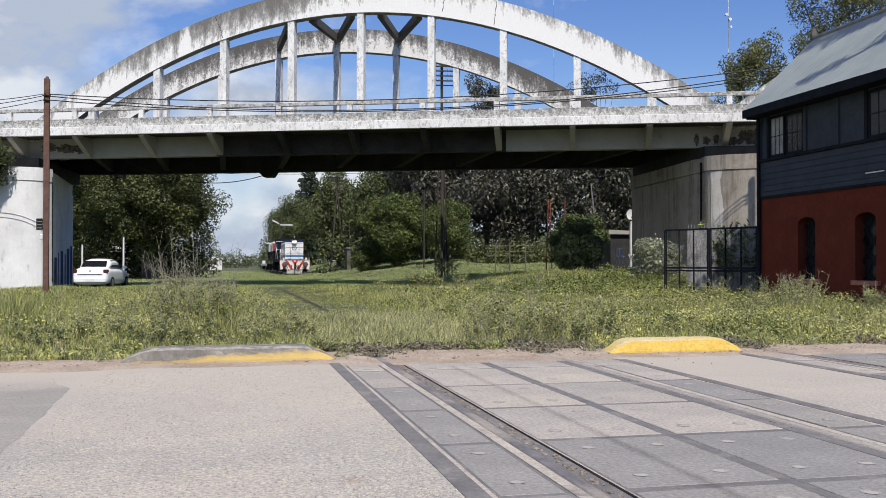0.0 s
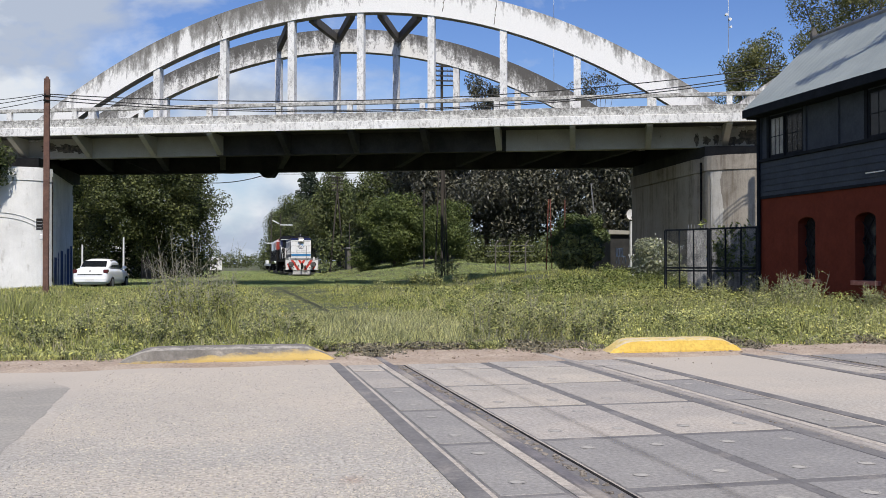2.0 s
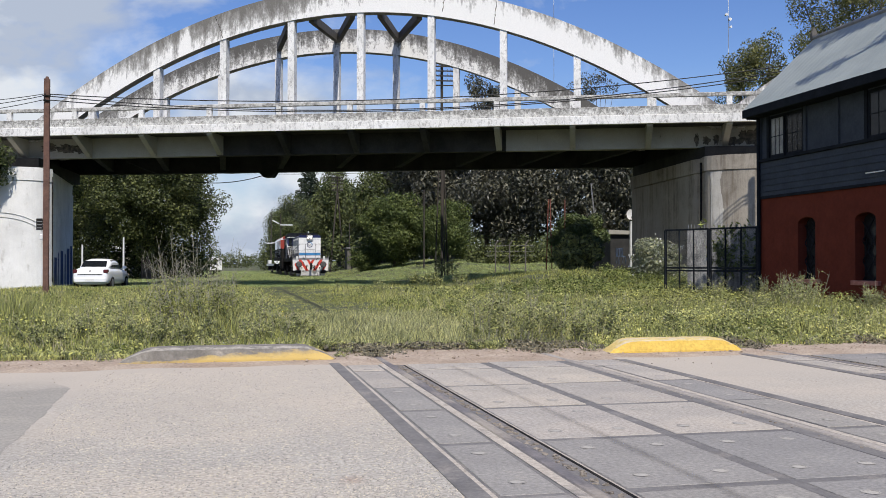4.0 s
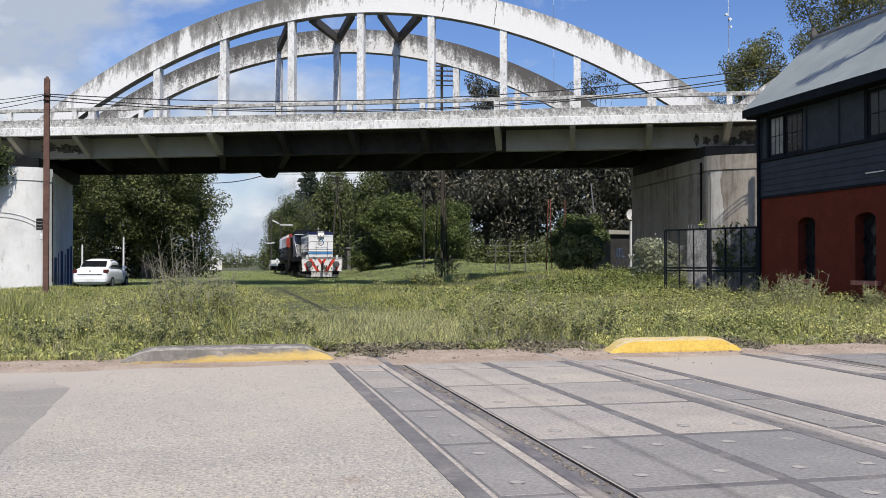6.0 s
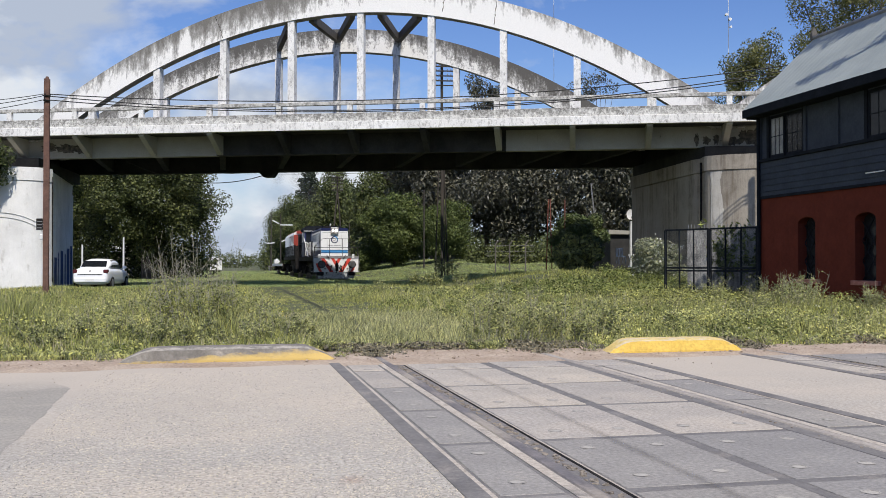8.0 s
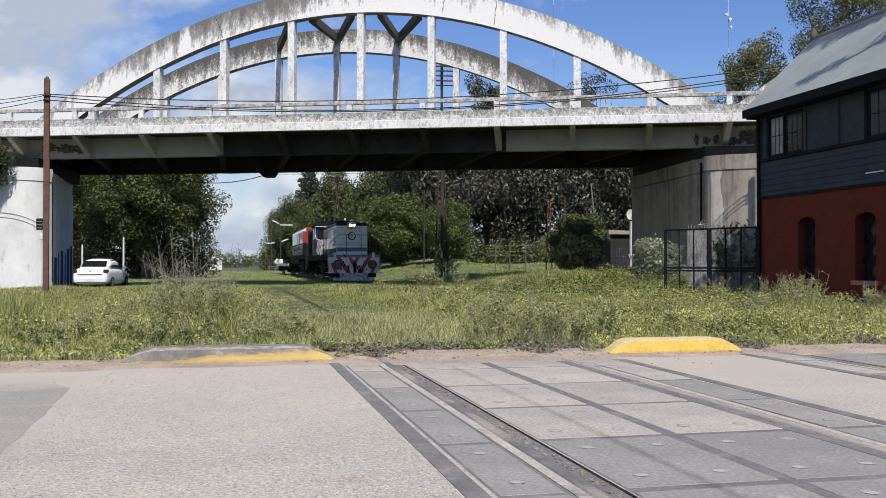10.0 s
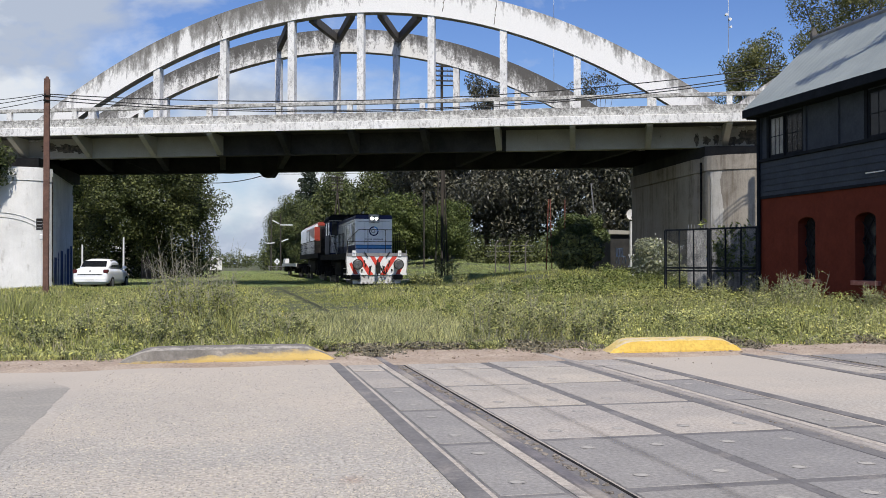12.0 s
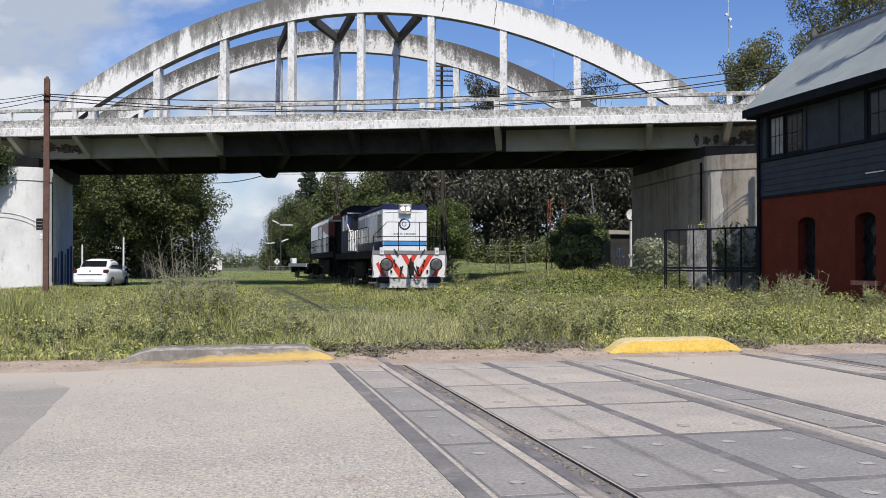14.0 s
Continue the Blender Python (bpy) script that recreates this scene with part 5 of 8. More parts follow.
    part("air_hose", bm, M_BLACK, parent, "black air hose", placed=False)


def hood_section(bm, y0, y1, hw, z0, z1, r=0.16, mi=0):
    """A hood with rounded shoulders."""
    prof = [(-hw, z0), (hw, z0), (hw, z1 - r)]
    for k in range(1, 5):
        t = math.pi / 2 * k / 4
        prof.append((hw - r + r * math.cos(t), z1 - r + r * math.sin(t)))
    for k in range(0, 5):
        t = math.pi / 2 * k / 4
        prof.append((-hw + r - r * math.sin(t), z1 - r + r * math.cos(t)))
    extrude(bm, prof, lambda x, z, d: Vector((x, d, z)), y0, y1, mi)
    return bm


def side_rails(parent, y0, y1, n, z0=1.58, ztop=2.58):
    for s in (-1, 1):
        bm = bmesh.new()
        rod(bm, (s * 1.40, y0, ztop), (s * 1.40, y1, ztop), 0.017, seg=6)
        rod(bm, (s * 1.40, y0, (z0 + ztop) / 2 + 0.1), (s * 1.40, y1, (z0 + ztop) / 2 + 0.1), 0.011, seg=6)
        for k in range(n + 1):
            y = y0 + (y1 - y0) * k / n
            rod(bm, (s * 1.40, y, z0), (s * 1.40, y, ztop), 0.016, seg=6)
        part("side_railing", bm, M_BLACK, parent, "dark walkway handrail", placed=False)


def build_loco(wheels):
    L = thing("diesel_locomotive", pose(0, 0, 0), "white and navy diesel hood locomotive with red chevrons on its front", "locomotive", "coupled locomotives")
    bm = bmesh.new()
    box(bm, -1.42, 1.42, 0.1, 13.4, 1.30, 1.60)
    box(bm, -0.8, 0.8, 0.2, 13.3, 0.9, 1.30)
    part("underframe", bm, M_BLACK, L, "black underframe", placed=False)
    loco_front(L)
    bm = bmesh.new()
    box(bm, -1.1, 1.1, 5.2, 8.4, 0.4, 1.28)
    part("fuel_tank", bm, M_BLACK, L, "black fuel tank", placed=False, bevel=0.12)
    bogie(L, 2.7, wheels)
    bogie(L, 10.8, wheels)
    # long hood: lower navy band, light body, navy crown
    part("hood", hood_section(bmesh.new(), 1.0, 8.3, 0.9, 1.60, 3.45, 0.10), M_WHITE, L, "white engine hood", placed=False)
    bm = bmesh.new()
    hood_section(bm, 0.985, 8.32, 0.905, 3.27, 3.458, 0.105)
    part("hood_crown", bm, M_BLUE, L, "navy hood crown", placed=False)
    part("seam", box(bmesh.new(), -0.8, 0.8, 0.991, 1.0, 3.14, 3.155), M_RAILGREY, L, "thin panel seam", placed=False)
    for x in (-0.45, 0.45):
        part("seam", box(bmesh.new(), x - 0.006, x + 0.006, 0.992, 1.0, 2.05, 3.13), M_SCUFFED, L, "thin panel seam", placed=False)
    bm = bmesh.new()
    for z0, z1 in ((1.98, 2.015), (1.80, 1.835)):
        box(bm, -0.905, 0.905, 0.99, 1.005, z0, z1)
    for s in (-1, 1):
        box(bm, s * 0.9 - 0.006, s * 0.9 + 0.006, 1.0, 8.3, 1.62, 2.0)
    part("stripe", bm, M_BLUE, L, "navy waist stripe", placed=False)
    bm = bmesh.new()
    box(bm, -0.87, 0.87, 0.988, 1.004, 1.835, 1.98)
    part("stripe", bm, M_CYAN, L, "light blue waist stripe", placed=False)
    # side doors and louvres
    for s in (-1, 1):
        for k in range(7):
            y = 2.5 + k * 0.82
            part("hood_door", box(bmesh.new(), s * 0.905 - 0.012, s * 0.905 + 0.012, y, y + 0.72, 2.06, 3.1), M_WHITE, L, placed=False, bevel=0.008)
        bm = bmesh.new()
        for k in range(16):
            box(bm, s * 0.91 - 0.02, s * 0.91 + 0.02, 1.3, 2.2, 2.15 + k * 0.06, 2.18 + k * 0.06)
        part("louvre", bm, M_GREYSTEEL, L, "grey radiator louvres", placed=False)
        bm = bmesh.new()
        for k in range(18):
            box(bm, s * 0.9 - 0.02, s * 0.9 + 0.02, 1.6 + k * 0.36, 1.72 + k * 0.36, 3.13, 3.23)
        tagged(part("vent_row", bm, M_WHITEMETAL, L, "row of small pale vents", placed=False), kind="stuff")
    bm = bmesh.new()
    rod(bm, (0, 2.6, 3.45), (0, 2.6, 3.53), 0.55, seg=20)
    rod(bm, (0, 4.0, 3.45), (0, 4.0, 3.53), 0.55, seg=20)
    box(bm, -0.34, 0.34, 5.1, 6.0, 3.44, 3.74)
    box(bm, -0.6, 0.6, 6.3, 8.2, 3.44, 3.66)
    part("roof_gear", bm, M_BLACK, L, "black fans and exhaust stack", placed=False)
    # headlight
    bm = bmesh.new()
    box(bm, -0.25, 0.25, 0.86, 1.02, 3.08, 3.49)
    h = part("headlight", bm, M_SCUFFED, L, "grimy white twin headlight housing", placed=False, bevel=0.02)
    for s in (-1, 1):
        part("bezel", rod(bmesh.new(), (s * 0.108, 0.85, 3.29), (s * 0.108, 0.87, 3.29), 0.112, seg=18), M_RAILGREY, h, "dark lamp bezel", placed=False)
        bm = bmesh.new()
        rod(bm, (s * 0.108, 0.838, 3.29), (s * 0.108, 0.865, 3.29), 0.085, seg=16)
        part("lamp", bm, M_LAMP, h, "lit sealed-beam lamp", placed=False)
    # round emblem and lettering bar
    bm = bmesh.new()
    for k in range(28):
        a0, a1 = 2 * math.pi * k / 28, 2 * math.pi * (k + 1) / 28
        v = [bm.verts.new((math.sin(a) * r, 0.992, 2.68 + math.cos(a) * r)) for a, r in ((a0, 0.235), (a1, 0.235), (a1, 0.175), (a0, 0.175))]
        bm.faces.new(v).material_index = 0 if 10 < k < 22 else (1 if k % 14 < 7 else 0)
    for k in range(16):
        a0, a1 = 2 * math.pi * k / 16, 2 * math.pi * (k + 1) / 16
        bm.faces.new([bm.verts.new((math.sin(a) * r - 0.03, 0.992, 2.68 + math.cos(a) * r)) for a, r in ((a0, 0.10), (a1, 0.10), (a1, 0.065), (a0, 0.065))]).material_index = 2
    part("emblem", bm, [M_BLUE, M_CYAN, M_GREYSTEEL], L, "round navy and light blue emblem", placed=False)
    bm = bmesh.new()
    for k in range(15):
        if k != 6:
            box(bm, -0.44 + k * 0.06, -0.40 + k * 0.06, 0.99, 1.0, 2.26, 2.315)
    lt = part("lettering", bm, M_GREYSTEEL, L, "thin grey row of lettering bars", placed=False)
    tagged(lt, kind="stuff")
    # front railing
    bm = bmesh.new()
    for x in (-0.42, 0.42):
        rod(bm, (x, 0.08, 1.55), (x, 0.08, 2.72), 0.015, seg=6)
    handrail(bm, [(-1.4, 0.1, 2.18), (-0.86, 0.08, 2.72), (0.86, 0.08, 2.72), (1.4, 0.1, 2.18), (1.4, 1.6, 2.18)], 0.015)
    handrail(bm, [(-1.42, 0.1, 2.15), (1.42, 0.1, 2.15)], 0.014)
    for x in (-1.4, 1.4):
        rod(bm, (x, 0.1, 1.55), (x, 0.1, 2.18), 0.02, seg=6)
    hose = bmesh.new()
    handrail(hose, [(0.16, -0.06, 0.98), (0.20, -0.16, 0.80), (0.28, -0.2, 0.66), (0.38, -0.18, 0.62), (0.46, -0.12, 0.70), (0.48, -0.06, 0.86)], 0.028)
    part("brake_hose", hose, M_BLACK, L, "black rubber brake hose", placed=False, smooth=True)
    part("front_railing", bm, M_BLACK, L, "dark front handrail", placed=False)
    side_rails(L, 1.6, 8.2, 11)
    # cab: dark rounded roof, large windows with rounded corners
    c0, c1 = 8.3, 10.9
    part("cab", box(bmesh.new(), -1.4, 1.4, c0, c1, 1.60, 2.62), M_BLUE, L, "navy cab side", placed=False, bevel=0.03)
    for s in (-1, 1):
        part("cab_front", box(bmesh.new(), *sorted((s * 0.92, s * 1.36)), c0 - 0.012, c0 + 0.01, 1.7, 2.69), M_WHITE, L, "white cab front panel", placed=False)
    bm = bmesh.new()
    for x in (-1.4, 1.33):
        for y0, y1 in ((c0, c0 + 0.12), (c0 + 1.15, c0 + 1.32), (c1 - 0.14, c1)):
            box(bm, x, x + 0.07, y0, y1, 2.6, 3.5)
    for y in (c0, c1 - 0.07):
        for x0, x1 in ((-1.33, -1.27), (-0.95, 0.95), (1.27, 1.33)):
            box(bm, x0, x1, y, y + 0.07, 2.6, 3.5)
    for z0, z1 in ((2.6, 2.7), (3.42, 3.52)):
        box(bm, -1.4, -1.33, c0, c1, z0, z1)
        box(bm, 1.33, 1.4, c0, c1, z0, z1)
        box(bm, -1.33, 1.33, c0, c0 + 0.07, z0, z1)
        box(bm, -1.33, 1.33, c1 - 0.07, c1, z0, z1)
    part("cab_frame", bm, M_BLUE, L, "navy cab window frame", placed=False)
    for x in (-1.38, 1.37):
        for y0, y1 in ((c0 + 0.12, c0 + 1.15), (c0 + 1.32, c1 - 0.14)):
            part("cab_window", box(bmesh.new(), x, x + 0.015, y0, y1, 2.7, 3.42), M_CARGLASS, L, placed=False)
    for y in (c0 + 0.03, c1 - 0.05):
        for x0, x1 in ((-1.27, -0.95), (0.95, 1.27)):
            part("cab_window", box(bmesh.new(), x0, x1, y, y + 0.015, 2.7, 3.42), M_CARGLASS, L, placed=False)
    part("cab_roof", hood_section(bmesh.new(), c0 - 0.08, c1 + 0.15, 1.46, 3.5, 3.86, 0.34), M_TRIMDARK, L, "dark rounded cab roof", placed=False)
    part("sun_visor", box(bmesh.new(), -1.44, 1.44, c0 - 0.12, c0 - 0.03, 3.47, 3.51), M_WHITEMETAL, L, "thin pale roof edge", placed=False)
    bm = bmesh.new()
    rod(bm, (0.5, c0 + 0.2, 3.85), (0.5, c0 + 0.2, 3.98), 0.05, seg=8)
    rod(bm, (0.5, c0 - 0.1, 4.0), (0.5, c0 + 0.35, 4.0), 0.06, 0.035, seg=8)
    part("horn", bm, M_WHITEMETAL, L, "pale roof horn", placed=False)
    part("mirror", box(bmesh.new(), -1.56, -1.46, c0 - 0.05, c0 + 0.02, 2.75, 3.1), M_RAILGREY, L, "small grey mirror", placed=False, bevel=0.02)
    part("short_hood", hood_section(bmesh.new(), c1, 13.1, 0.9, 1.60, 3.35), M_TRIMDARK, L, "dull dark short hood", placed=False)
    side_rails(L, c1 + 0.3, 13.2, 4)
    bm = bmesh.new()
    box(bm, -1.45, 1.45, 13.38, 13.44, 0.6, 1.60)
    rod(bm, (0, 13.4, 0.98), (0, 14.05, 0.98), 0.12, seg=8)
    part("rear_beam", bm, M_BLACK, L, placed=False)
    bm = bmesh.new()                           # slanting pale grab rail beside the cab
    rod(bm, (-1.43, 8.2, 2.95), (-1.43, 4.6, 1.6), 0.025, seg=6)
    part("grab_rail", bm, M_WHITEMETAL, L, "pale slanting handrail", placed=False)
    return L


def build_second(wheels):
    L = thing("diesel_locomotive", pose(0, 0, 0), "red and white diesel locomotive coupled behind", "locomotive", "coupled locomotives")
    bm = bmesh.new()
    box(bm, -1.42, 1.42, 0.0, 15.5, 1.45, 1.76)
    box(bm, -0.8, 0.8, 0.2, 15.3, 1.0, 1.45)
    part("underframe", bm, M_BLACK, L, "black underframe", placed=False)
    bm = bmesh.new()
    box(bm, -1.1, 1.1, 5.6, 9.2, 0.45, 1.42)
    part("fuel_tank", bm, M_BLACK, L, placed=False, bevel=0.12)
    bogie(L, 2.7, wheels)
    bogie(L, 12.8, wheels)
    bm = bmesh.new()
    box(bm, -1.45, 1.45, -0.04, 0.02, 0.7, 1.76)
    part("buffer_beam", bm, M_BLACK, L, "black end plate", placed=False)
    part("hood", hood_section(bmesh.new(), 0.9, 3.5, 0.9, 1.76, 3.45), M_TRIMDARK, L, "dull black hood", placed=False)
    part("body", hood_section(bmesh.new(), 3.5, 15.0, 1.36, 1.76, 2.85, 0.02), M_WHITE, L, "white lower body side", placed=False)
    M_FADED = mat("faded_red_paint", [(0.3, (0.25, 0.04, 0.028)), (0.7, (0.33, 0.058, 0.04))], 2, rough=0.35, bump=0.05)
    part("body_top", hood_section(bmesh.new(), 3.52, 15.0, 1.36, 2.85, 3.72, 0.26), M_WHITE, L, "white upper body", placed=False)
    bm = bmesh.new()
    for x in (-1.364, 1.364):
        extrude(bm, [(3.5, 2.72), (5.6, 2.95), (8.6, 3.3), (9.6, 3.46), (3.5, 3.46)], lambda y, z, d: Vector((d, y, z)), x - 0.004, x + 0.004)
    part("side_flash", bm, M_FADED, L, "faded red slanting flash", placed=False)
    part("roof_crown", hood_section(bmesh.new(), 3.4, 15.1, 1.12, 3.60, 3.84, 0.12), M_FADED, L, "faded red roof", placed=False)
    part("end_wall", box(bmesh.new(), -1.36, 1.36, 3.42, 3.5, 1.76, 2.6), M_BLACK, L, "dark end wall", placed=False)
    part("end_wall", box(bmesh.new(), -1.0, 1.0, 3.43, 3.5, 2.602, 3.5), M_BLACK, L, "dark end wall", placed=False)
    for s in (-1, 1):
        part("end_wall", box(bmesh.new(), *sorted((s * 1.002, s * 1.35)), 3.43, 3.5, 2.602, 3.5), M_FADED, L, "faded red end wall", placed=False)
    for x in (-1.372, 1.362):
        w = part("side_window", box(bmesh.new(), x, x + 0.01, 7.0, 9.4, 2.66, 3.36), M_GLASSDARK, L, "dark window", placed=False)
        bm = bmesh.new()
        for y in (7.0, 9.4):
            box(bm, x - 0.006, x + 0.016, y - 0.06, y + 0.06, 2.62, 3.4)
        part("frame", bm, M_BLACK, w, "black rubber frame", placed=False)
    bm = bmesh.new()
    rod(bm, (0, 6.0, 3.8), (0, 6.0, 4.0), 0.2, seg=12)
    box(bm, -0.5, 0.5, 7.4, 9.2, 3.82, 3.93)
    part("roof_gear", bm, M_BLACK, L, "black exhaust and roof hatch", placed=False)
    side_rails(L, 0.4, 14.8, 19, ztop=2.6)
    return L


WHEELS_A, WHEELS_B = [], []
LOCO_A = build_loco(WHEELS_A)
LOCO_B = build_second(WHEELS_B)


# ---- trees and bushes ----
def leaf_cloud(rng, blobs, count, size, droop=0.0, flat=0.5):
    """Leaf clumps spread over the outer part of uneven blobs (centre, radii)."""
    out = []
    vol = np.array([r[0] * r[1] + r[0] * r[2] + r[1] * r[2] for _, r in blobs], float)
    per = np.maximum(4, (count * vol / vol.sum())).astype(int)
    for (c, r), n in zip(blobs, per):
        d = rng.normal(size=(n, 3))
        d /= np.linalg.norm(d, axis=1, keepdims=True)
        rad = 0.45 + 0.6 * rng.random(n) ** 0.6
        p = np.array(c) + d * rad[:, None] * np.array(r)
        nrm = d * 0.8 + rng.normal(size=(n, 3)) * 0.7 + np.array([0, 0, flat])
        nrm /= np.linalg.norm(nrm, axis=1, keepdims=True)
        a = np.cross(nrm, rng.normal(size=(n, 3)))
        a /= np.linalg.norm(a, axis=1, keepdims=True)
        b = np.cross(nrm, a)
        s = size * (0.5 + rng.random(n))[:, None]
        a, b = a * s, b * s * 0.55
        a[:, 2] -= droop * s[:, 0]
        out.append(np.stack([p - a * 0.9, p - b + nrm * s * 0.12, p + a, p + b + nrm * s * 0.12], 1))
    return np.concatenate(out)


def crown_blobs(rng, c, r, n, lump=0.42):
    lump *= min(1.0, (30 / n) ** 0.4)
    blobs = []
    for _ in range(n):
        d = rng.normal(size=3)
        d /= np.linalg.norm(d)
        k = rng.uniform(0.35, 0.85)
        q = np.array(c) + d * np.array(r) * k
        s = lump * rng.uniform(0.6, 1.25)
        blobs.append((q, (r[0] * s, r[1] * s, r[2] * s * 0.85)))
    return blobs


def build_tree(x, y, height, width, material, label, seed, trunk_r=0.25, base=0.18, leaves=9000, size=0.3, group="", lumps=26, droop=0.0, name="tree", cone=False, lump=0.42, blossom=0, petal=0.07):
    rng = np.random.default_rng(seed)
    z0 = float(land(x, y)) - 0.1
    t = thing(name, pose(x, y, z0), label, "tree" if name == "tree" else "bush", group)
    c = (0, 0, height * (base + 1) / 2)
    r = (width / 2, width / 2, height * (1 - base) / 2)
    bm = bmesh.new()
    top = Vector((rng.uniform(-0.3, 0.3), rng.uniform(-0.3, 0.3), height * 0.72))
    rod(bm, (0, 0, -0.2), top * 0.45, trunk_r * 1.15, trunk_r * 0.8, seg=9)
    rod(bm, top * 0.45, top, trunk_r * 0.8, trunk_r * 0.25, seg=8)
    blobs = crown_blobs(rng, c, r, lumps, lump)
    if cone:
        blobs = []
        for k in range(lumps):
            f, a = (k + 0.5) / lumps, k * 2.4
            w = width * 0.5 * (1 - f) ** 0.85 * rng.uniform(0.35, 1.0) + 0.12
            blobs.append(((math.cos(a) * w * 0.7, math.sin(a) * w * 0.7, height * (0.08 + 0.9 * f)), (w * 0.45 + 0.12, w * 0.45 + 0.12, height * 0.024)))
        top = Vector((0, 0, height * 0.98))
    for q, _ in blobs[:10]:
        s = top * rng.uniform(0.35, 0.8)
        rod(bm, s, Vector(q), trunk_r * 0.35, trunk_r * 0.08, seg=6)
    part("trunk", bm, M_BARK, t, "", placed=False)
    ob = new("crown", quads_mesh("crown", leaf_cloud(rng, blobs, leaves, size, droop), 4, material))
    ob.parent = t
    if blossom:
        pick = [blobs[i] for i in rng.permutation(len(blobs))]
        heads = [(np.array(c_) + rng.normal(size=3) * np.array(r_) * 0.55, (petal * 0.5,) * 3) for c_, r_ in pick * (1 + blossom // len(pick))][:blossom]
        fl = new("blossom", quads_mesh("blossom", leaf_cloud(rng, heads, 5 * blossom, petal * 0.6), 4, M_FLOWER))
        fl.parent = t
        tagged(fl, "scattered white blossom")
    return t


G = "trees beyond the bridge"
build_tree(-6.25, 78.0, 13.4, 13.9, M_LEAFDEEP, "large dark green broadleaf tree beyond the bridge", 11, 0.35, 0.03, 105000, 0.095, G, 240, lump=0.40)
build_tree(-14.5, 84.0, 12.0, 12.0, M_LEAF, "large dark green broadleaf tree beyond the bridge", 12, 0.45, 0.05, 24000, 0.2, G, 40)
build_tree(13.6, 163.0, 18.6, 14.0, M_CONIFER, "tall dark conifer beside the line", 13, 0.4, 0.05, 34000, 0.17, G, 110, 0.5, "tree", True)
build_tree(9.45, 168.0, 12.7, 7.1, M_LEAF, "dark green tree beside the line", 14, 0.3, 0.02, 34000, 0.10, G, 90)
build_tree(10.75, 158.0, 13.0, 8.7, M_LEAF, "dark green tree beside the line", 15, 0.3, 0.02, 38000, 0.10, G, 90)
build_tree(12.6, 110.0, 12.5, 8.5, M_LEAF, "dark green tree beside the line", 16, 0.35, 0.02, 42000, 0.115, G, 130)
build_tree(16.0, 100.0, 12.5, 9.0, M_LEAF, "dark green tree beside the line", 17, 0.35, 0.02, 42000, 0.115, G, 130)
build_tree(13.9, 80.0, 6.9, 6.6, M_LEAF2, "bright green bushy young tree", 18, 0.15, 0.0, 42000, 0.09, G, 130)
build_tree(17.6, 76.0, 5.4, 4.6, M_LEAF2, "bright green bushy young tree", 31, 0.12, 0.0, 32000, 0.075, G, 70)
build_tree(11.6, 81.5, 2.6, 2.8, M_LEAF2, "low leafy bush before the trackside shed", 32, 0.06, 0.0, 10000, 0.075, G, 30)
build_tree(19.5, 90.0, 14.0, 11.0, M_LEAF3, "grey green eucalyptus with drooping boughs", 19, 0.4, 0.02, 34000, 0.15, G, 70, 0.5)
build_tree(24.5, 79.0, 12.0, 11.0, M_LEAF3, "grey green eucalyptus with drooping boughs", 20, 0.4, 0.0, 42000, 0.13, G, 90, 0.5)
build_tree(30.5, 76.0, 12.0, 11.0, M_LEAF3, "grey green eucalyptus with drooping boughs", 21, 0.4, 0.0, 38000, 0.13, G, 90, 0.5)
build_tree(22.6, 82.0, 17.3, 5.0, M_LEAF3, "tall thin-crowned dark eucalyptus", 22, 0.2, 0.6, 6500, 0.10, G, 30, 0.4, lump=0.3)
build_tree(32.9, 82.0, 18.3, 4.6, M_LEAF3, "tall thin-crowned dark eucalyptus", 23, 0.15, 0.76, 1500, 0.09, G, 16, 0.4, lump=0.3)
build_tree(37.0, 78.0, 13.0, 11.0, M_LEAF, "dark green broadleaf tree", 24, 0.4, 0.02, 12000, 0.28, G, 36, 0.3)
build_tree(20.3, 53.0, 4.3, 3.9, M_GREENHEDGE, "dense rounded dark green shrub", 25, 0.1, 0.0, 30000, 0.07, "", 60, 0, "shrub", lump=0.34)
build_tree(17.6, 46.5, 2.3, 2.4, M_WEED, "greyish leafy shrub beside the small house", 33, 0.05, 0.0, 5000, 0.10, "", 24, 0, "shrub")
build_tree(15.75, 33.0, 1.8, 2.5, M_SHRUB, "flowering shrub with white blossom beside the gate", 26, 0.04, 0.0, 12000, 0.04, "", 30, 0, "shrub", lump=0.36, blossom=420, petal=0.055)
build_tree(27.8, 46.4, 13.9, 4.6, M_LEAF4, "silk floss tree with white blossom beside the bridge", 27, 0.3, 0.45, 24000, 0.06, "blossoming trees", 80, lump=0.33, blossom=90, petal=0.10)
build_tree(32.9, 44.2, 18.5, 8.2, M_LEAF4, "silk floss tree with white blossom beside the bridge", 28, 0.35, 0.45, 42000, 0.06, "blossoming trees", 90, lump=0.30, blossom=120, petal=0.10)
build_tree(-11.35, 47.0, 7.9, 3.0, M_LEAF, "dark green tree overhanging the pier", 29, 0.12, 0.56, 14000, 0.065, "", 44)


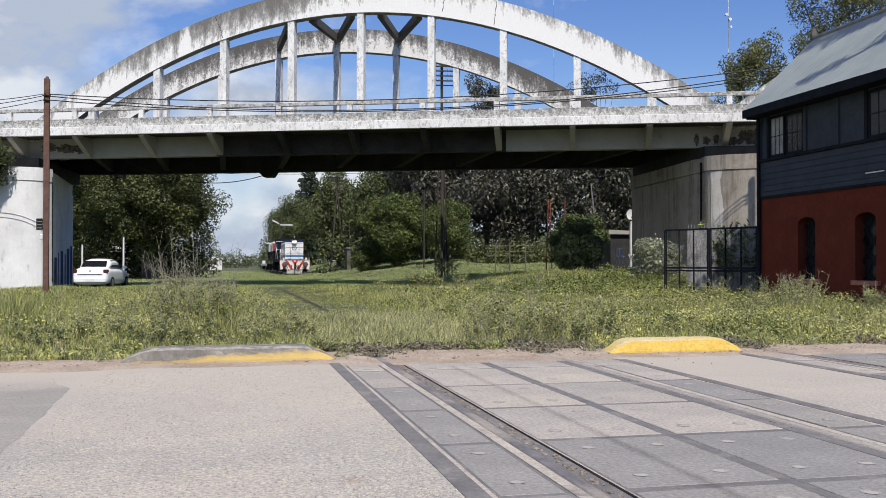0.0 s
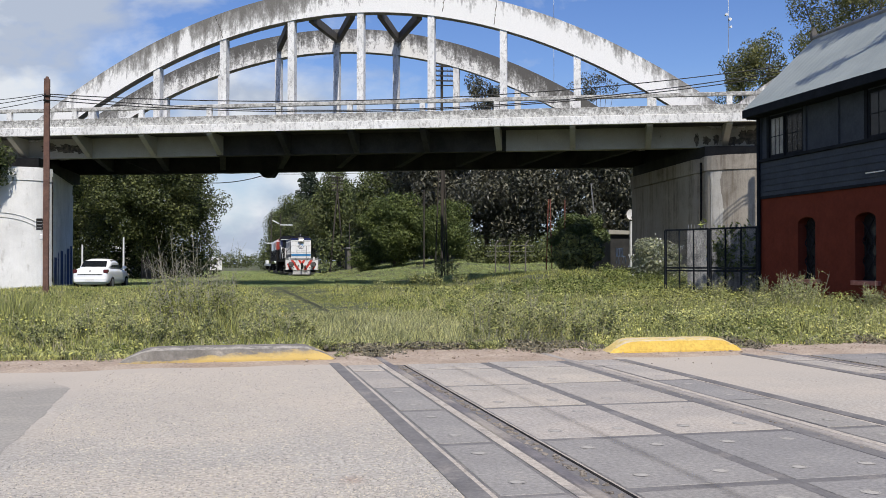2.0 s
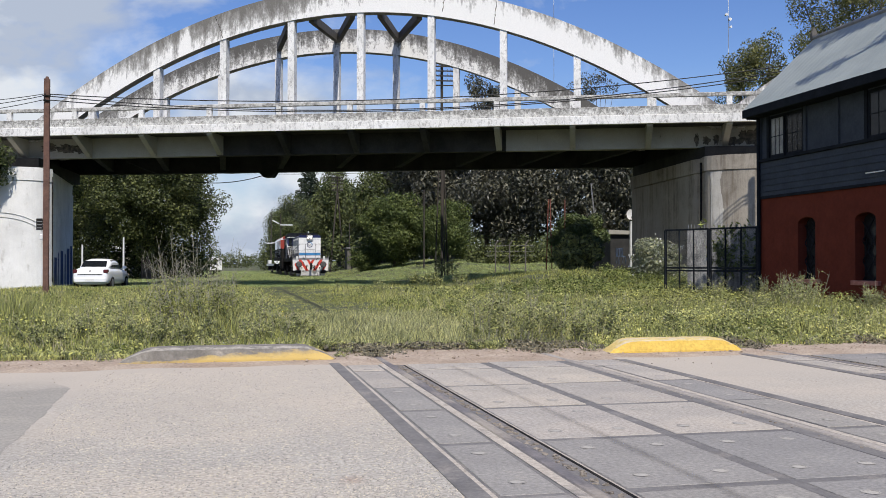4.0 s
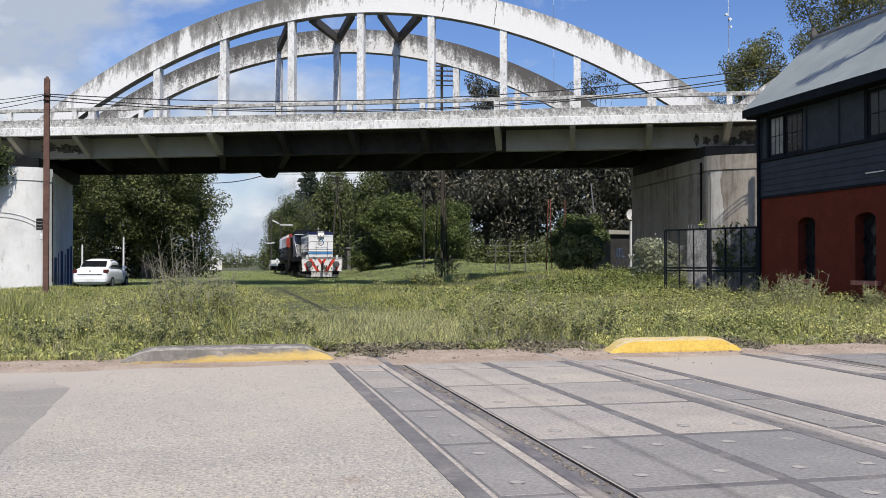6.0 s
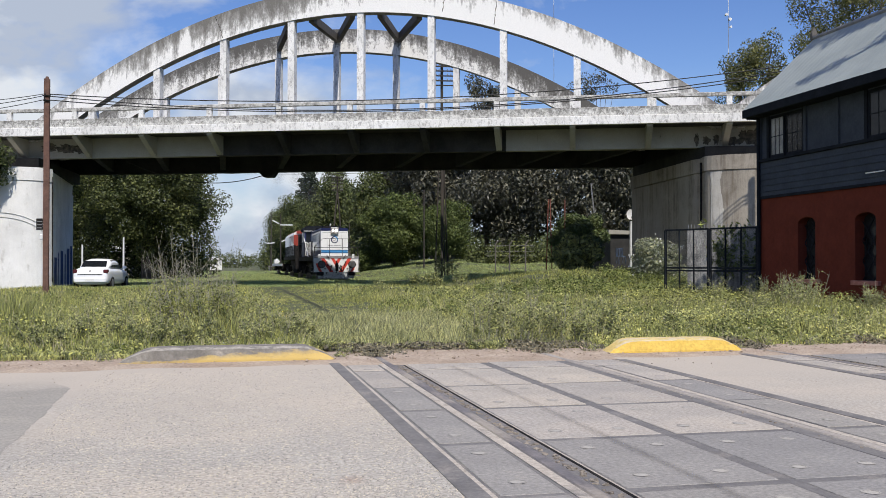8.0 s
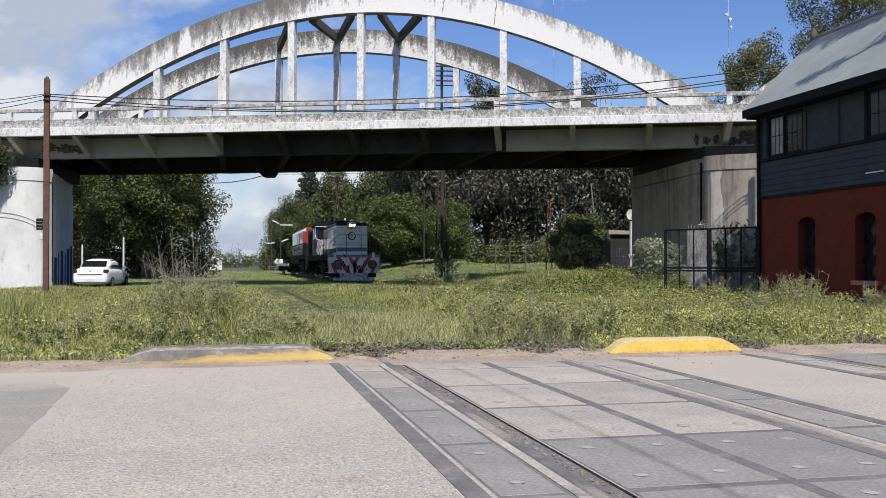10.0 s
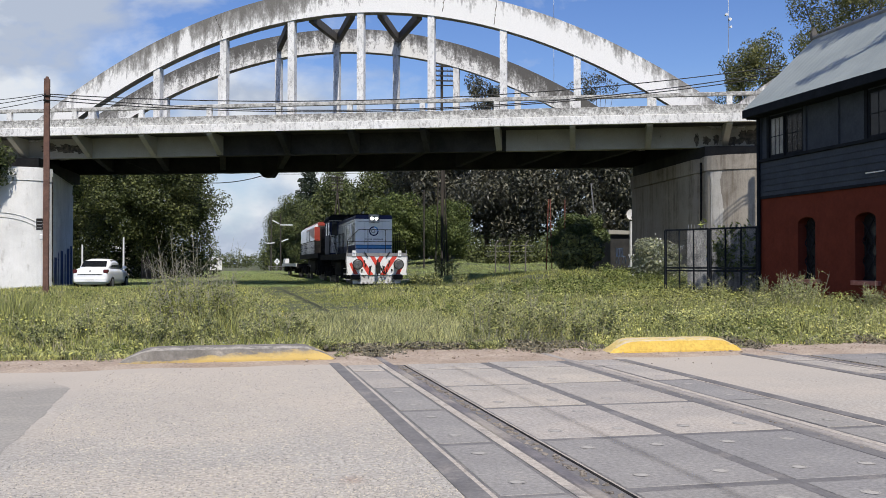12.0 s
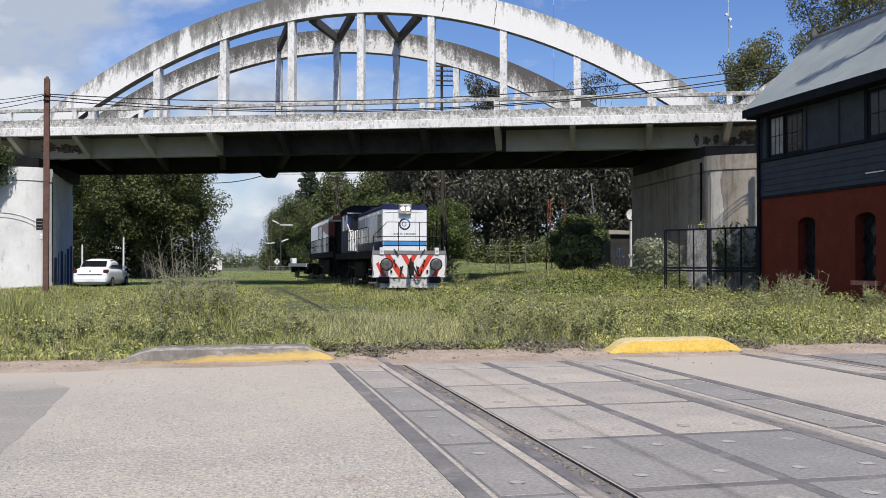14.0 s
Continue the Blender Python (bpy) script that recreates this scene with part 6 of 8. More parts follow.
def build_shade_tree():
    """The tree behind the signal cabin whose boughs shade its roof."""
    rng = np.random.default_rng(37)
    t = thing("tree", pose(18.6, 12.8, 0), "thin-crowned tree whose boughs shade the cabin roof", "tree")
    bm = bmesh.new()
    rod(bm, (18.6, 12.8, -0.4), (18.2, 13.2, 6.0), 0.24, 0.18, 9)
    rod(bm, (18.2, 13.2, 6.0), (17.2, 14.0, 11.0), 0.18, 0.10, 9)
    boughs = [[(17.2, 14.0, 11.0), (16.1, 15.2, 12.8), (15.9, 17.0, 12.9), (15.6, 19.2, 12.2)], [(17.2, 14.0, 11.0), (15.4, 14.2, 11.2), (14.6, 16.0, 10.6), (14.1, 18.0, 9.7)]]
    blobs = []
    for b, fat in zip(boughs, (1.0, 0.35)):
        for p, q in zip(b, b[1:]):
            p, q = Vector(p), Vector(q)
            rod(bm, p, q, 0.06, 0.03, 6)
            for _ in range(7):
                s = p.lerp(q, rng.random())
                e = s + Vector((rng.normal() * 0.25 * fat, rng.uniform(0.2, 0.9), rng.normal() * 0.22 * fat))
                rod(bm, s, e, 0.018, 0.006, 5)
                if rng.random() < 0.75 * fat + 0.1:
                    blobs.append((np.array(s.lerp(e, 0.5)), (0.12 + 0.2 * fat, 0.45, 0.10 + 0.14 * fat)))
    part("trunk", bm, M_BARK, t)
    ob = new("crown", quads_mesh("crown", leaf_cloud(rng, blobs, 2200, 0.07, 0.3), 4, M_LEAF2))
    ob.parent = t
    ob.matrix_parent_inverse = t.matrix_basis.inverted()


build_shade_tree()


def hedgerow(name, x0, x1, y, depth, height, count, size, material, label, seed, hump=0.35):
    """A far row of undergrowth, uncountable."""
    rng = np.random.default_rng(seed)
    blobs = []
    x = x0
    while x < x1:
        r = height * rng.uniform(0.35, 0.6)
        blobs.append(((x, y + rng.uniform(-0.5, 0.5) * depth, rng.uniform(0.2, 0.6) * height), (r, r, height * rng.uniform(0.4, 0.55) * (1 + hump * rng.uniform(-1, 1)))))
        x += r * 0.55
    tagged(new(name, quads_mesh(name, leaf_cloud(rng, blobs, count, size), 4, material)), label, "hedge", kind="stuff")


hedgerow("undergrowth", 12.0, 50.0, 100.0, 6, 5.5, 24000, 0.18, M_LEAF, "dark undergrowth below the trees beyond the bridge", 41)
# darkened leaves stand in for the shade below the eucalyptus
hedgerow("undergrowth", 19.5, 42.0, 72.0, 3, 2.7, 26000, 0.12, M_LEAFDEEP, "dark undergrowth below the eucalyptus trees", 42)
hedgerow("undergrowth", -30.0, -2.0, 100.0, 6, 5.0, 22000, 0.14, M_LEAF, "dark undergrowth below the trees beyond the bridge", 43)
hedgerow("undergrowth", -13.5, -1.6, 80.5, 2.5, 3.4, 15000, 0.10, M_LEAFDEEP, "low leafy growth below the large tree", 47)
hedgerow("far_woods", 10.0, 75.0, 190.0, 20, 11.0, 40000, 0.22, M_LEAF, "far dark woods along the line", 44)
hedgerow("far_woods", -90.0, 22.0, 300.0, 20, 5.0, 26000, 0.26, M_LEAF, "far low woods on the horizon", 45)
hedgerow("undergrowth", 8.0, 13.5, 162.0, 4, 5.0, 12000, 0.16, M_LEAF, "dark undergrowth beside the line", 46)


# ---- grass ----
def field_places(rng, n, y0, y1, margin=3.0, power=1.0):
    """Random places in the field, thinning out with distance."""
    u = rng.random(n)
    k = 1 - power
    y = (y0 ** k + u * (y1 ** k - y0 ** k)) ** (1 / k) if abs(k) > 1e-6 else y0 * (y1 / y0) ** u
    lo, hi = -0.285 * y - margin, 0.80 * y + margin
    return lo + (hi - lo) * rng.random(n), y


def patch_noise(x, y, s, seed):
    rng = np.random.default_rng(seed)
    v = np.zeros_like(x)
    for k in range(5):
        a = rng.uniform(0, 2 * math.pi)
        f = s * (1.6 ** k)
        v += np.sin((x * math.cos(a) + y * math.sin(a)) * f + rng.uniform(0, 6.28)) / (1 + 0.5 * k)
    return v / 3.0


def grass_mesh(name, rng, x, y, hgt, width, material, lean=0.45, plain=False):
    """Bent blades, or plain pointed ones for short and far grass."""
    n = len(x)
    z = land(x, y) - 0.03
    a = rng.uniform(0, 2 * math.pi, n)
    dx, dy = np.cos(a), np.sin(a)
    b = rng.uniform(0, 2 * math.pi, n)
    bend = hgt * lean * rng.random(n)
    w = width * (0.6 + 0.8 * rng.random(n))
    p = np.stack([x, y, z], 1)
    side = np.stack([dx, dy, 0 * dx], 1) * w[:, None]
    mid = p + np.stack([np.cos(b) * bend * 0.35, np.sin(b) * bend * 0.35, hgt * 0.55], 1)
    tip = p + np.stack([np.cos(b) * bend, np.sin(b) * bend, hgt], 1)
    if plain:
        return quads_mesh(name, np.stack([p - side, p + side, tip], 1), 3, material)
    v = np.stack([p - side, p + side, mid + side * 0.75, tip, mid - side * 0.75], 1).astype(np.float32)
    me = bpy.data.meshes.new(name)
    me.vertices.add(n * 5)
    me.vertices.foreach_set("co", v.reshape(-1))
    me.loops.add(n * 7)
    me.loops.foreach_set("vertex_index", (np.arange(n)[:, None] * 5 + np.array([0, 1, 2, 4, 4, 2, 3])).astype(np.int32).reshape(-1))
    me.polygons.add(n * 2)
    me.polygons.foreach_set("loop_start", (np.arange(n)[:, None] * 7 + np.array([0, 4])).astype(np.int32).reshape(-1))
    me.polygons.foreach_set("loop_total", np.tile(np.array([4, 3], dtype=np.int32), n))
    me.materials.append(material)
    me.update(calc_edges=True)
    me.validate()
    return me


def groove(y):
    """A dark rut from the near rail's end to the middle of the near track."""
    return 1.46 + 0.79 * smooth(9.0, 18.5, y) + 0.012 * np.sin(0.8 * y)


def trodden(x, y):
    """Growth kept short along the near track."""
    return 0.34 + 0.66 * np.maximum(smooth(1.1, 1.9, np.abs(x - T1 - 0.1)), smooth(40, 60, y))


def field_mask(x, y):
    edge = 10.02 + 0.2 * np.sin(x * 0.9) + 0.15 * np.sin(2.3 * x + 1) + 0.11 * np.sin(7.1 * x) + 0.09 * np.sin(17.0 * x + 2) - 0.1
    ok = y > edge
    for c in (T1, T2):                       # bare strips where the rails enter the grass
        for s in (-0.873, 0.873):
            ok &= ~((np.abs(x - c - s) < 0.07) & (y < 12))
    ok &= ~((np.abs(x - groove(y)) < 0.03 + 0.0020 * y + 0.012 * np.sin(1.7 * y)) & (y > 13.0) & (y < 47))      # worn groove
    ok &= ~((np.abs(x - 7.33) < 0.09 + 0.03 * np.sin(2.9 * y)) & (y > 11.6) & (y < 16.4))                   # gap along a bare rail
    ok &= ~((x > 13.95) & (x < 17.5) & (y > 9.3) & (y < 23.2))
    ok &= ~((x > 3.7) & (x < 5.5) & (y < 9.6)) & ~((x > -1.2) & (x < 1.2) & (y < 9.6))
    return ok


def tufts(rng, x, y, per, spread):
    n = len(x)
    a = rng.uniform(0, 2 * math.pi, (n, per))
    r = spread * np.sqrt(rng.random((n, per)))
    return (x[:, None] + np.cos(a) * r).reshape(-1), (y[:, None] + np.sin(a) * r).reshape(-1)


def grass_height(rng, x, y, h0):
    k = patch_noise(x, y, 0.7, 3) + 0.7 * patch_noise(x, y, 2.3, 4)
    hgt = h0 * np.clip(1.0 + 0.5 * k, 0.35, 1.6) * (0.55 + 0.7 * rng.random(len(x)))
    inside = smooth(0.75, 1.15, np.abs(x - T1)) * smooth(0.75, 1.15, np.abs(x - T2))
    hgt *= 0.55 + 0.45 * inside
    hgt *= trodden(x, y)
    hgt *= 1 - 0.6 * np.exp(-((x - groove(y) + 0.10) / 0.16) ** 2) * smooth(13.0, 18.0, y)     # worn groove along the near track
    hgt *= 0.45 + 0.55 * smooth(9.8, 12.0, y)
    hgt *= 1 - 0.55 * smooth(45.0, 50.0, y)            # cut short beyond the bridge
    return hgt + 0.02


def leafy(rng, x, y, z, size, up=0.9):
    """Single broad leaves at places in the grass."""
    n = len(x)
    nrm = rng.normal(size=(n, 3)) * 0.6 + np.array([0, -0.25, up])
    nrm /= np.linalg.norm(nrm, axis=1, keepdims=True)
    a = np.cross(nrm, rng.normal(size=(n, 3)))
    a /= np.linalg.norm(a, axis=1, keepdims=True)
    b = np.cross(nrm, a)
    s = (size * (0.5 + rng.random(n)))[:, None]
    p = np.stack([x, y, z], 1)
    return np.stack([p - a * s, p - b * s * 0.4 + nrm * s * 0.1, p + a * s, p + b * s * 0.4 + nrm * s * 0.1], 1)


def build_grass():
    rng = np.random.default_rng(5)
    for n, per, spread, y0, y1, h0, w, material, power, label, plain in (
            (16000, 9, 0.06, 9.5, 30.0, 0.20, 0.0065, M_GRASS, 1.5, "dense uncut green grass with yellowish tips", False),
            (24000, 8, 0.2, 27.0, 110.0, 0.16, 0.014, M_GRASS, 1.2, "uncut grass along the railway", True),
            (9500, 7, 0.07, 9.6, 34.0, 0.24, 0.007, M_WEED, 1.45, "grey-green weeds mixed into the grass", True),
            (3200, 4, 0.05, 9.8, 40.0, 0.34, 0.004, M_STRAW, 1.4, "thin dry grass stalks", True)):
        x, y = field_places(rng, n, y0, y1, 3.5, power)
        x, y = tufts(rng, x, y, per, spread)
        ok = field_mask(x, y)
        x, y = x[ok], y[ok]
        tagged(new("grass", grass_mesh("grass", rng, x, y, grass_height(rng, x, y, h0), w, material, 0.7, plain)), label, "grass", kind="stuff")
    for n, per, spread, h0, w, lean in ((3600, 9, 0.05, 0.06, 0.004, 0.6), (2100, 26, 0.065, 0.13, 0.0055, 1.0)):
        x, y = rng.uniform(0.5, 4.2, n), 9.95 + 9.5 * rng.random(n) ** 1.3
        tall = np.repeat(0.45 + 0.9 * rng.random(n), per)
        x, y = tufts(rng, x, y, per, spread)
        ok = field_mask(x, y)
        x, y, tall = x[ok], y[ok], tall[ok]
        h = h0 * tall * (0.5 + 0.8 * rng.random(len(x))) * (0.6 + 0.4 * smooth(9.9, 11.5, y))
        tagged(new("grass", grass_mesh("grass", rng, x, y, h, w * 1.25, M_PALEGRASS, lean, True)), "short pale grass trodden along the track", "grass", kind="stuff")
    for n, y0, y1, size, power, material, label, near in (
            (120000, 9.6, 34.0, 0.020, 1.5, M_WEED, "low broad-leaved weeds among the grass", 0.2),
            (72000, 9.6, 30.0, 0.021, 1.5, M_GRASS, "low broad-leaved weeds among the grass", 0.2),
            (1800, 10.5, 40.0, 0.013, 1.3, M_YFLOWER, "tiny yellow flowers in the grass", 0.3),
            (1300, 10.5, 40.0, 0.014, 1.3, M_FLOWER, "tiny white flowers in the grass", 0.35)):
        x, y = field_places(rng, n, y0, y1, 3.5, power)
        k = patch_noise(x, y, 1.1, 8) + 0.5 * patch_noise(x, y, 3.1, 9)
        ok = field_mask(x, y) & (k + rng.normal(size=len(x)) * 0.4 > -0.1)
        ok &= (np.abs(x - T1 - 0.15) > 1.35 + 0.3 * rng.normal(size=len(x))) | (rng.random(len(x)) < 0.12)
        x, y, k = x[ok], y[ok], k[ok]
        z = land(x, y) + near * (0.15 + 0.9 * rng.random(len(x))) * np.clip(0.9 + 0.8 * k, 0.3, 1.9) * (0.35 + 0.65 * smooth(9.8, 12, y)) * trodden(x, y)
        tagged(new("weeds", quads_mesh("weeds", leafy(rng, x, y, z, size), 4, material)), label, "weeds", kind="stuff")


def build_lawn():
    """Short bright grass beyond the bridge."""
    rng = np.random.default_rng(6)
    n = 30000
    x, y = rng.uniform(-9, 24, n), 46.0 + 110.0 * rng.random(n) ** 2.2
    x, y = tufts(rng, x, y, 6, 0.22)
    tagged(new("grass", grass_mesh("grass", rng, x, y, 0.05 + 0.07 * rng.random(len(x)), 0.028, M_LAWN, 1.3, True)), "short bright green grass beyond the bridge", "grass", kind="stuff")


M_LAWN = mat("short_bright_grass", [(0.3, (0.26, 0.325, 0.125)), (0.7, (0.40, 0.46, 0.195))], 0.35, rough=0.75, bump=0, fine=0, island=0.2, spec=0.25, through_light=0.25)
build_grass()
build_lawn()
build_aggregate()


def build_clumps():
    """Domes of broad leaves that break up the grass, in three sizes with distance."""
    rng = np.random.default_rng(71)
    for n, y0, y1, r0, leaf, per, material, label in ((420, 10.0, 15.5, 0.12, 0.015, 190, M_WEED, "clumps of broad-leaved weeds on the verge"),
                                                      (360, 10.2, 17.0, 0.14, 0.016, 190, M_CLUMP, "dark green leafy clumps in the grass"),
                                                      (520, 16.0, 34.0, 0.20, 0.026, 130, M_CLUMP, "dark green leafy clumps in the grass"),
                                                      (420, 18.0, 48.0, 0.26, 0.035, 110, M_WEED, "clumps of grey-green weeds in the field")):
        x, y = field_places(rng, n, y0, y1, 1.0, 1.2)
        ok = field_mask(x, y) & (np.abs(x - T1 - 0.1) > 1.5) & (patch_noise(x, y, 0.9, 12) + rng.normal(size=n) * 0.5 > -0.2)
        blobs = []
        for px, py in zip(x[ok], y[ok]):
            r = r0 * rng.uniform(0.5, 1.35)
            low = 0.5 if py < 11.0 else 1.0
            blobs.append(((px, py, float(land(px, py)) + 0.35 * r * low), (r, r, r * 0.9 * low)))
        tagged(new("weeds", quads_mesh("weeds", leaf_cloud(rng, blobs, per * len(blobs), leaf, 0.0, 0.7), 4, material)), label, "weeds", kind="stuff")
    for x0, x1, y0, y1, count, leaves, leaf, m in ((8.4, 15.5, 26.5, 35.0, 120, 26000, 0.035, M_CLUMP), (9.8, 13.5, 17.5, 25.0, 110, 30000, 0.026, M_WEEDLEAF)):
        blobs = []
        for px, py, r in zip(rng.uniform(x0, x1, count), rng.uniform(y0, y1, count), rng.uniform(0.18, 0.40, count)):
            blobs.append(((px, py, float(land(px, py)) + 0.12), (r, r, r * 0.95)))
        tagged(new("weeds", quads_mesh("weeds", leaf_cloud(rng, blobs, leaves, leaf, 0.0, 0.7), 4, m)), "knee-high green weeds on the bank", "weeds", kind="stuff")


M_CLUMP = mat("dark_weed_leaf", [(0.3, (0.095, 0.128, 0.036)), (0.7, (0.24, 0.275, 0.088))], 1.4, rough=0.6, bump=0, fine=0, island=0.7, spec=0.3, through_light=0.2)
build_clumps()


def build_tall_grass():
    """Longer grass heaped round the weeds on the verge."""
    rng = np.random.default_rng(15)
    n = 900
    x, y = rng.normal(-0.1, 0.55, n), 11.6 + 2.6 * rng.random(n)
    far = rng.random(n) < 0.3                          # coarse tufts further along the verge
    x[far], y[far] = -2.95 + rng.normal(0, 0.35, far.sum()), 14.4 + rng.normal(0, 0.5, far.sum())
    x, y = tufts(rng, x, y, 9, 0.07)
    ok = field_mask(x, y)
    x, y = x[ok], y[ok]
    h = (0.14 + 0.40 * np.exp(-((x + 0.05) / 0.62) ** 2) * smooth(10.8, 12.8, y) + 0.30 * np.exp(-((x + 2.95) / 0.5) ** 2)) * (0.5 + 0.75 * rng.random(len(x)))
    half = rng.random(len(x)) < 0.5
    tagged(new("weeds", grass_mesh("weeds", rng, x[~half], y[~half], h[~half] * 1.1, 0.007, M_WEED, 0.5)), "long narrow-leaved weeds among the grass", "weeds", kind="stuff")
    x, y, h = x[half], y[half], h[half]
    tagged(new("grass", grass_mesh("grass", rng, x, y, h, 0.006, M_GRASS, 0.45)), "long uncut grass round the tall weeds", "grass", kind="stuff")


build_tall_grass()


def build_gap_shade():
    """A dark strip painting the shade in the gap along the near track's grass."""
    bm = bmesh.new()
    prev = None
    for y in np.arange(13.6, 42.0, 0.15):
        x, w = float(groove(y)), 0.012 + 0.0008 * y + 0.004 * math.sin(2.3 * y)
        row_ = [bm.verts.new((x + k * w, y, float(land(x, y)) + (0.004 if k else -0.01))) for k in (-1, 0, 1)]
        if prev:
            for i in range(2):
                bm.faces.new((prev[i], prev[i + 1], row_[i + 1], row_[i]))
        prev = row_
    solo("rut", bm, mat("gap_shade_soil", [(0.3, (0.03, 0.032, 0.016)), (0.7, (0.08, 0.08, 0.042))], 5, rough=0.95, bump=0.5, bscale=30), "narrow dark strip painting the shade of a gap in the grass", "ground", kind="structure", smooth=True)


build_gap_shade()


def build_litter():
    """Dead plant bits where the rails run into the grass."""
    rng = np.random.default_rng(8)
    pts = []
    for c in (T1, T2):
        for s, n in ((-0.873, 1100), (0.873, 700)):
            x = c + s + rng.normal(0, 0.13, n) * (1 + 0.6 * (rng.random(n) < 0.25))
            pts.append((x, rng.uniform(9.35, 10.25, n)))
    x = rng.uniform(1.0, 4.0, 2600)
    pts.append((x, 10.02 + 0.2 * np.sin(x * 0.9) + 0.15 * np.sin(2.3 * x + 1) + 0.11 * np.sin(7.1 * x) - 0.12 + rng.normal(0, 0.06, 2600)))
    x, y = np.concatenate([p[0] for p in pts]), np.concatenate([p[1] for p in pts])
    z = land(x, y) + 0.015 + 0.07 * rng.random(len(x)) * smooth(9.4, 10.1, y)
    tagged(new("plant_litter", quads_mesh("plant_litter", leafy(rng, x, y, z, 0.02), 4, M_LITTER)), "dead dark plant litter where the rails enter the grass", "litter", kind="stuff")


M_LITTER = mat("dead_plant_litter", [(0.3, (0.07, 0.065, 0.045)), (0.7, (0.22, 0.20, 0.14))], 6, rough=0.9, bump=0, fine=0, island=0.5)
build_litter()


def build_weed(x, y, height, width, stalks, leaves, leaf, material, label, seed, group="tall weeds", bare=0.25):
    """A clump of upright weeds: branching stems and small leaves."""
    rng = np.random.default_rng(seed)
    t = thing("weed_clump", pose(x, y, float(land(x, y)) - 0.02), label, "weed", group)
    bm = bmesh.new()
    pos = []
    for _ in range(stalks):
        a, r = rng.uniform(0, 6.28), width * 0.5 * math.sqrt(rng.random())
        p = Vector((math.cos(a) * r * 0.7, math.sin(a) * r * 0.7, 0))
        h = height * rng.uniform(0.5, 1.0)
        q = p + Vector((rng.normal() * 0.12 * height + math.cos(a) * r * 0.4, rng.normal() * 0.12 * height, h))
        mid = p.lerp(q, 0.5) + Vector((rng.normal() * 0.03, rng.normal() * 0.03, 0))
        rod(bm, p, mid, 0.0036, 0.0028, 4)
        rod(bm, mid, q, 0.0028, 0.0014, 4)
        for _ in range(5):
            f = rng.uniform(0.35, 0.95)
            b = p.lerp(q, f)
            e = b + Vector((rng.normal() * 0.1, rng.normal() * 0.1, rng.uniform(0.05, 0.2))) * height
            rod(bm, b, e, 0.0022, 0.001, 3)
            pos.append((b, e))
        pos.append((p, q))
    tagged(part("stalk", bm, M_STALK, t, "thin brownish stalks", placed=False), kind="stuff")
    pick = rng.integers(0, len(pos), leaves)
    f = rng.random(leaves) ** 1.2 * (1 - bare)
    pts = np.array([list(pos[i][0].lerp(pos[i][1], float(k))) for i, k in zip(pick, f)]) + rng.normal(size=(leaves, 3)) * 0.02
    pts = pts[pts[:, 2] < height * (1 - bare) * (0.75 + 0.75 * rng.random(leaves))]
    ob = new("foliage", quads_mesh("foliage", leafy(rng, pts[:, 0], pts[:, 1], pts[:, 2], leaf, 0.4), 4, material))
    ob.parent = t
    return t


build_weed(-0.42, 12.9, 1.45, 0.9, 36, 6500, 0.018, M_WEEDLEAF, "tall wispy grey-green weeds with bare branching tips", 61, bare=0.58)
build_weed(-0.08, 12.6, 1.05, 0.8, 30, 5000, 0.018, M_WEEDLEAF, "tall wispy grey-green weeds with bare branching tips", 62, bare=0.45)
build_weed(0.25, 13.3, 0.8, 0.8, 18, 1000, 0.020, M_WEED, "leafy grey-green weeds growing in the grass", 63, bare=0.25)
build_weed(-0.75, 13.4, 1.2, 0.8, 26, 2600, 0.018, M_WEEDLEAF, "tall wispy grey-green weeds with bare branching tips", 64, bare=0.55)
for k, (x, y, h) in enumerate(((-0.9, 11.6, 0.45), (0.5, 11.4, 0.42), (0.1, 11.2, 0.35), (-0.4, 11.5, 0.5), (0.9, 11.9, 0.4), (-1.5, 12.2, 0.5), (0.3, 12.0, 0.6), (3.25, 10.35, 0.42), (3.6, 10.5, 0.5), (3.95, 10.25, 0.35), (4.3, 10.8, 0.45), (3.0, 11.0, 0.5), (3.5, 11.3, 0.6), (1.15, 10.2, 0.16), (2.75, 9.95, 0.14),
                               (10.6, 16.5, 0.8), (11.6, 17.4, 0.9), (12.4, 18.6, 0.85), (12.9, 19.8, 0.9), (13.3, 21.4, 0.8), (12.8, 16.8, 0.75), (11.9, 15.6, 0.7), (13.2, 20.6, 0.95),
                               (12.3, 22.6, 0.7), (14.75, 26.1, 2.7), (15.3, 25.4, 2.6), (12.9, 23.6, 0.8), (13.6, 22.4, 0.9), (12.0, 19.6, 0.6), (8.5, 14.5, 0.4), (9.6, 15.8, 0.5), (6.3, 12.5, 0.35), (-2.9, 12.0, 0.45),
                               (-2.0, 11.3, 0.35), (-3.4, 13.6, 0.5), (8.2, 41.0, 0.8), (9.0, 41.5, 0.9), (9.9, 40.6, 0.8), (12.5, 55.6, 1.2), (13.1, 55.9, 1.3))):
    h *= 1.4 if 2.9 < x < 4.5 and y < 11.5 else 1.0
    build_weed(x, y, h, 0.45 + 0.3 * h, 14, 1800 if h < 0.75 else 900, 0.07 if h > 2 else 0.016 if h < 0.75 else 0.020 if y < 30 else 0.05, M_CLUMP if h > 2 else M_WEED, "leafy green weeds growing in the grass", 100 + k)

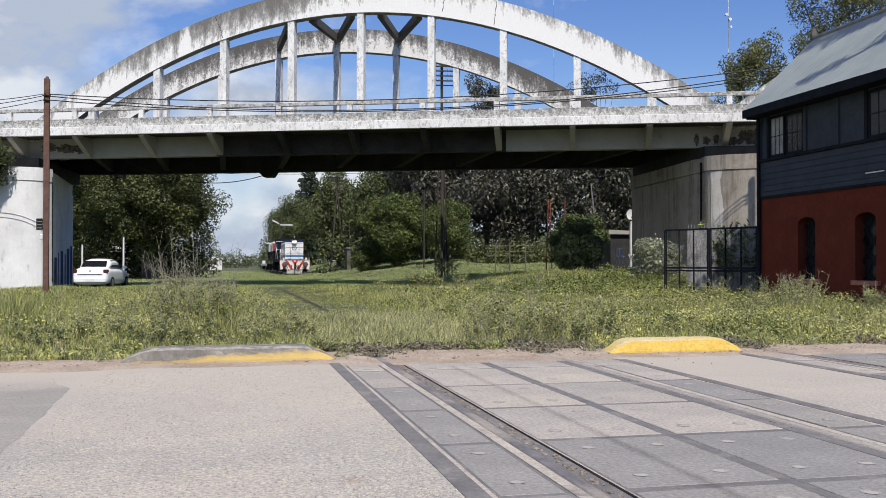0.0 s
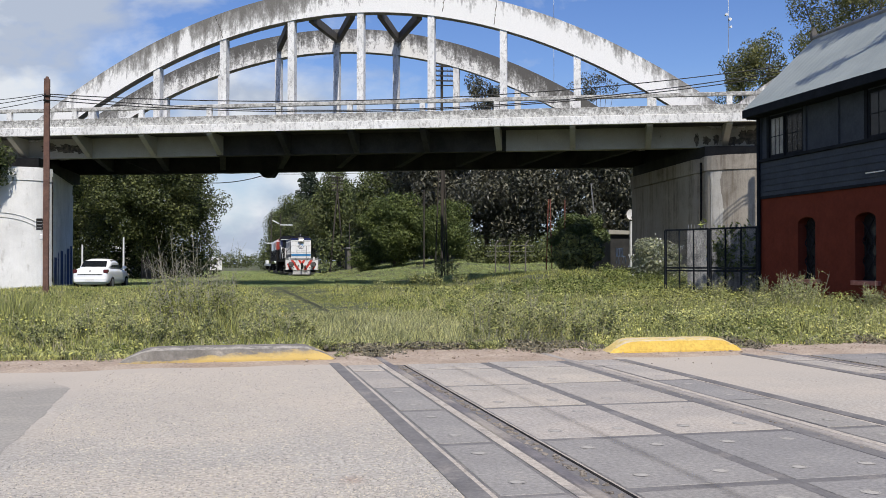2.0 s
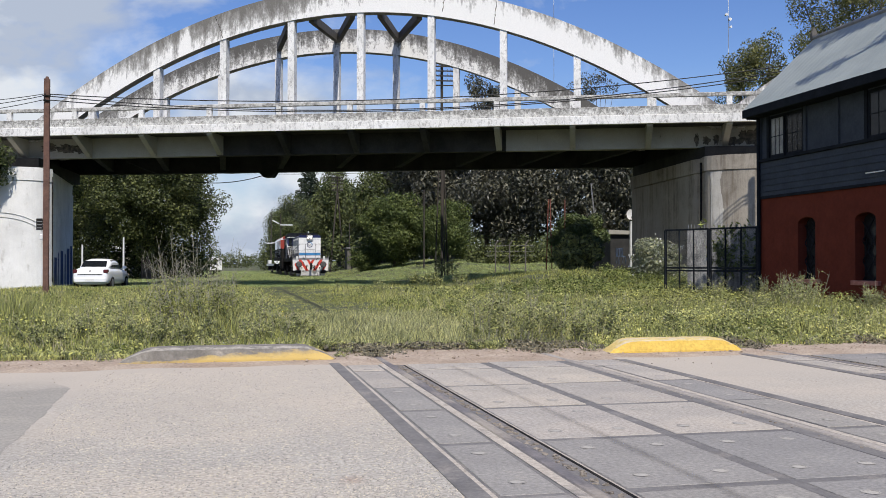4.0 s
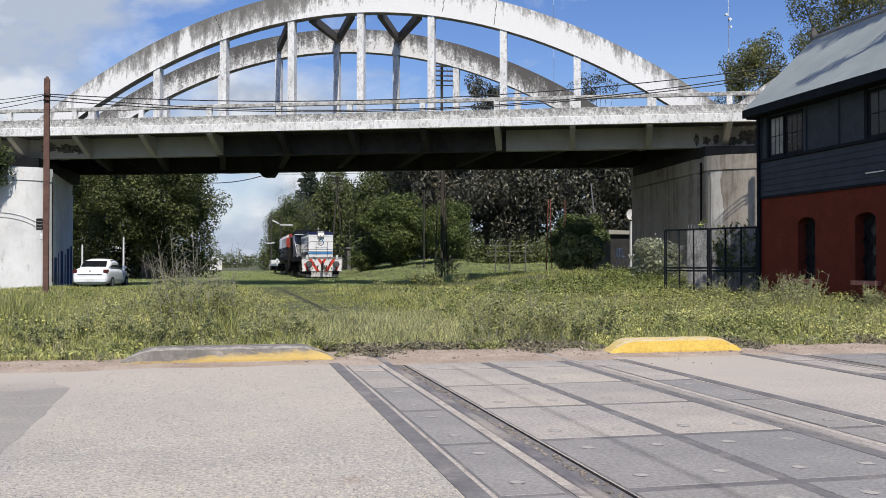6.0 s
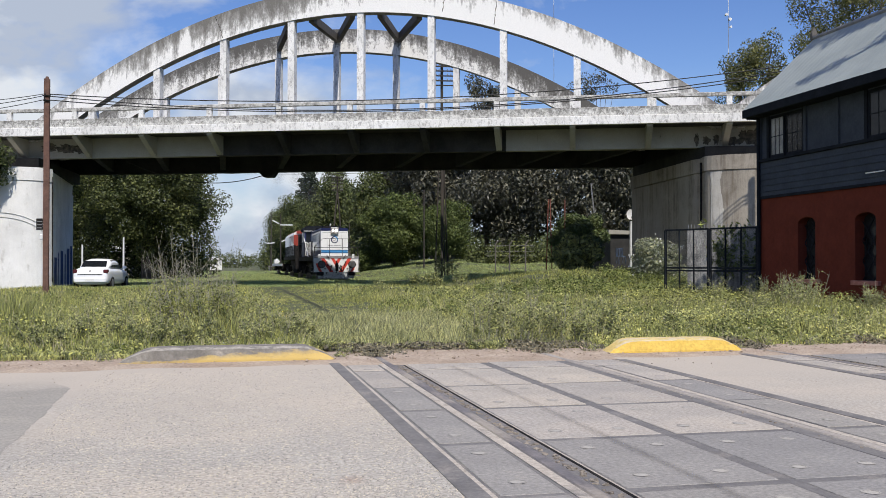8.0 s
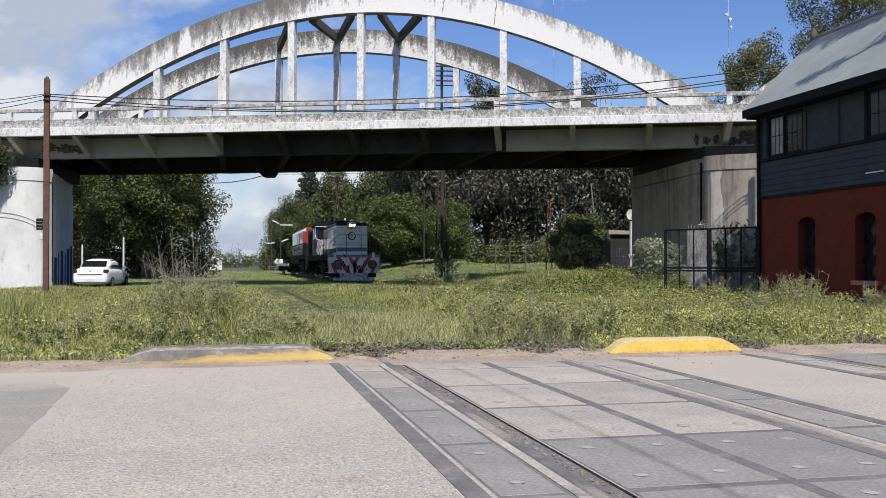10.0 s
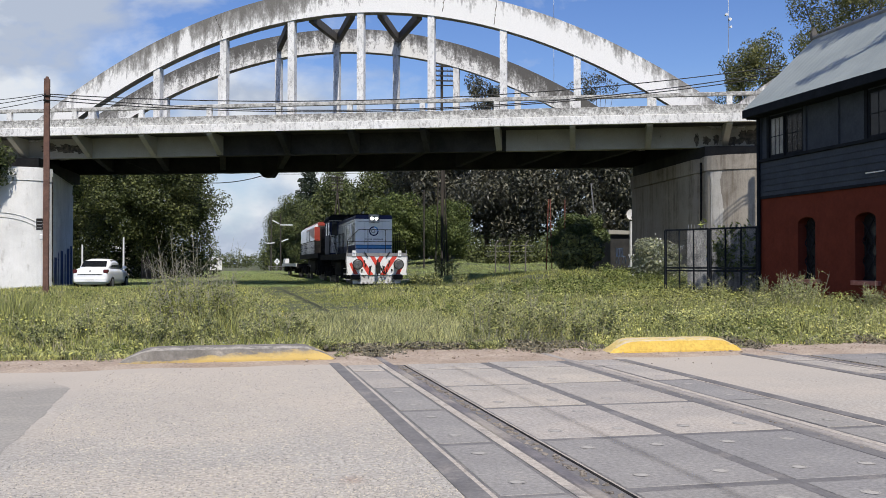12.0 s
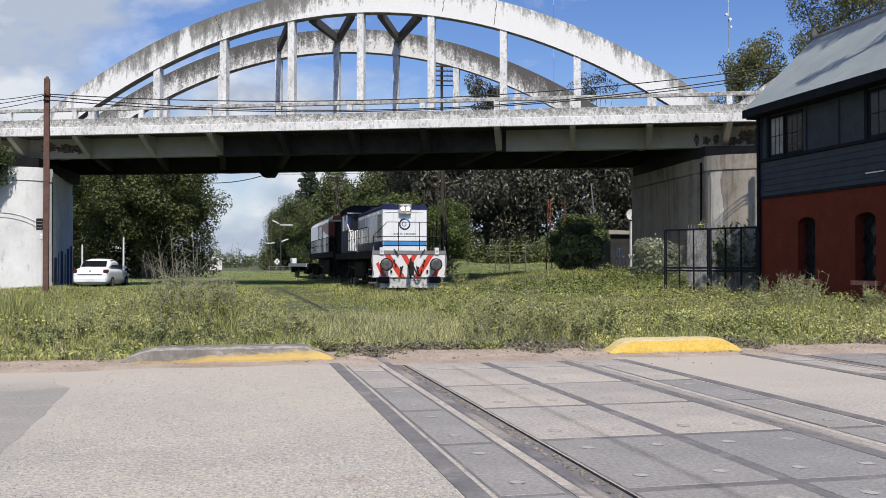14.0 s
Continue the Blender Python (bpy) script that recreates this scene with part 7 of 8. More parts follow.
SP = random.Random(77)
for k in range(16):                                   # sprigs on the bare verge
    x = (-1.12, 1.1, -0.4, 3.7, 5.45)[k] if k < 5 else SP.uniform(-5.5, 8.5)
    y = 9.38 if k < 5 else SP.uniform(9.5, 9.95)
    build_weed(x, y, SP.uniform(0.06, 0.15), 0.16, 6, 110, 0.014, M_WEED, "small green sprig on the dirt verge", 300 + k, "verge sprigs")


# ---- poles, wires and trackside things ----
def hang_wire(name, p, q, sag, r, label, n=24):
    p, q = Vector(p), Vector(q)
    cable(name, [p.lerp(q, k / n) - Vector((0, 0, 4 * sag * (k / n) * (1 - k / n))) for k in range(n + 1)], r, label)


def build_steel_pole():
    t = thing("steel_pole", pose(-6.70, 38.35, -0.3), "tall rust-brown steel pole carrying overhead wires", "utility pole")
    bm = bmesh.new()
    prof = [(-0.1, -0.09), (0.1, -0.09), (0.1, -0.06), (0.03, -0.05), (0.03, 0.05), (0.1, 0.06), (0.1, 0.09), (-0.1, 0.09), (-0.1, 0.06), (-0.03, 0.05), (-0.03, -0.05), (-0.1, -0.06)]
    extrude(bm, prof, lambda x, y, d: Vector((x, y, d)), -0.4, 8.25)
    part("shaft", bm, M_RUST, t, "rusted steel section", placed=False)
    part("cap", rod(bmesh.new(), (0, 0, 8.2), (0, 0, 8.34), 0.09, 0.05, 10), M_RUST, t, placed=False)
    bm = bmesh.new()
    rod(bm, (-0.14, -0.1, 7.6), (0.14, -0.1, 7.6), 0.035, seg=8)
    rod(bm, (-0.12, -0.12, 7.42), (0.12, -0.12, 7.42), 0.03, seg=8)
    part("insulator", bm, M_BLACK, t, "dark wire clamp", placed=False)
    bm = bmesh.new()
    box(bm, -0.33, -0.10, -0.13, -0.1, 2.52, 2.95)
    part("plate", bm, M_BLACK, t, "small dark notice plate", placed=False)
    bm = bmesh.new()
    for k in range(3):
        box(bm, -0.30, -0.13, -0.134, -0.131, 2.58 + k * 0.12, 2.61 + k * 0.12)
    part("plate_text", bm, M_GREYSTEEL, t, "pale lettering bars", placed=False)
    bm = bmesh.new()
    box(bm, -0.20, -0.09, -0.2, -0.1, 2.14, 2.36)
    part("junction_box", bm, M_WHITEMETAL, t, "small pale box", placed=False, bevel=0.02)


build_steel_pole()
for z0, z1, sag in ((7.37, 8.66, 0.75), (7.30, 8.49, 1.02), (7.15, 8.32, 0.91)):
    hang_wire("overhead_wire", (-6.71, 38.3, z0), (21.5, 32.55, z1), sag, 0.02, "black overhead wire hanging from the steel pole")
for z0, z1 in ((7.39, 6.0), (7.33, 5.75), (7.18, 5.55)):
    hang_wire("overhead_wire", (-6.71, 38.3, z0), (-9.64, 32.87, z1), 0.1, 0.014, "black overhead wire hanging from the steel pole")
hang_wire("overhead_wire", B(-9.6, 9.3, 5.65), (-5.0, 50.0, 6.1), 0.72, 0.024, "black wire sagging below the bridge girder")
hang_wire("overhead_wire", (-6.0, 63.5, 6.95), (12.7, 60.2, 7.0), 0.25, 0.012, "thin wire beyond the bridge")


def build_telegraph_pole():
    t = thing("telegraph_pole", pose(12.72, 56.45, 0.3), "old wooden telegraph pole with five crossarms and insulators", "telegraph pole")
    part("pole", rod(bmesh.new(), (0, 0, -0.5), (0, 0, 13.0), 0.075, 0.085, 10), M_WOODPOLE, t, placed=False)
    d = Vector((1.0, -0.12, 0))
    for k, z in enumerate((12.68, 12.4, 12.1, 11.8, 11.52)):
        bm = bmesh.new()
        beam(bm, d * -0.42 + Vector((0, -0.16, z)), d * 0.88 + Vector((0, -0.16, z)), 0.07, 0.07)
        arm = part("crossarm", bm, M_WOODPOLE, t, placed=False)
        if k < 4:
            bm = bmesh.new()
            for x in (-0.38, -0.2, 0.3, 0.52, 0.72, 0.86):
                rod(bm, d * x + Vector((0, -0.16, z + 0.03)), d * x + Vector((0, -0.16, z + 0.13)), 0.035, 0.025, 6)
            part("insulators", bm, M_GREYSTEEL, arm, "grey glass insulators", placed=False)
    for x, lean in ((-0.38, 0.25), (0.22, -0.05), (0.42, -0.25)):
        bm = bmesh.new()
        rod(bm, (x, 0.2, -0.4), (x * 0.5 + lean * 0.3, 0.1, 8.0), 0.04, 0.035, 8)
        part("strut", bm, M_WOODPOLE, t, placed=False)


build_telegraph_pole()


def build_frame_pole():
    t = thing("telegraph_pole", pose(11.25, 100.0, float(land(11.25, 100.0))), "far wooden telegraph pole on two leaning legs with crossarms", "telegraph pole")
    for x in (-0.75, 0.75):
        part("leg", rod(bmesh.new(), (x, 0, -0.4), (x * 0.06, 0, 8.2), 0.085, 0.07, 8), M_WOODPOLE, t, placed=False)
    part("mast", rod(bmesh.new(), (0, 0, 7.6), (0, 0, 10.0), 0.075, 0.07, 8), M_WOODPOLE, t, placed=False)
    for z in (8.5, 8.85, 9.2, 9.55, 9.85):
        arm = part("crossarm", beam(bmesh.new(), (-0.62, -0.1, z), (0.62, -0.1, z), 0.08, 0.07), M_WOODPOLE, t, placed=False)
        bm = bmesh.new()
        for x in (-0.55, -0.3, 0.3, 0.55):
            rod(bm, (x, -0.1, z + 0.03), (x, -0.1, z + 0.15), 0.04, 0.03, 6)
        part("insulators", bm, M_GREYSTEEL, arm, "grey glass insulators", placed=False)


build_frame_pole()


def build_wood_pole():
    t = thing("utility_pole", pose(21.5, 32.65, 0.2), "rust-brown steel pole behind the signal cabin carrying overhead wires", "utility pole")
    part("pole", rod(bmesh.new(), (0, 0, -0.6), (0, 0, 8.75), 0.13, 0.12, 10), M_RUST, t, placed=False)
    for z in (8.44, 8.28, 8.11):
        part("insulator", rod(bmesh.new(), (-0.22, -0.1, z), (0.1, -0.1, z), 0.035, seg=8), M_GREYSTEEL, t, placed=False)


build_wood_pole()
for z in (13.4, 12.9):
    hang_wire("overhead_wire", (40.5, 28.4, z), (-26.0, 20.0, z), 0.5, 0.03, "black overhead wire crossing above the tracks")


def slim_pole(x, y, z0, z1, r, material, name, label, category, lean=(0, 0), group=""):
    bm = bmesh.new()
    rod(bm, (0, 0, -0.4), (lean[0], lean[1], z1 - z0), r, r * 0.75, 8)
    return solo(name, bm, material, label, category, group, m=pose(x, y, z0))


for x, y, z1, lean in ((15.1, 73.4, 6.8, (0, 0)), (12.3, 98.0, 5.2, (0, 0))):
    slim_pole(x, y, float(land(x, y)), z1, 0.06, M_WOODPOLE, "wooden_pole", "slim weathered wooden pole among the trees", "pole", lean, "poles beyond the bridge")
for x, lean in ((18.25, (0.14, 0)), (18.62, (-0.12, 0)), (19.42, (0, 0))):
    slim_pole(x, 53.1, 0.6, 4.75, 0.036, mat("rust_red_tube", [(0.3, (0.17, 0.055, 0.04)), (0.7, (0.25, 0.085, 0.06))], 3, rough=0.8, bump=0.1),
              "red_pole", "thin rust red steel tube standing in the grass", "pole", lean, "red tubes")
slim_pole(26.5, 65.7, 3.2, 6.9, 0.06, M_GREYSTEEL, "leaning_pole", "pale pole leaning in the branches", "pole", (-0.45, 0))
for x, y, z in ((-9.95, 70.6, 2.3), (-7.13, 70.0, 2.83)):
    slim_pole(x, y, -0.3, z, 0.075, M_WHITEMETAL, "white_post", "slim white painted post behind the car", "post", group="white posts")
for x, y, h, r in ((77.0, 135.8, 46.0, 0.036), (60.1, 170.2, 58.0, 0.042)):
    bm = bmesh.new()
    m = thing("radio_mast", pose(x, y, 0), "slender pale radio mast far off", "radio mast", "radio masts")
    z = 0.0
    k = 0
    while z < h:
        part("mast_section", rod(bmesh.new(), (0, 0, z), (0, 0, min(h, z + 5)), r, seg=6), M_WHITEMETAL if k % 2 == 0 else M_GREYSTEEL, m, placed=False)
        z += 5
        k += 1
    if x > 70:
        for dx, dz, rr in ((-0.45, 40.3, 0.22), (0.2, 39.6, 0.25), (0.3, 38.4, 0.18)):
            part("dish", rod(bmesh.new(), (dx, -0.3, dz), (dx, 0.1, dz), rr, rr * 0.7, 12), M_WHITEMETAL, m, "white drum antenna", placed=False)


def build_wire_fence():
    f = thing("wire_fence", pose(17.4, 57.6, 1.0), "low wire fence with pale angled concrete posts", "fence")
    for x, y in ((16.5, 57.8), (17.37, 57.6), (18.34, 57.35)):
        bm = bmesh.new()
        beam(bm, (x, y, 0.3), (x, y, 2.2), 0.07, 0.07, up=(0, 1, 0))
        beam(bm, (x, y, 2.17), (x + 0.2, y, 2.46), 0.06, 0.06, up=(0, 1, 0))
        part("post", bm, M_BRACE, f)
    for z in (2.1, 1.75, 1.45):
        bm = bmesh.new()
        rod(bm, (15.9, 58.0, z), (18.9, 57.2, z), 0.008, seg=5)
        part("wire", bm, M_GREYSTEEL, f)


build_wire_fence()


def build_dish():
    d = thing("satellite_dish", pose(23.6, 53.05, 0.9), "white satellite dish on a pale post beside the pier", "satellite dish")
    part("post", rod(bmesh.new(), (0, 0, -0.4), (0, 0, 2.6), 0.11, 0.10, 10), M_WHITEMETAL, d, placed=False)
    bm = bmesh.new()
    rings = []
    for k in range(5):
        r = 0.27 * k / 4 + 0.001
        rings.append([bm.verts.new((math.cos(a) * r - 0.1, -0.12 - 0.5 * r * r, 3.0 + math.sin(a) * r * 1.15)) for a in [2 * math.pi * i / 20 for i in range(20)]])
    for p, q in zip(rings, rings[1:]):
        for i in range(20):
            bm.faces.new((p[i], p[(i + 1) % 20], q[(i + 1) % 20], q[i]))
    part("reflector", bm, M_WHITEMETAL, d, "white reflector bowl", placed=False)
    bm = bmesh.new()
    rod(bm, (-0.1, -0.15, 2.7), (-0.1, -0.45, 3.0), 0.015, seg=6)
    rod(bm, (-0.1, -0.5, 3.0), (-0.1, -0.4, 3.0), 0.05, seg=8)
    part("feed_arm", bm, M_BLACK, d, placed=False)


build_dish()


def build_hut():
    h = thing("small_house", pose(25.0, 58.6, 0.9), "small dark house with a pale roof edge behind the shrubs", "house")
    part("wall", box(bmesh.new(), -0.4, 1.6, 0, 3.0, -0.4, 2.0), M_SOOTSHADE, h, placed=False)
    bm = bmesh.new()
    extrude(bm, [(-0.6, 2.0), (1.8, 2.0), (1.8, 2.2), (-0.6, 2.3)], lambda x, z, d: Vector((x, d, z)), -0.2, 3.2)
    part("roof", bm, M_GIRDER, h, "pale flat roof edge", placed=False)


build_hut()


def build_white_chair():
    c = thing("garden_chair", pose(22.3, 51.6, 0.95), "white plastic garden chair in the weeds", "chair")
    part("seat", box(bmesh.new(), -0.24, 0.24, -0.22, 0.22, 0.40, 0.44), M_WHITEMETAL, c, placed=False, bevel=0.015)
    bm = bmesh.new()
    for k in range(5):
        box(bm, -0.22 + k * 0.1, -0.17 + k * 0.1, 0.2, 0.23, 0.44, 0.86)
    box(bm, -0.24, 0.24, 0.2, 0.235, 0.86, 0.92)
    part("backrest", bm, M_WHITEMETAL, c, placed=False)
    for x in (-0.21, 0.21):
        for y in (-0.19, 0.19):
            part("leg", rod(bmesh.new(), (x, y, 0), (x, y, 0.41), 0.022, seg=8), M_WHITEMETAL, c, placed=False)


build_white_chair()


def build_pickets():
    f = thing("picket_fence", pose(15.5, 26.8, 0), "pale spiked railing on a low wall before the pier", "fence")
    p, q = Vector((14.4, 27.95, 0)), Vector((16.8, 25.5, 0))
    n = 34
    base = bmesh.new()
    beam(base, p + Vector((0, 0, 0.75)), q + Vector((0, 0, 0.75)), 0.2, 2.5)
    part("wall", base, M_PLASTER, f, "rough plastered low wall")
    for k in range(n):
        a = p.lerp(q, k / (n - 1))
        bm = bmesh.new()
        rod(bm, a + Vector((0, 0, 1.95)), a + Vector((0, 0, 2.12)), 0.013, seg=5)
        rod(bm, a + Vector((0, 0, 2.12)), a + Vector((0, 0, 2.22)), 0.016, 0.002, seg=5)
        part("picket", bm, M_GREYSTEEL, f)
    for z in (2.03,):
        part("rail", beam(bmesh.new(), p + Vector((0, 0, z)), q + Vector((0, 0, z)), 0.03, 0.03), M_GREYSTEEL, f)


build_pickets()


def build_signals():
    for x, y, h, arms in ((6.59, 150.0, 9.14, ((0.2, 7.93, 1.21, 7.39), (-0.67, 4.3, 0.54, 4.44))), (8.11, 151.0, 8.95, ((-0.13, 7.26, 1.82, 7.26), (0.13, 4.67, 1.17, 5.06)))):
        s = thing("lamp_post", pose(x, y, -0.16), "tall dark post with pale lamp arms beside the line", "lamp post", "lamp posts")
        part("post", rod(bmesh.new(), (0, 0, -0.4), (0, 0, h), 0.11, 0.08, 8), M_WOODPOLE, s, placed=False)
        for x0, z0, x1, z1 in arms:
            part("arm", beam(bmesh.new(), (x0, -0.1, z0), (x1, -0.1, z1), 0.16, 0.16), M_WHITEMETAL, s, "pale arm", placed=False)
    s = thing("warning_sign", pose(7.4, 148.0, -0.3), "white diamond warning sign on a thin post", "sign")
    part("post", rod(bmesh.new(), (0, 0, -0.4), (0, 0, 1.36), 0.05, seg=6), M_GREYSTEEL, s, placed=False)
    bm = bmesh.new()
    extrude(bm, [(-0.5, 1.64), (0, 1.14), (0.5, 1.64), (0, 2.14)], lambda x, z, d: Vector((x, d, z)), -0.05, -0.03)
    part("plate", bm, M_WHITEMETAL, s, "white diamond plate", placed=False)
    part("mark", box(bmesh.new(), -0.07, 0.07, -0.056, -0.051, 1.43, 1.84), M_BLACK, s, "short black bar", placed=False)
    b = thing("barrier", pose(7.6, 149.3, -0.12), "low pale grey railing beside the far road", "railing")
    for z in (0.32, 0.70):
        part("rail", beam(bmesh.new(), (-1.5, 0, z), (3.0, 0, z), 0.05, 0.06), M_GREYSTEEL, b, placed=False)
    for k in range(5):
        part("post", box(bmesh.new(), -1.4 + k * 1.05, -1.28 + k * 1.05, 0.05, 0.17, -0.3, 0.82), M_GREYSTEEL, b, placed=False)
    sh = thing("trackside_shed", pose(12.9, 95.0, 0.5), "small grey trackside shed beside a bush", "shed")
    part("wall", box(bmesh.new(), -1.2, 0.9, 0, 2, -0.3, 2.0), M_BRACE, sh, placed=False)
    bm = bmesh.new()
    extrude(bm, [(-1.35, 2.0), (1.05, 2.0), (1.05, 2.35), (-1.35, 2.1)], lambda x, z, d: Vector((x, d, z)), -0.15, 2.15)
    part("roof", bm, M_GREYSTEEL, sh, placed=False)
    for x in (-0.85, -0.25, 0.3):
        part("door", box(bmesh.new(), x, x + 0.35, -0.02, 0.01, -0.2, 1.8), M_BLACK, sh, placed=False)
    for x, y, w, h, m in ((-10.1, 92.0, 1.3, 2.2, M_PIERBARE), (-3.3, 190.0, 2.2, 2.1, M_PIER)):
        hs = thing("far_house", pose(x, y, -0.2), "pale little house far behind the trees", "house", "far houses")
        part("wall", box(bmesh.new(), 0, w, 0, 4, -0.3, h), m, hs, placed=False)
        bm = bmesh.new()
        extrude(bm, [(-0.3, h), (w + 0.3, h), (w + 0.3, h + 0.15), (-0.3, h + 0.7)], lambda q, z, d: Vector((q, d, z)), -0.3, 4.3)
        part("roof", bm, M_PIER, hs, "pale sloping roof", placed=False)
        part("window", box(bmesh.new(), w * 0.3, w * 0.55, -0.02, 0.02, 1.0, 2.0), M_GLASSDARK, hs, placed=False)


build_signals()


# ---- parked car ----
def loft(bm, stations, n=28):
    """A closed shell through rounded cross-sections: (y, half width, bottom, top, shoulder roundness)."""
    rings = []
    for y, hw, z0, z1, e in stations:
        ring = []
        for k in range(n):
            t = 2 * math.pi * k / n
            cx, cz = math.cos(t), math.sin(t)
            q = (abs(cx) ** e + abs(cz) ** e) ** (-1 / e)
            ring.append(bm.verts.new((hw * cx * q, y, (z0 + z1) / 2 + (z1 - z0) / 2 * cz * q)))
        rings.append(ring)
    for a, b in zip(rings, rings[1:]):
        for i in range(n):
            bm.faces.new((a[i], a[(i + 1) % n], b[(i + 1) % n], b[i]))
    bm.faces.new(rings[0][::-1])
    bm.faces.new(rings[-1])
    return bm


def build_car():
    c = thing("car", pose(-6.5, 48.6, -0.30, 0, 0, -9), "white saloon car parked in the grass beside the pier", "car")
    # y forward, the rear bumper at y = 0
    part("body", loft(bmesh.new(), [(0.0, 0.70, 0.40, 0.72, 4), (0.04, 0.78, 0.30, 0.88, 5), (0.10, 0.82, 0.25, 0.98, 5), (0.25, 0.85, 0.22, 1.04, 5), (0.62, 0.87, 0.22, 1.07, 5),
                                    (1.6, 0.87, 0.20, 1.05, 6), (3.0, 0.87, 0.20, 1.00, 6), (3.6, 0.85, 0.22, 0.94, 5), (4.0, 0.80, 0.24, 0.84, 4), (4.2, 0.70, 0.28, 0.72, 4), (4.28, 0.55, 0.34, 0.62, 4)]),
         M_CARWHITE, c, "glossy white bodywork", placed=False, smooth=True)
    part("cabin", loft(bmesh.new(), [(0.52, 0.62, 0.90, 1.05, 3), (0.72, 0.70, 0.90, 1.17, 3.2), (1.0, 0.72, 0.90, 1.36, 3.2), (1.25, 0.71, 0.90, 1.46, 3.2), (1.6, 0.70, 0.90, 1.51, 3.2), (2.1, 0.70, 0.90, 1.50, 3.2),
                                     (2.45, 0.70, 0.90, 1.43, 3.2), (2.85, 0.72, 0.90, 1.22, 3.2), (3.2, 0.70, 0.90, 1.02, 3)]),
         M_CARWHITE, c, "white roof and pillars", placed=False, smooth=True)
    bm = bmesh.new()
    v = [bm.verts.new(p) for p in ((-0.60, 0.60, 1.10), (0.60, 0.60, 1.10), (0.55, 0.98, 1.375), (-0.55, 0.98, 1.375))]
    f = bm.faces.new(v)
    for q in bmesh.ops.extrude_face_region(bm, geom=[f])["geom"]:
        if isinstance(q, bmesh.types.BMVert):
            q.co += Vector((0, -0.012, 0.016))
    part("rear_window", bm, M_CARGLASS, c, "dark rear window", placed=False)
    for s in (-1, 1):
        for pts in (((0.95, 1.08), (1.9, 1.06), (1.9, 1.42), (1.32, 1.42)), ((1.98, 1.06), (2.85, 1.03), (2.42, 1.40), (1.98, 1.42))):
            bm = bmesh.new()
            lo = [bm.verts.new((s * (0.735 - 0.16 * (z - 1.0) / 0.5), y, z)) for y, z in pts]
            hi = [bm.verts.new((s * (0.765 - 0.16 * (z - 1.0) / 0.5), y, z)) for y, z in pts]
            for i in range(4):
                bm.faces.new((lo[i], lo[(i + 1) % 4], hi[(i + 1) % 4], hi[i]))
            bm.faces.new(hi)
            part("side_window", bm, M_CARGLASS, c, "dark side window", placed=False)
        bm = bmesh.new()
        box(bm, s * 0.72 - 0.11, s * 0.72 + 0.11, 0.02, 0.3, 0.78, 0.97)
        part("tail_lamp", bm, M_TAIL, c, "red tail lamp", placed=False, bevel=0.03)
        for y in (0.75, 3.30):
            bm = bmesh.new()
            rod(bm, (s * 0.66, y, 0.31), (s * 0.885, y, 0.31), 0.31, seg=20)
            w = part("wheel", bm, M_BLACK, c, "black tyre", placed=False)
            bm = bmesh.new()
            rod(bm, (s * 0.885, y, 0.31), (s * 0.897, y, 0.31), 0.2, 0.18, seg=16)
            part("hubcap", bm, M_GREYSTEEL, w, "grey hubcap", placed=False)
        bm = bmesh.new()
        box(bm, s * 0.93 - 0.1, s * 0.93 + 0.1, 2.65, 2.75, 1.0, 1.13)
        part("mirror", bm, M_CARWHITE, c, placed=False, bevel=0.03)
        bm = bmesh.new()
        for y in (1.45, 2.4):
            box(bm, s * 0.862 - 0.01, s * 0.862 + 0.01, y, y + 0.16, 0.86, 0.89)
        part("door_handle", bm, M_CARWHITE, c, placed=False)
    bm = bmesh.new()
    box(bm, -0.76, 0.76, -0.04, 0.06, 0.34, 0.58)
    part("bumper", bm, M_CARWHITE, c, placed=False, bevel=0.04)
    part("number_plate", box(bmesh.new(), -0.22, 0.22, -0.052, -0.042, 0.42, 0.53), M_WHITEMETAL, c, "plain grey plate", placed=False)
    part("trim_strip", box(bmesh.new(), -0.58, 0.58, -0.012, 0.06, 0.71, 0.745), M_BLACK, c, placed=False)
    part("badge", rod(bmesh.new(), (0, 0.03, 0.90), (0, 0.06, 0.90), 0.05, seg=4), M_GREYSTEEL, c, placed=False)


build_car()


# ---- flat wagon coupled behind the locomotives ----
def build_wagon(wheels):
    w = thing("flat_wagon", pose(0, 0, 0), "low flat railway wagon with white painted sides", "wagon")
    part("deck", box(bmesh.new(), -1.34, 1.34, 0.3, 20.5, 1.0, 1.12), M_WOODPOLE, w, "dark plank deck", placed=False)
    for s in (-1, 1):
        part("side_sill", box(bmesh.new(), s * 1.38 - 0.06, s * 1.38 + 0.06, 0.3, 20.5, 0.88, 1.13), M_WHITEMETAL, w, "white side sill", placed=False)
    part("end_board", box(bmesh.new(), -1.4, 1.4, 0.2, 0.3, 0.75, 1.12), M_BLACK, w, "dark end board", placed=False)
    part("crate", box(bmesh.new(), -1.3, -0.9, 17.6, 20.2, 1.12, 1.6), M_WHITEMETAL, w, "white equipment crate", placed=False, bevel=0.03)
    for y in (3.0, 17.5):
        bogie(w, y, wheels)
    return w


WHEELS_C = []
WAGON = build_wagon(WHEELS_C)


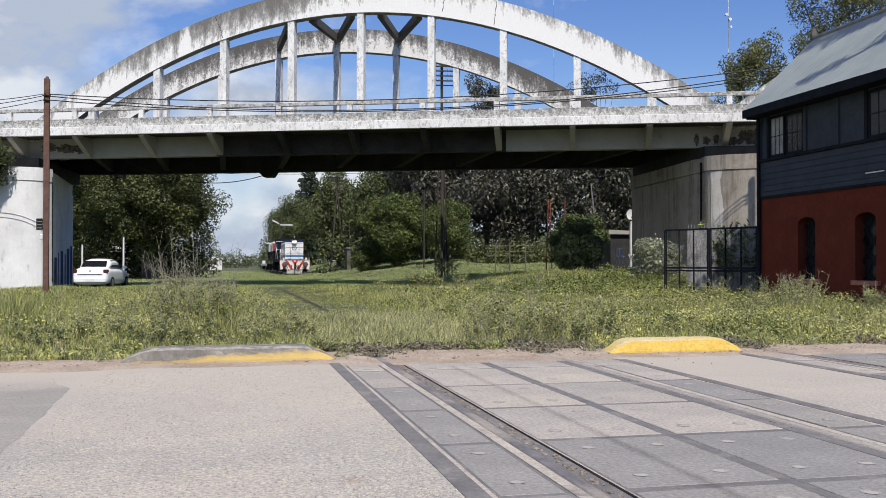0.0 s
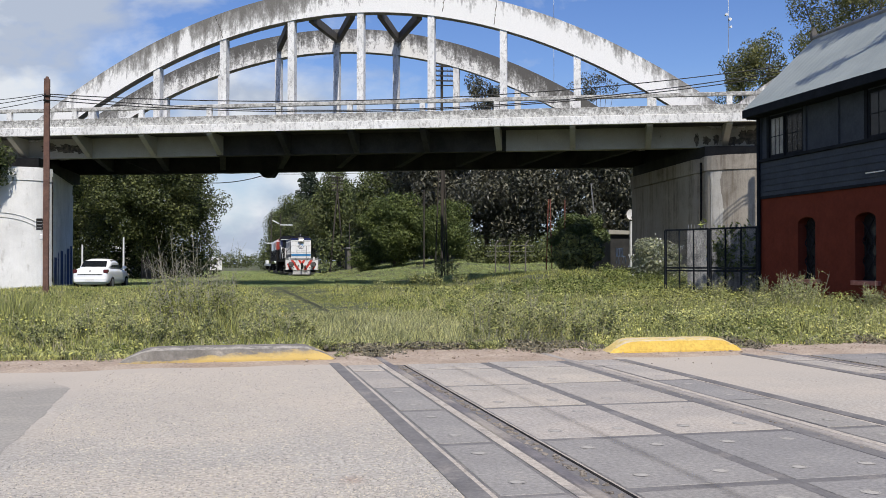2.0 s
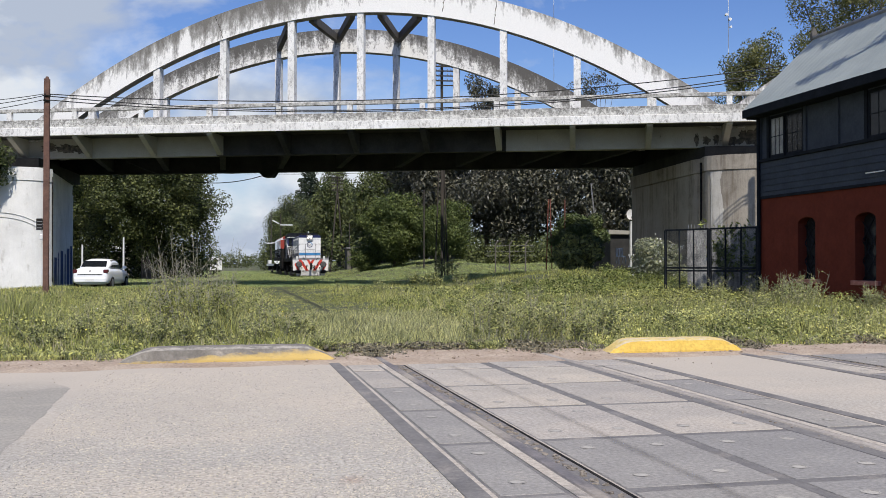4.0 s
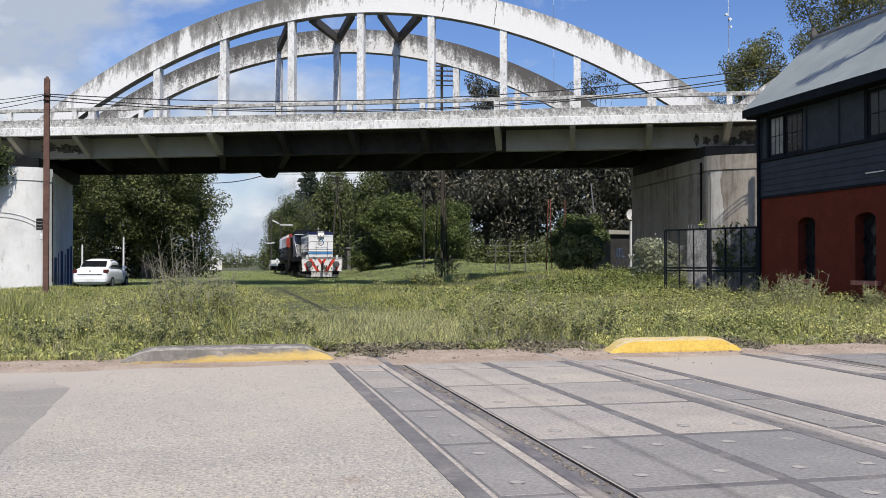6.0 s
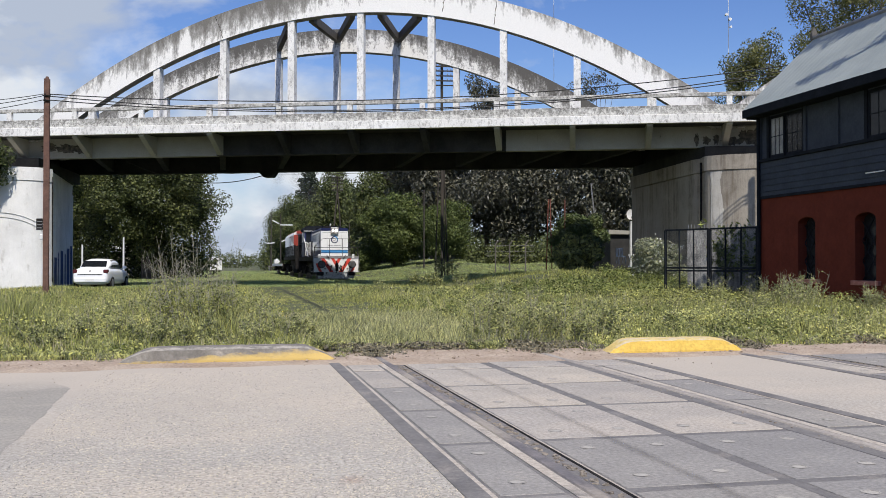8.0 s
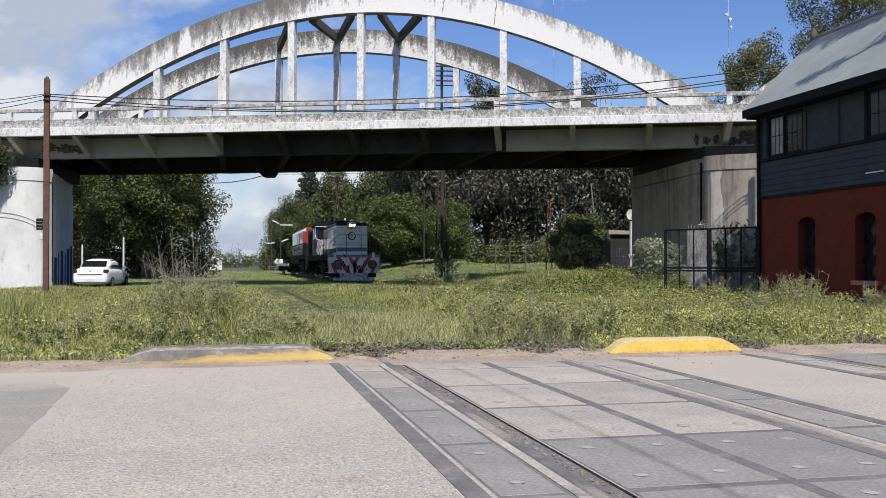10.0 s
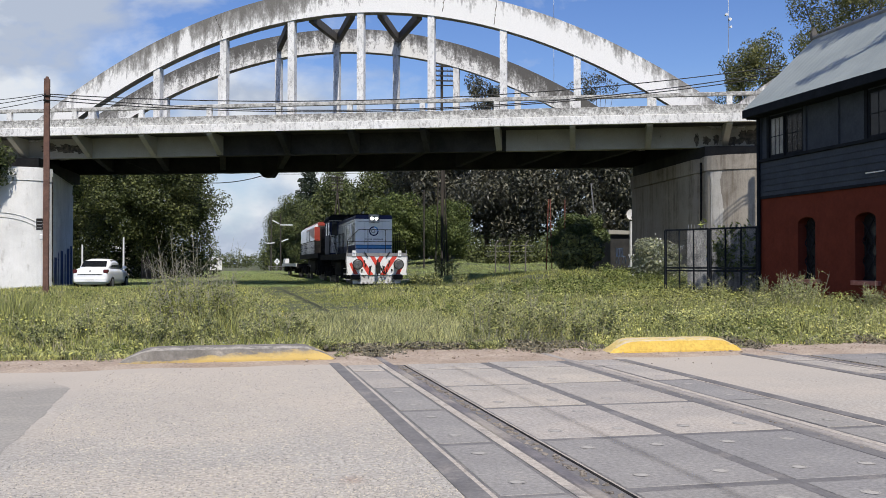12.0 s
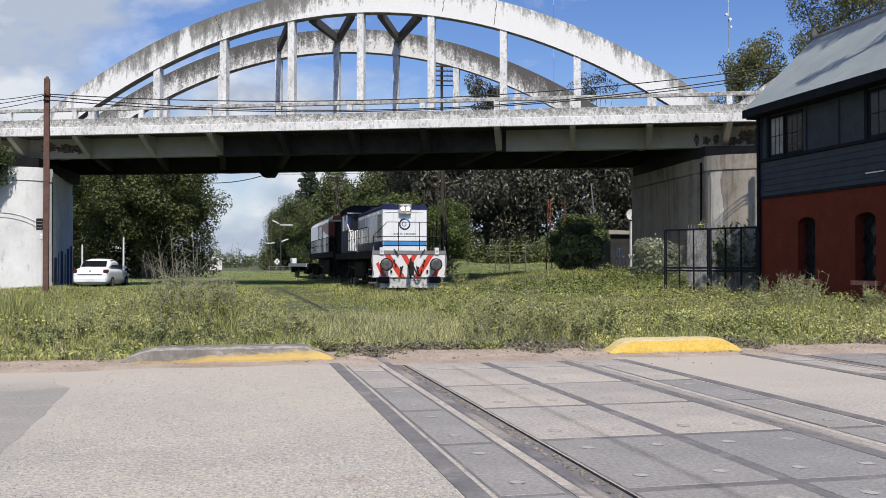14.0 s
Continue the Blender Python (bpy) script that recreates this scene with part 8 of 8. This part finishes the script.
# ---- exhaust smoke ----
def smoke_material():
    m = bpy.data.materials.new("thin_exhaust_smoke")
    m.use_nodes = True
    nt = m.node_tree
    bsdf = nt.nodes["Principled BSDF"]
    bsdf.inputs["Base Color"].default_value = (0.07, 0.073, 0.08, 1)
    bsdf.inputs["Roughness"].default_value = 1.0
    bsdf.inputs["Specular IOR Level"].default_value = 0.0
    bsdf.inputs["Alpha"].default_value = 0.22
    return m


def build_smoke():
    """Each puff is a drift of fine soot flakes, thinning outwards."""
    puffs, m, rng, r = [], smoke_material(), random.Random(55), np.random.default_rng(56)
    for k in range(9):
        p = r.normal(size=(2600, 3)) * np.array([0.42, 0.5, 0.42]) * (0.6 + 0.7 * r.random((2600, 1)))
        p += 0.25 * np.sin(3.0 * p[:, [1, 2, 0]] + k)
        me = quads_mesh("smoke_puff", leafy(r, p[:, 0], p[:, 1], p[:, 2], 0.026, 0.0), 4, m)
        ob = tagged(new("smoke_puff", me), "faint grey puff of diesel exhaust smoke", "smoke", "exhaust puffs")
        puffs.append((ob, 0.2 + 0.75 * k, rng.uniform(-0.16, 0.12), rng.uniform(0.3, 0.9), rng.uniform(0.75, 1.1)))
    return puffs


PUFFS = build_smoke()


def motions():
    """The two locomotives and the wagon roll towards the crossing at 4.15 m/s; their wheels turn with them, and smoke drifts off."""
    def place(t, behind):
        y = 94.96 - 4.162 * t + behind
        return pose(track_x(T2, y) + 0.06, y, -0.136)
    def puff(t, born, vx, vy, vz):
        """Rides in the engine hood until it leaves the stack, then drifts back and up."""
        age = max(0.0, t - born)
        x, y, _ = place(min(t, born), 0.0).translation
        return pose(x + vx * age, y + 5.5 + vy * age, 2.3 + min(1.0, age * 2.5) * 2.0 + vz * age - 0.136)
    for p, born, vx, vy, vz in PUFFS:
        walk(p, [(0.5 * k, puff(0.5 * k, born, vx, vy, vz)) for k in range(29)])
    for loco, behind, wheels in ((LOCO_A, 0.0, WHEELS_A), (LOCO_B, 14.1, WHEELS_B), (WAGON, 29.9, WHEELS_C)):
        walk(loco, [(0.5 * k, place(0.5 * k, behind)) for k in range(29)])
        for w, y in wheels:
            base = pose(0, y, 0.5)
            walk(w, [(14.0 * k / 96, base @ pose(0, 0, 0, math.degrees(4.162 * 14.0 * k / 96 / 0.5))) for k in range(97)])


motions()
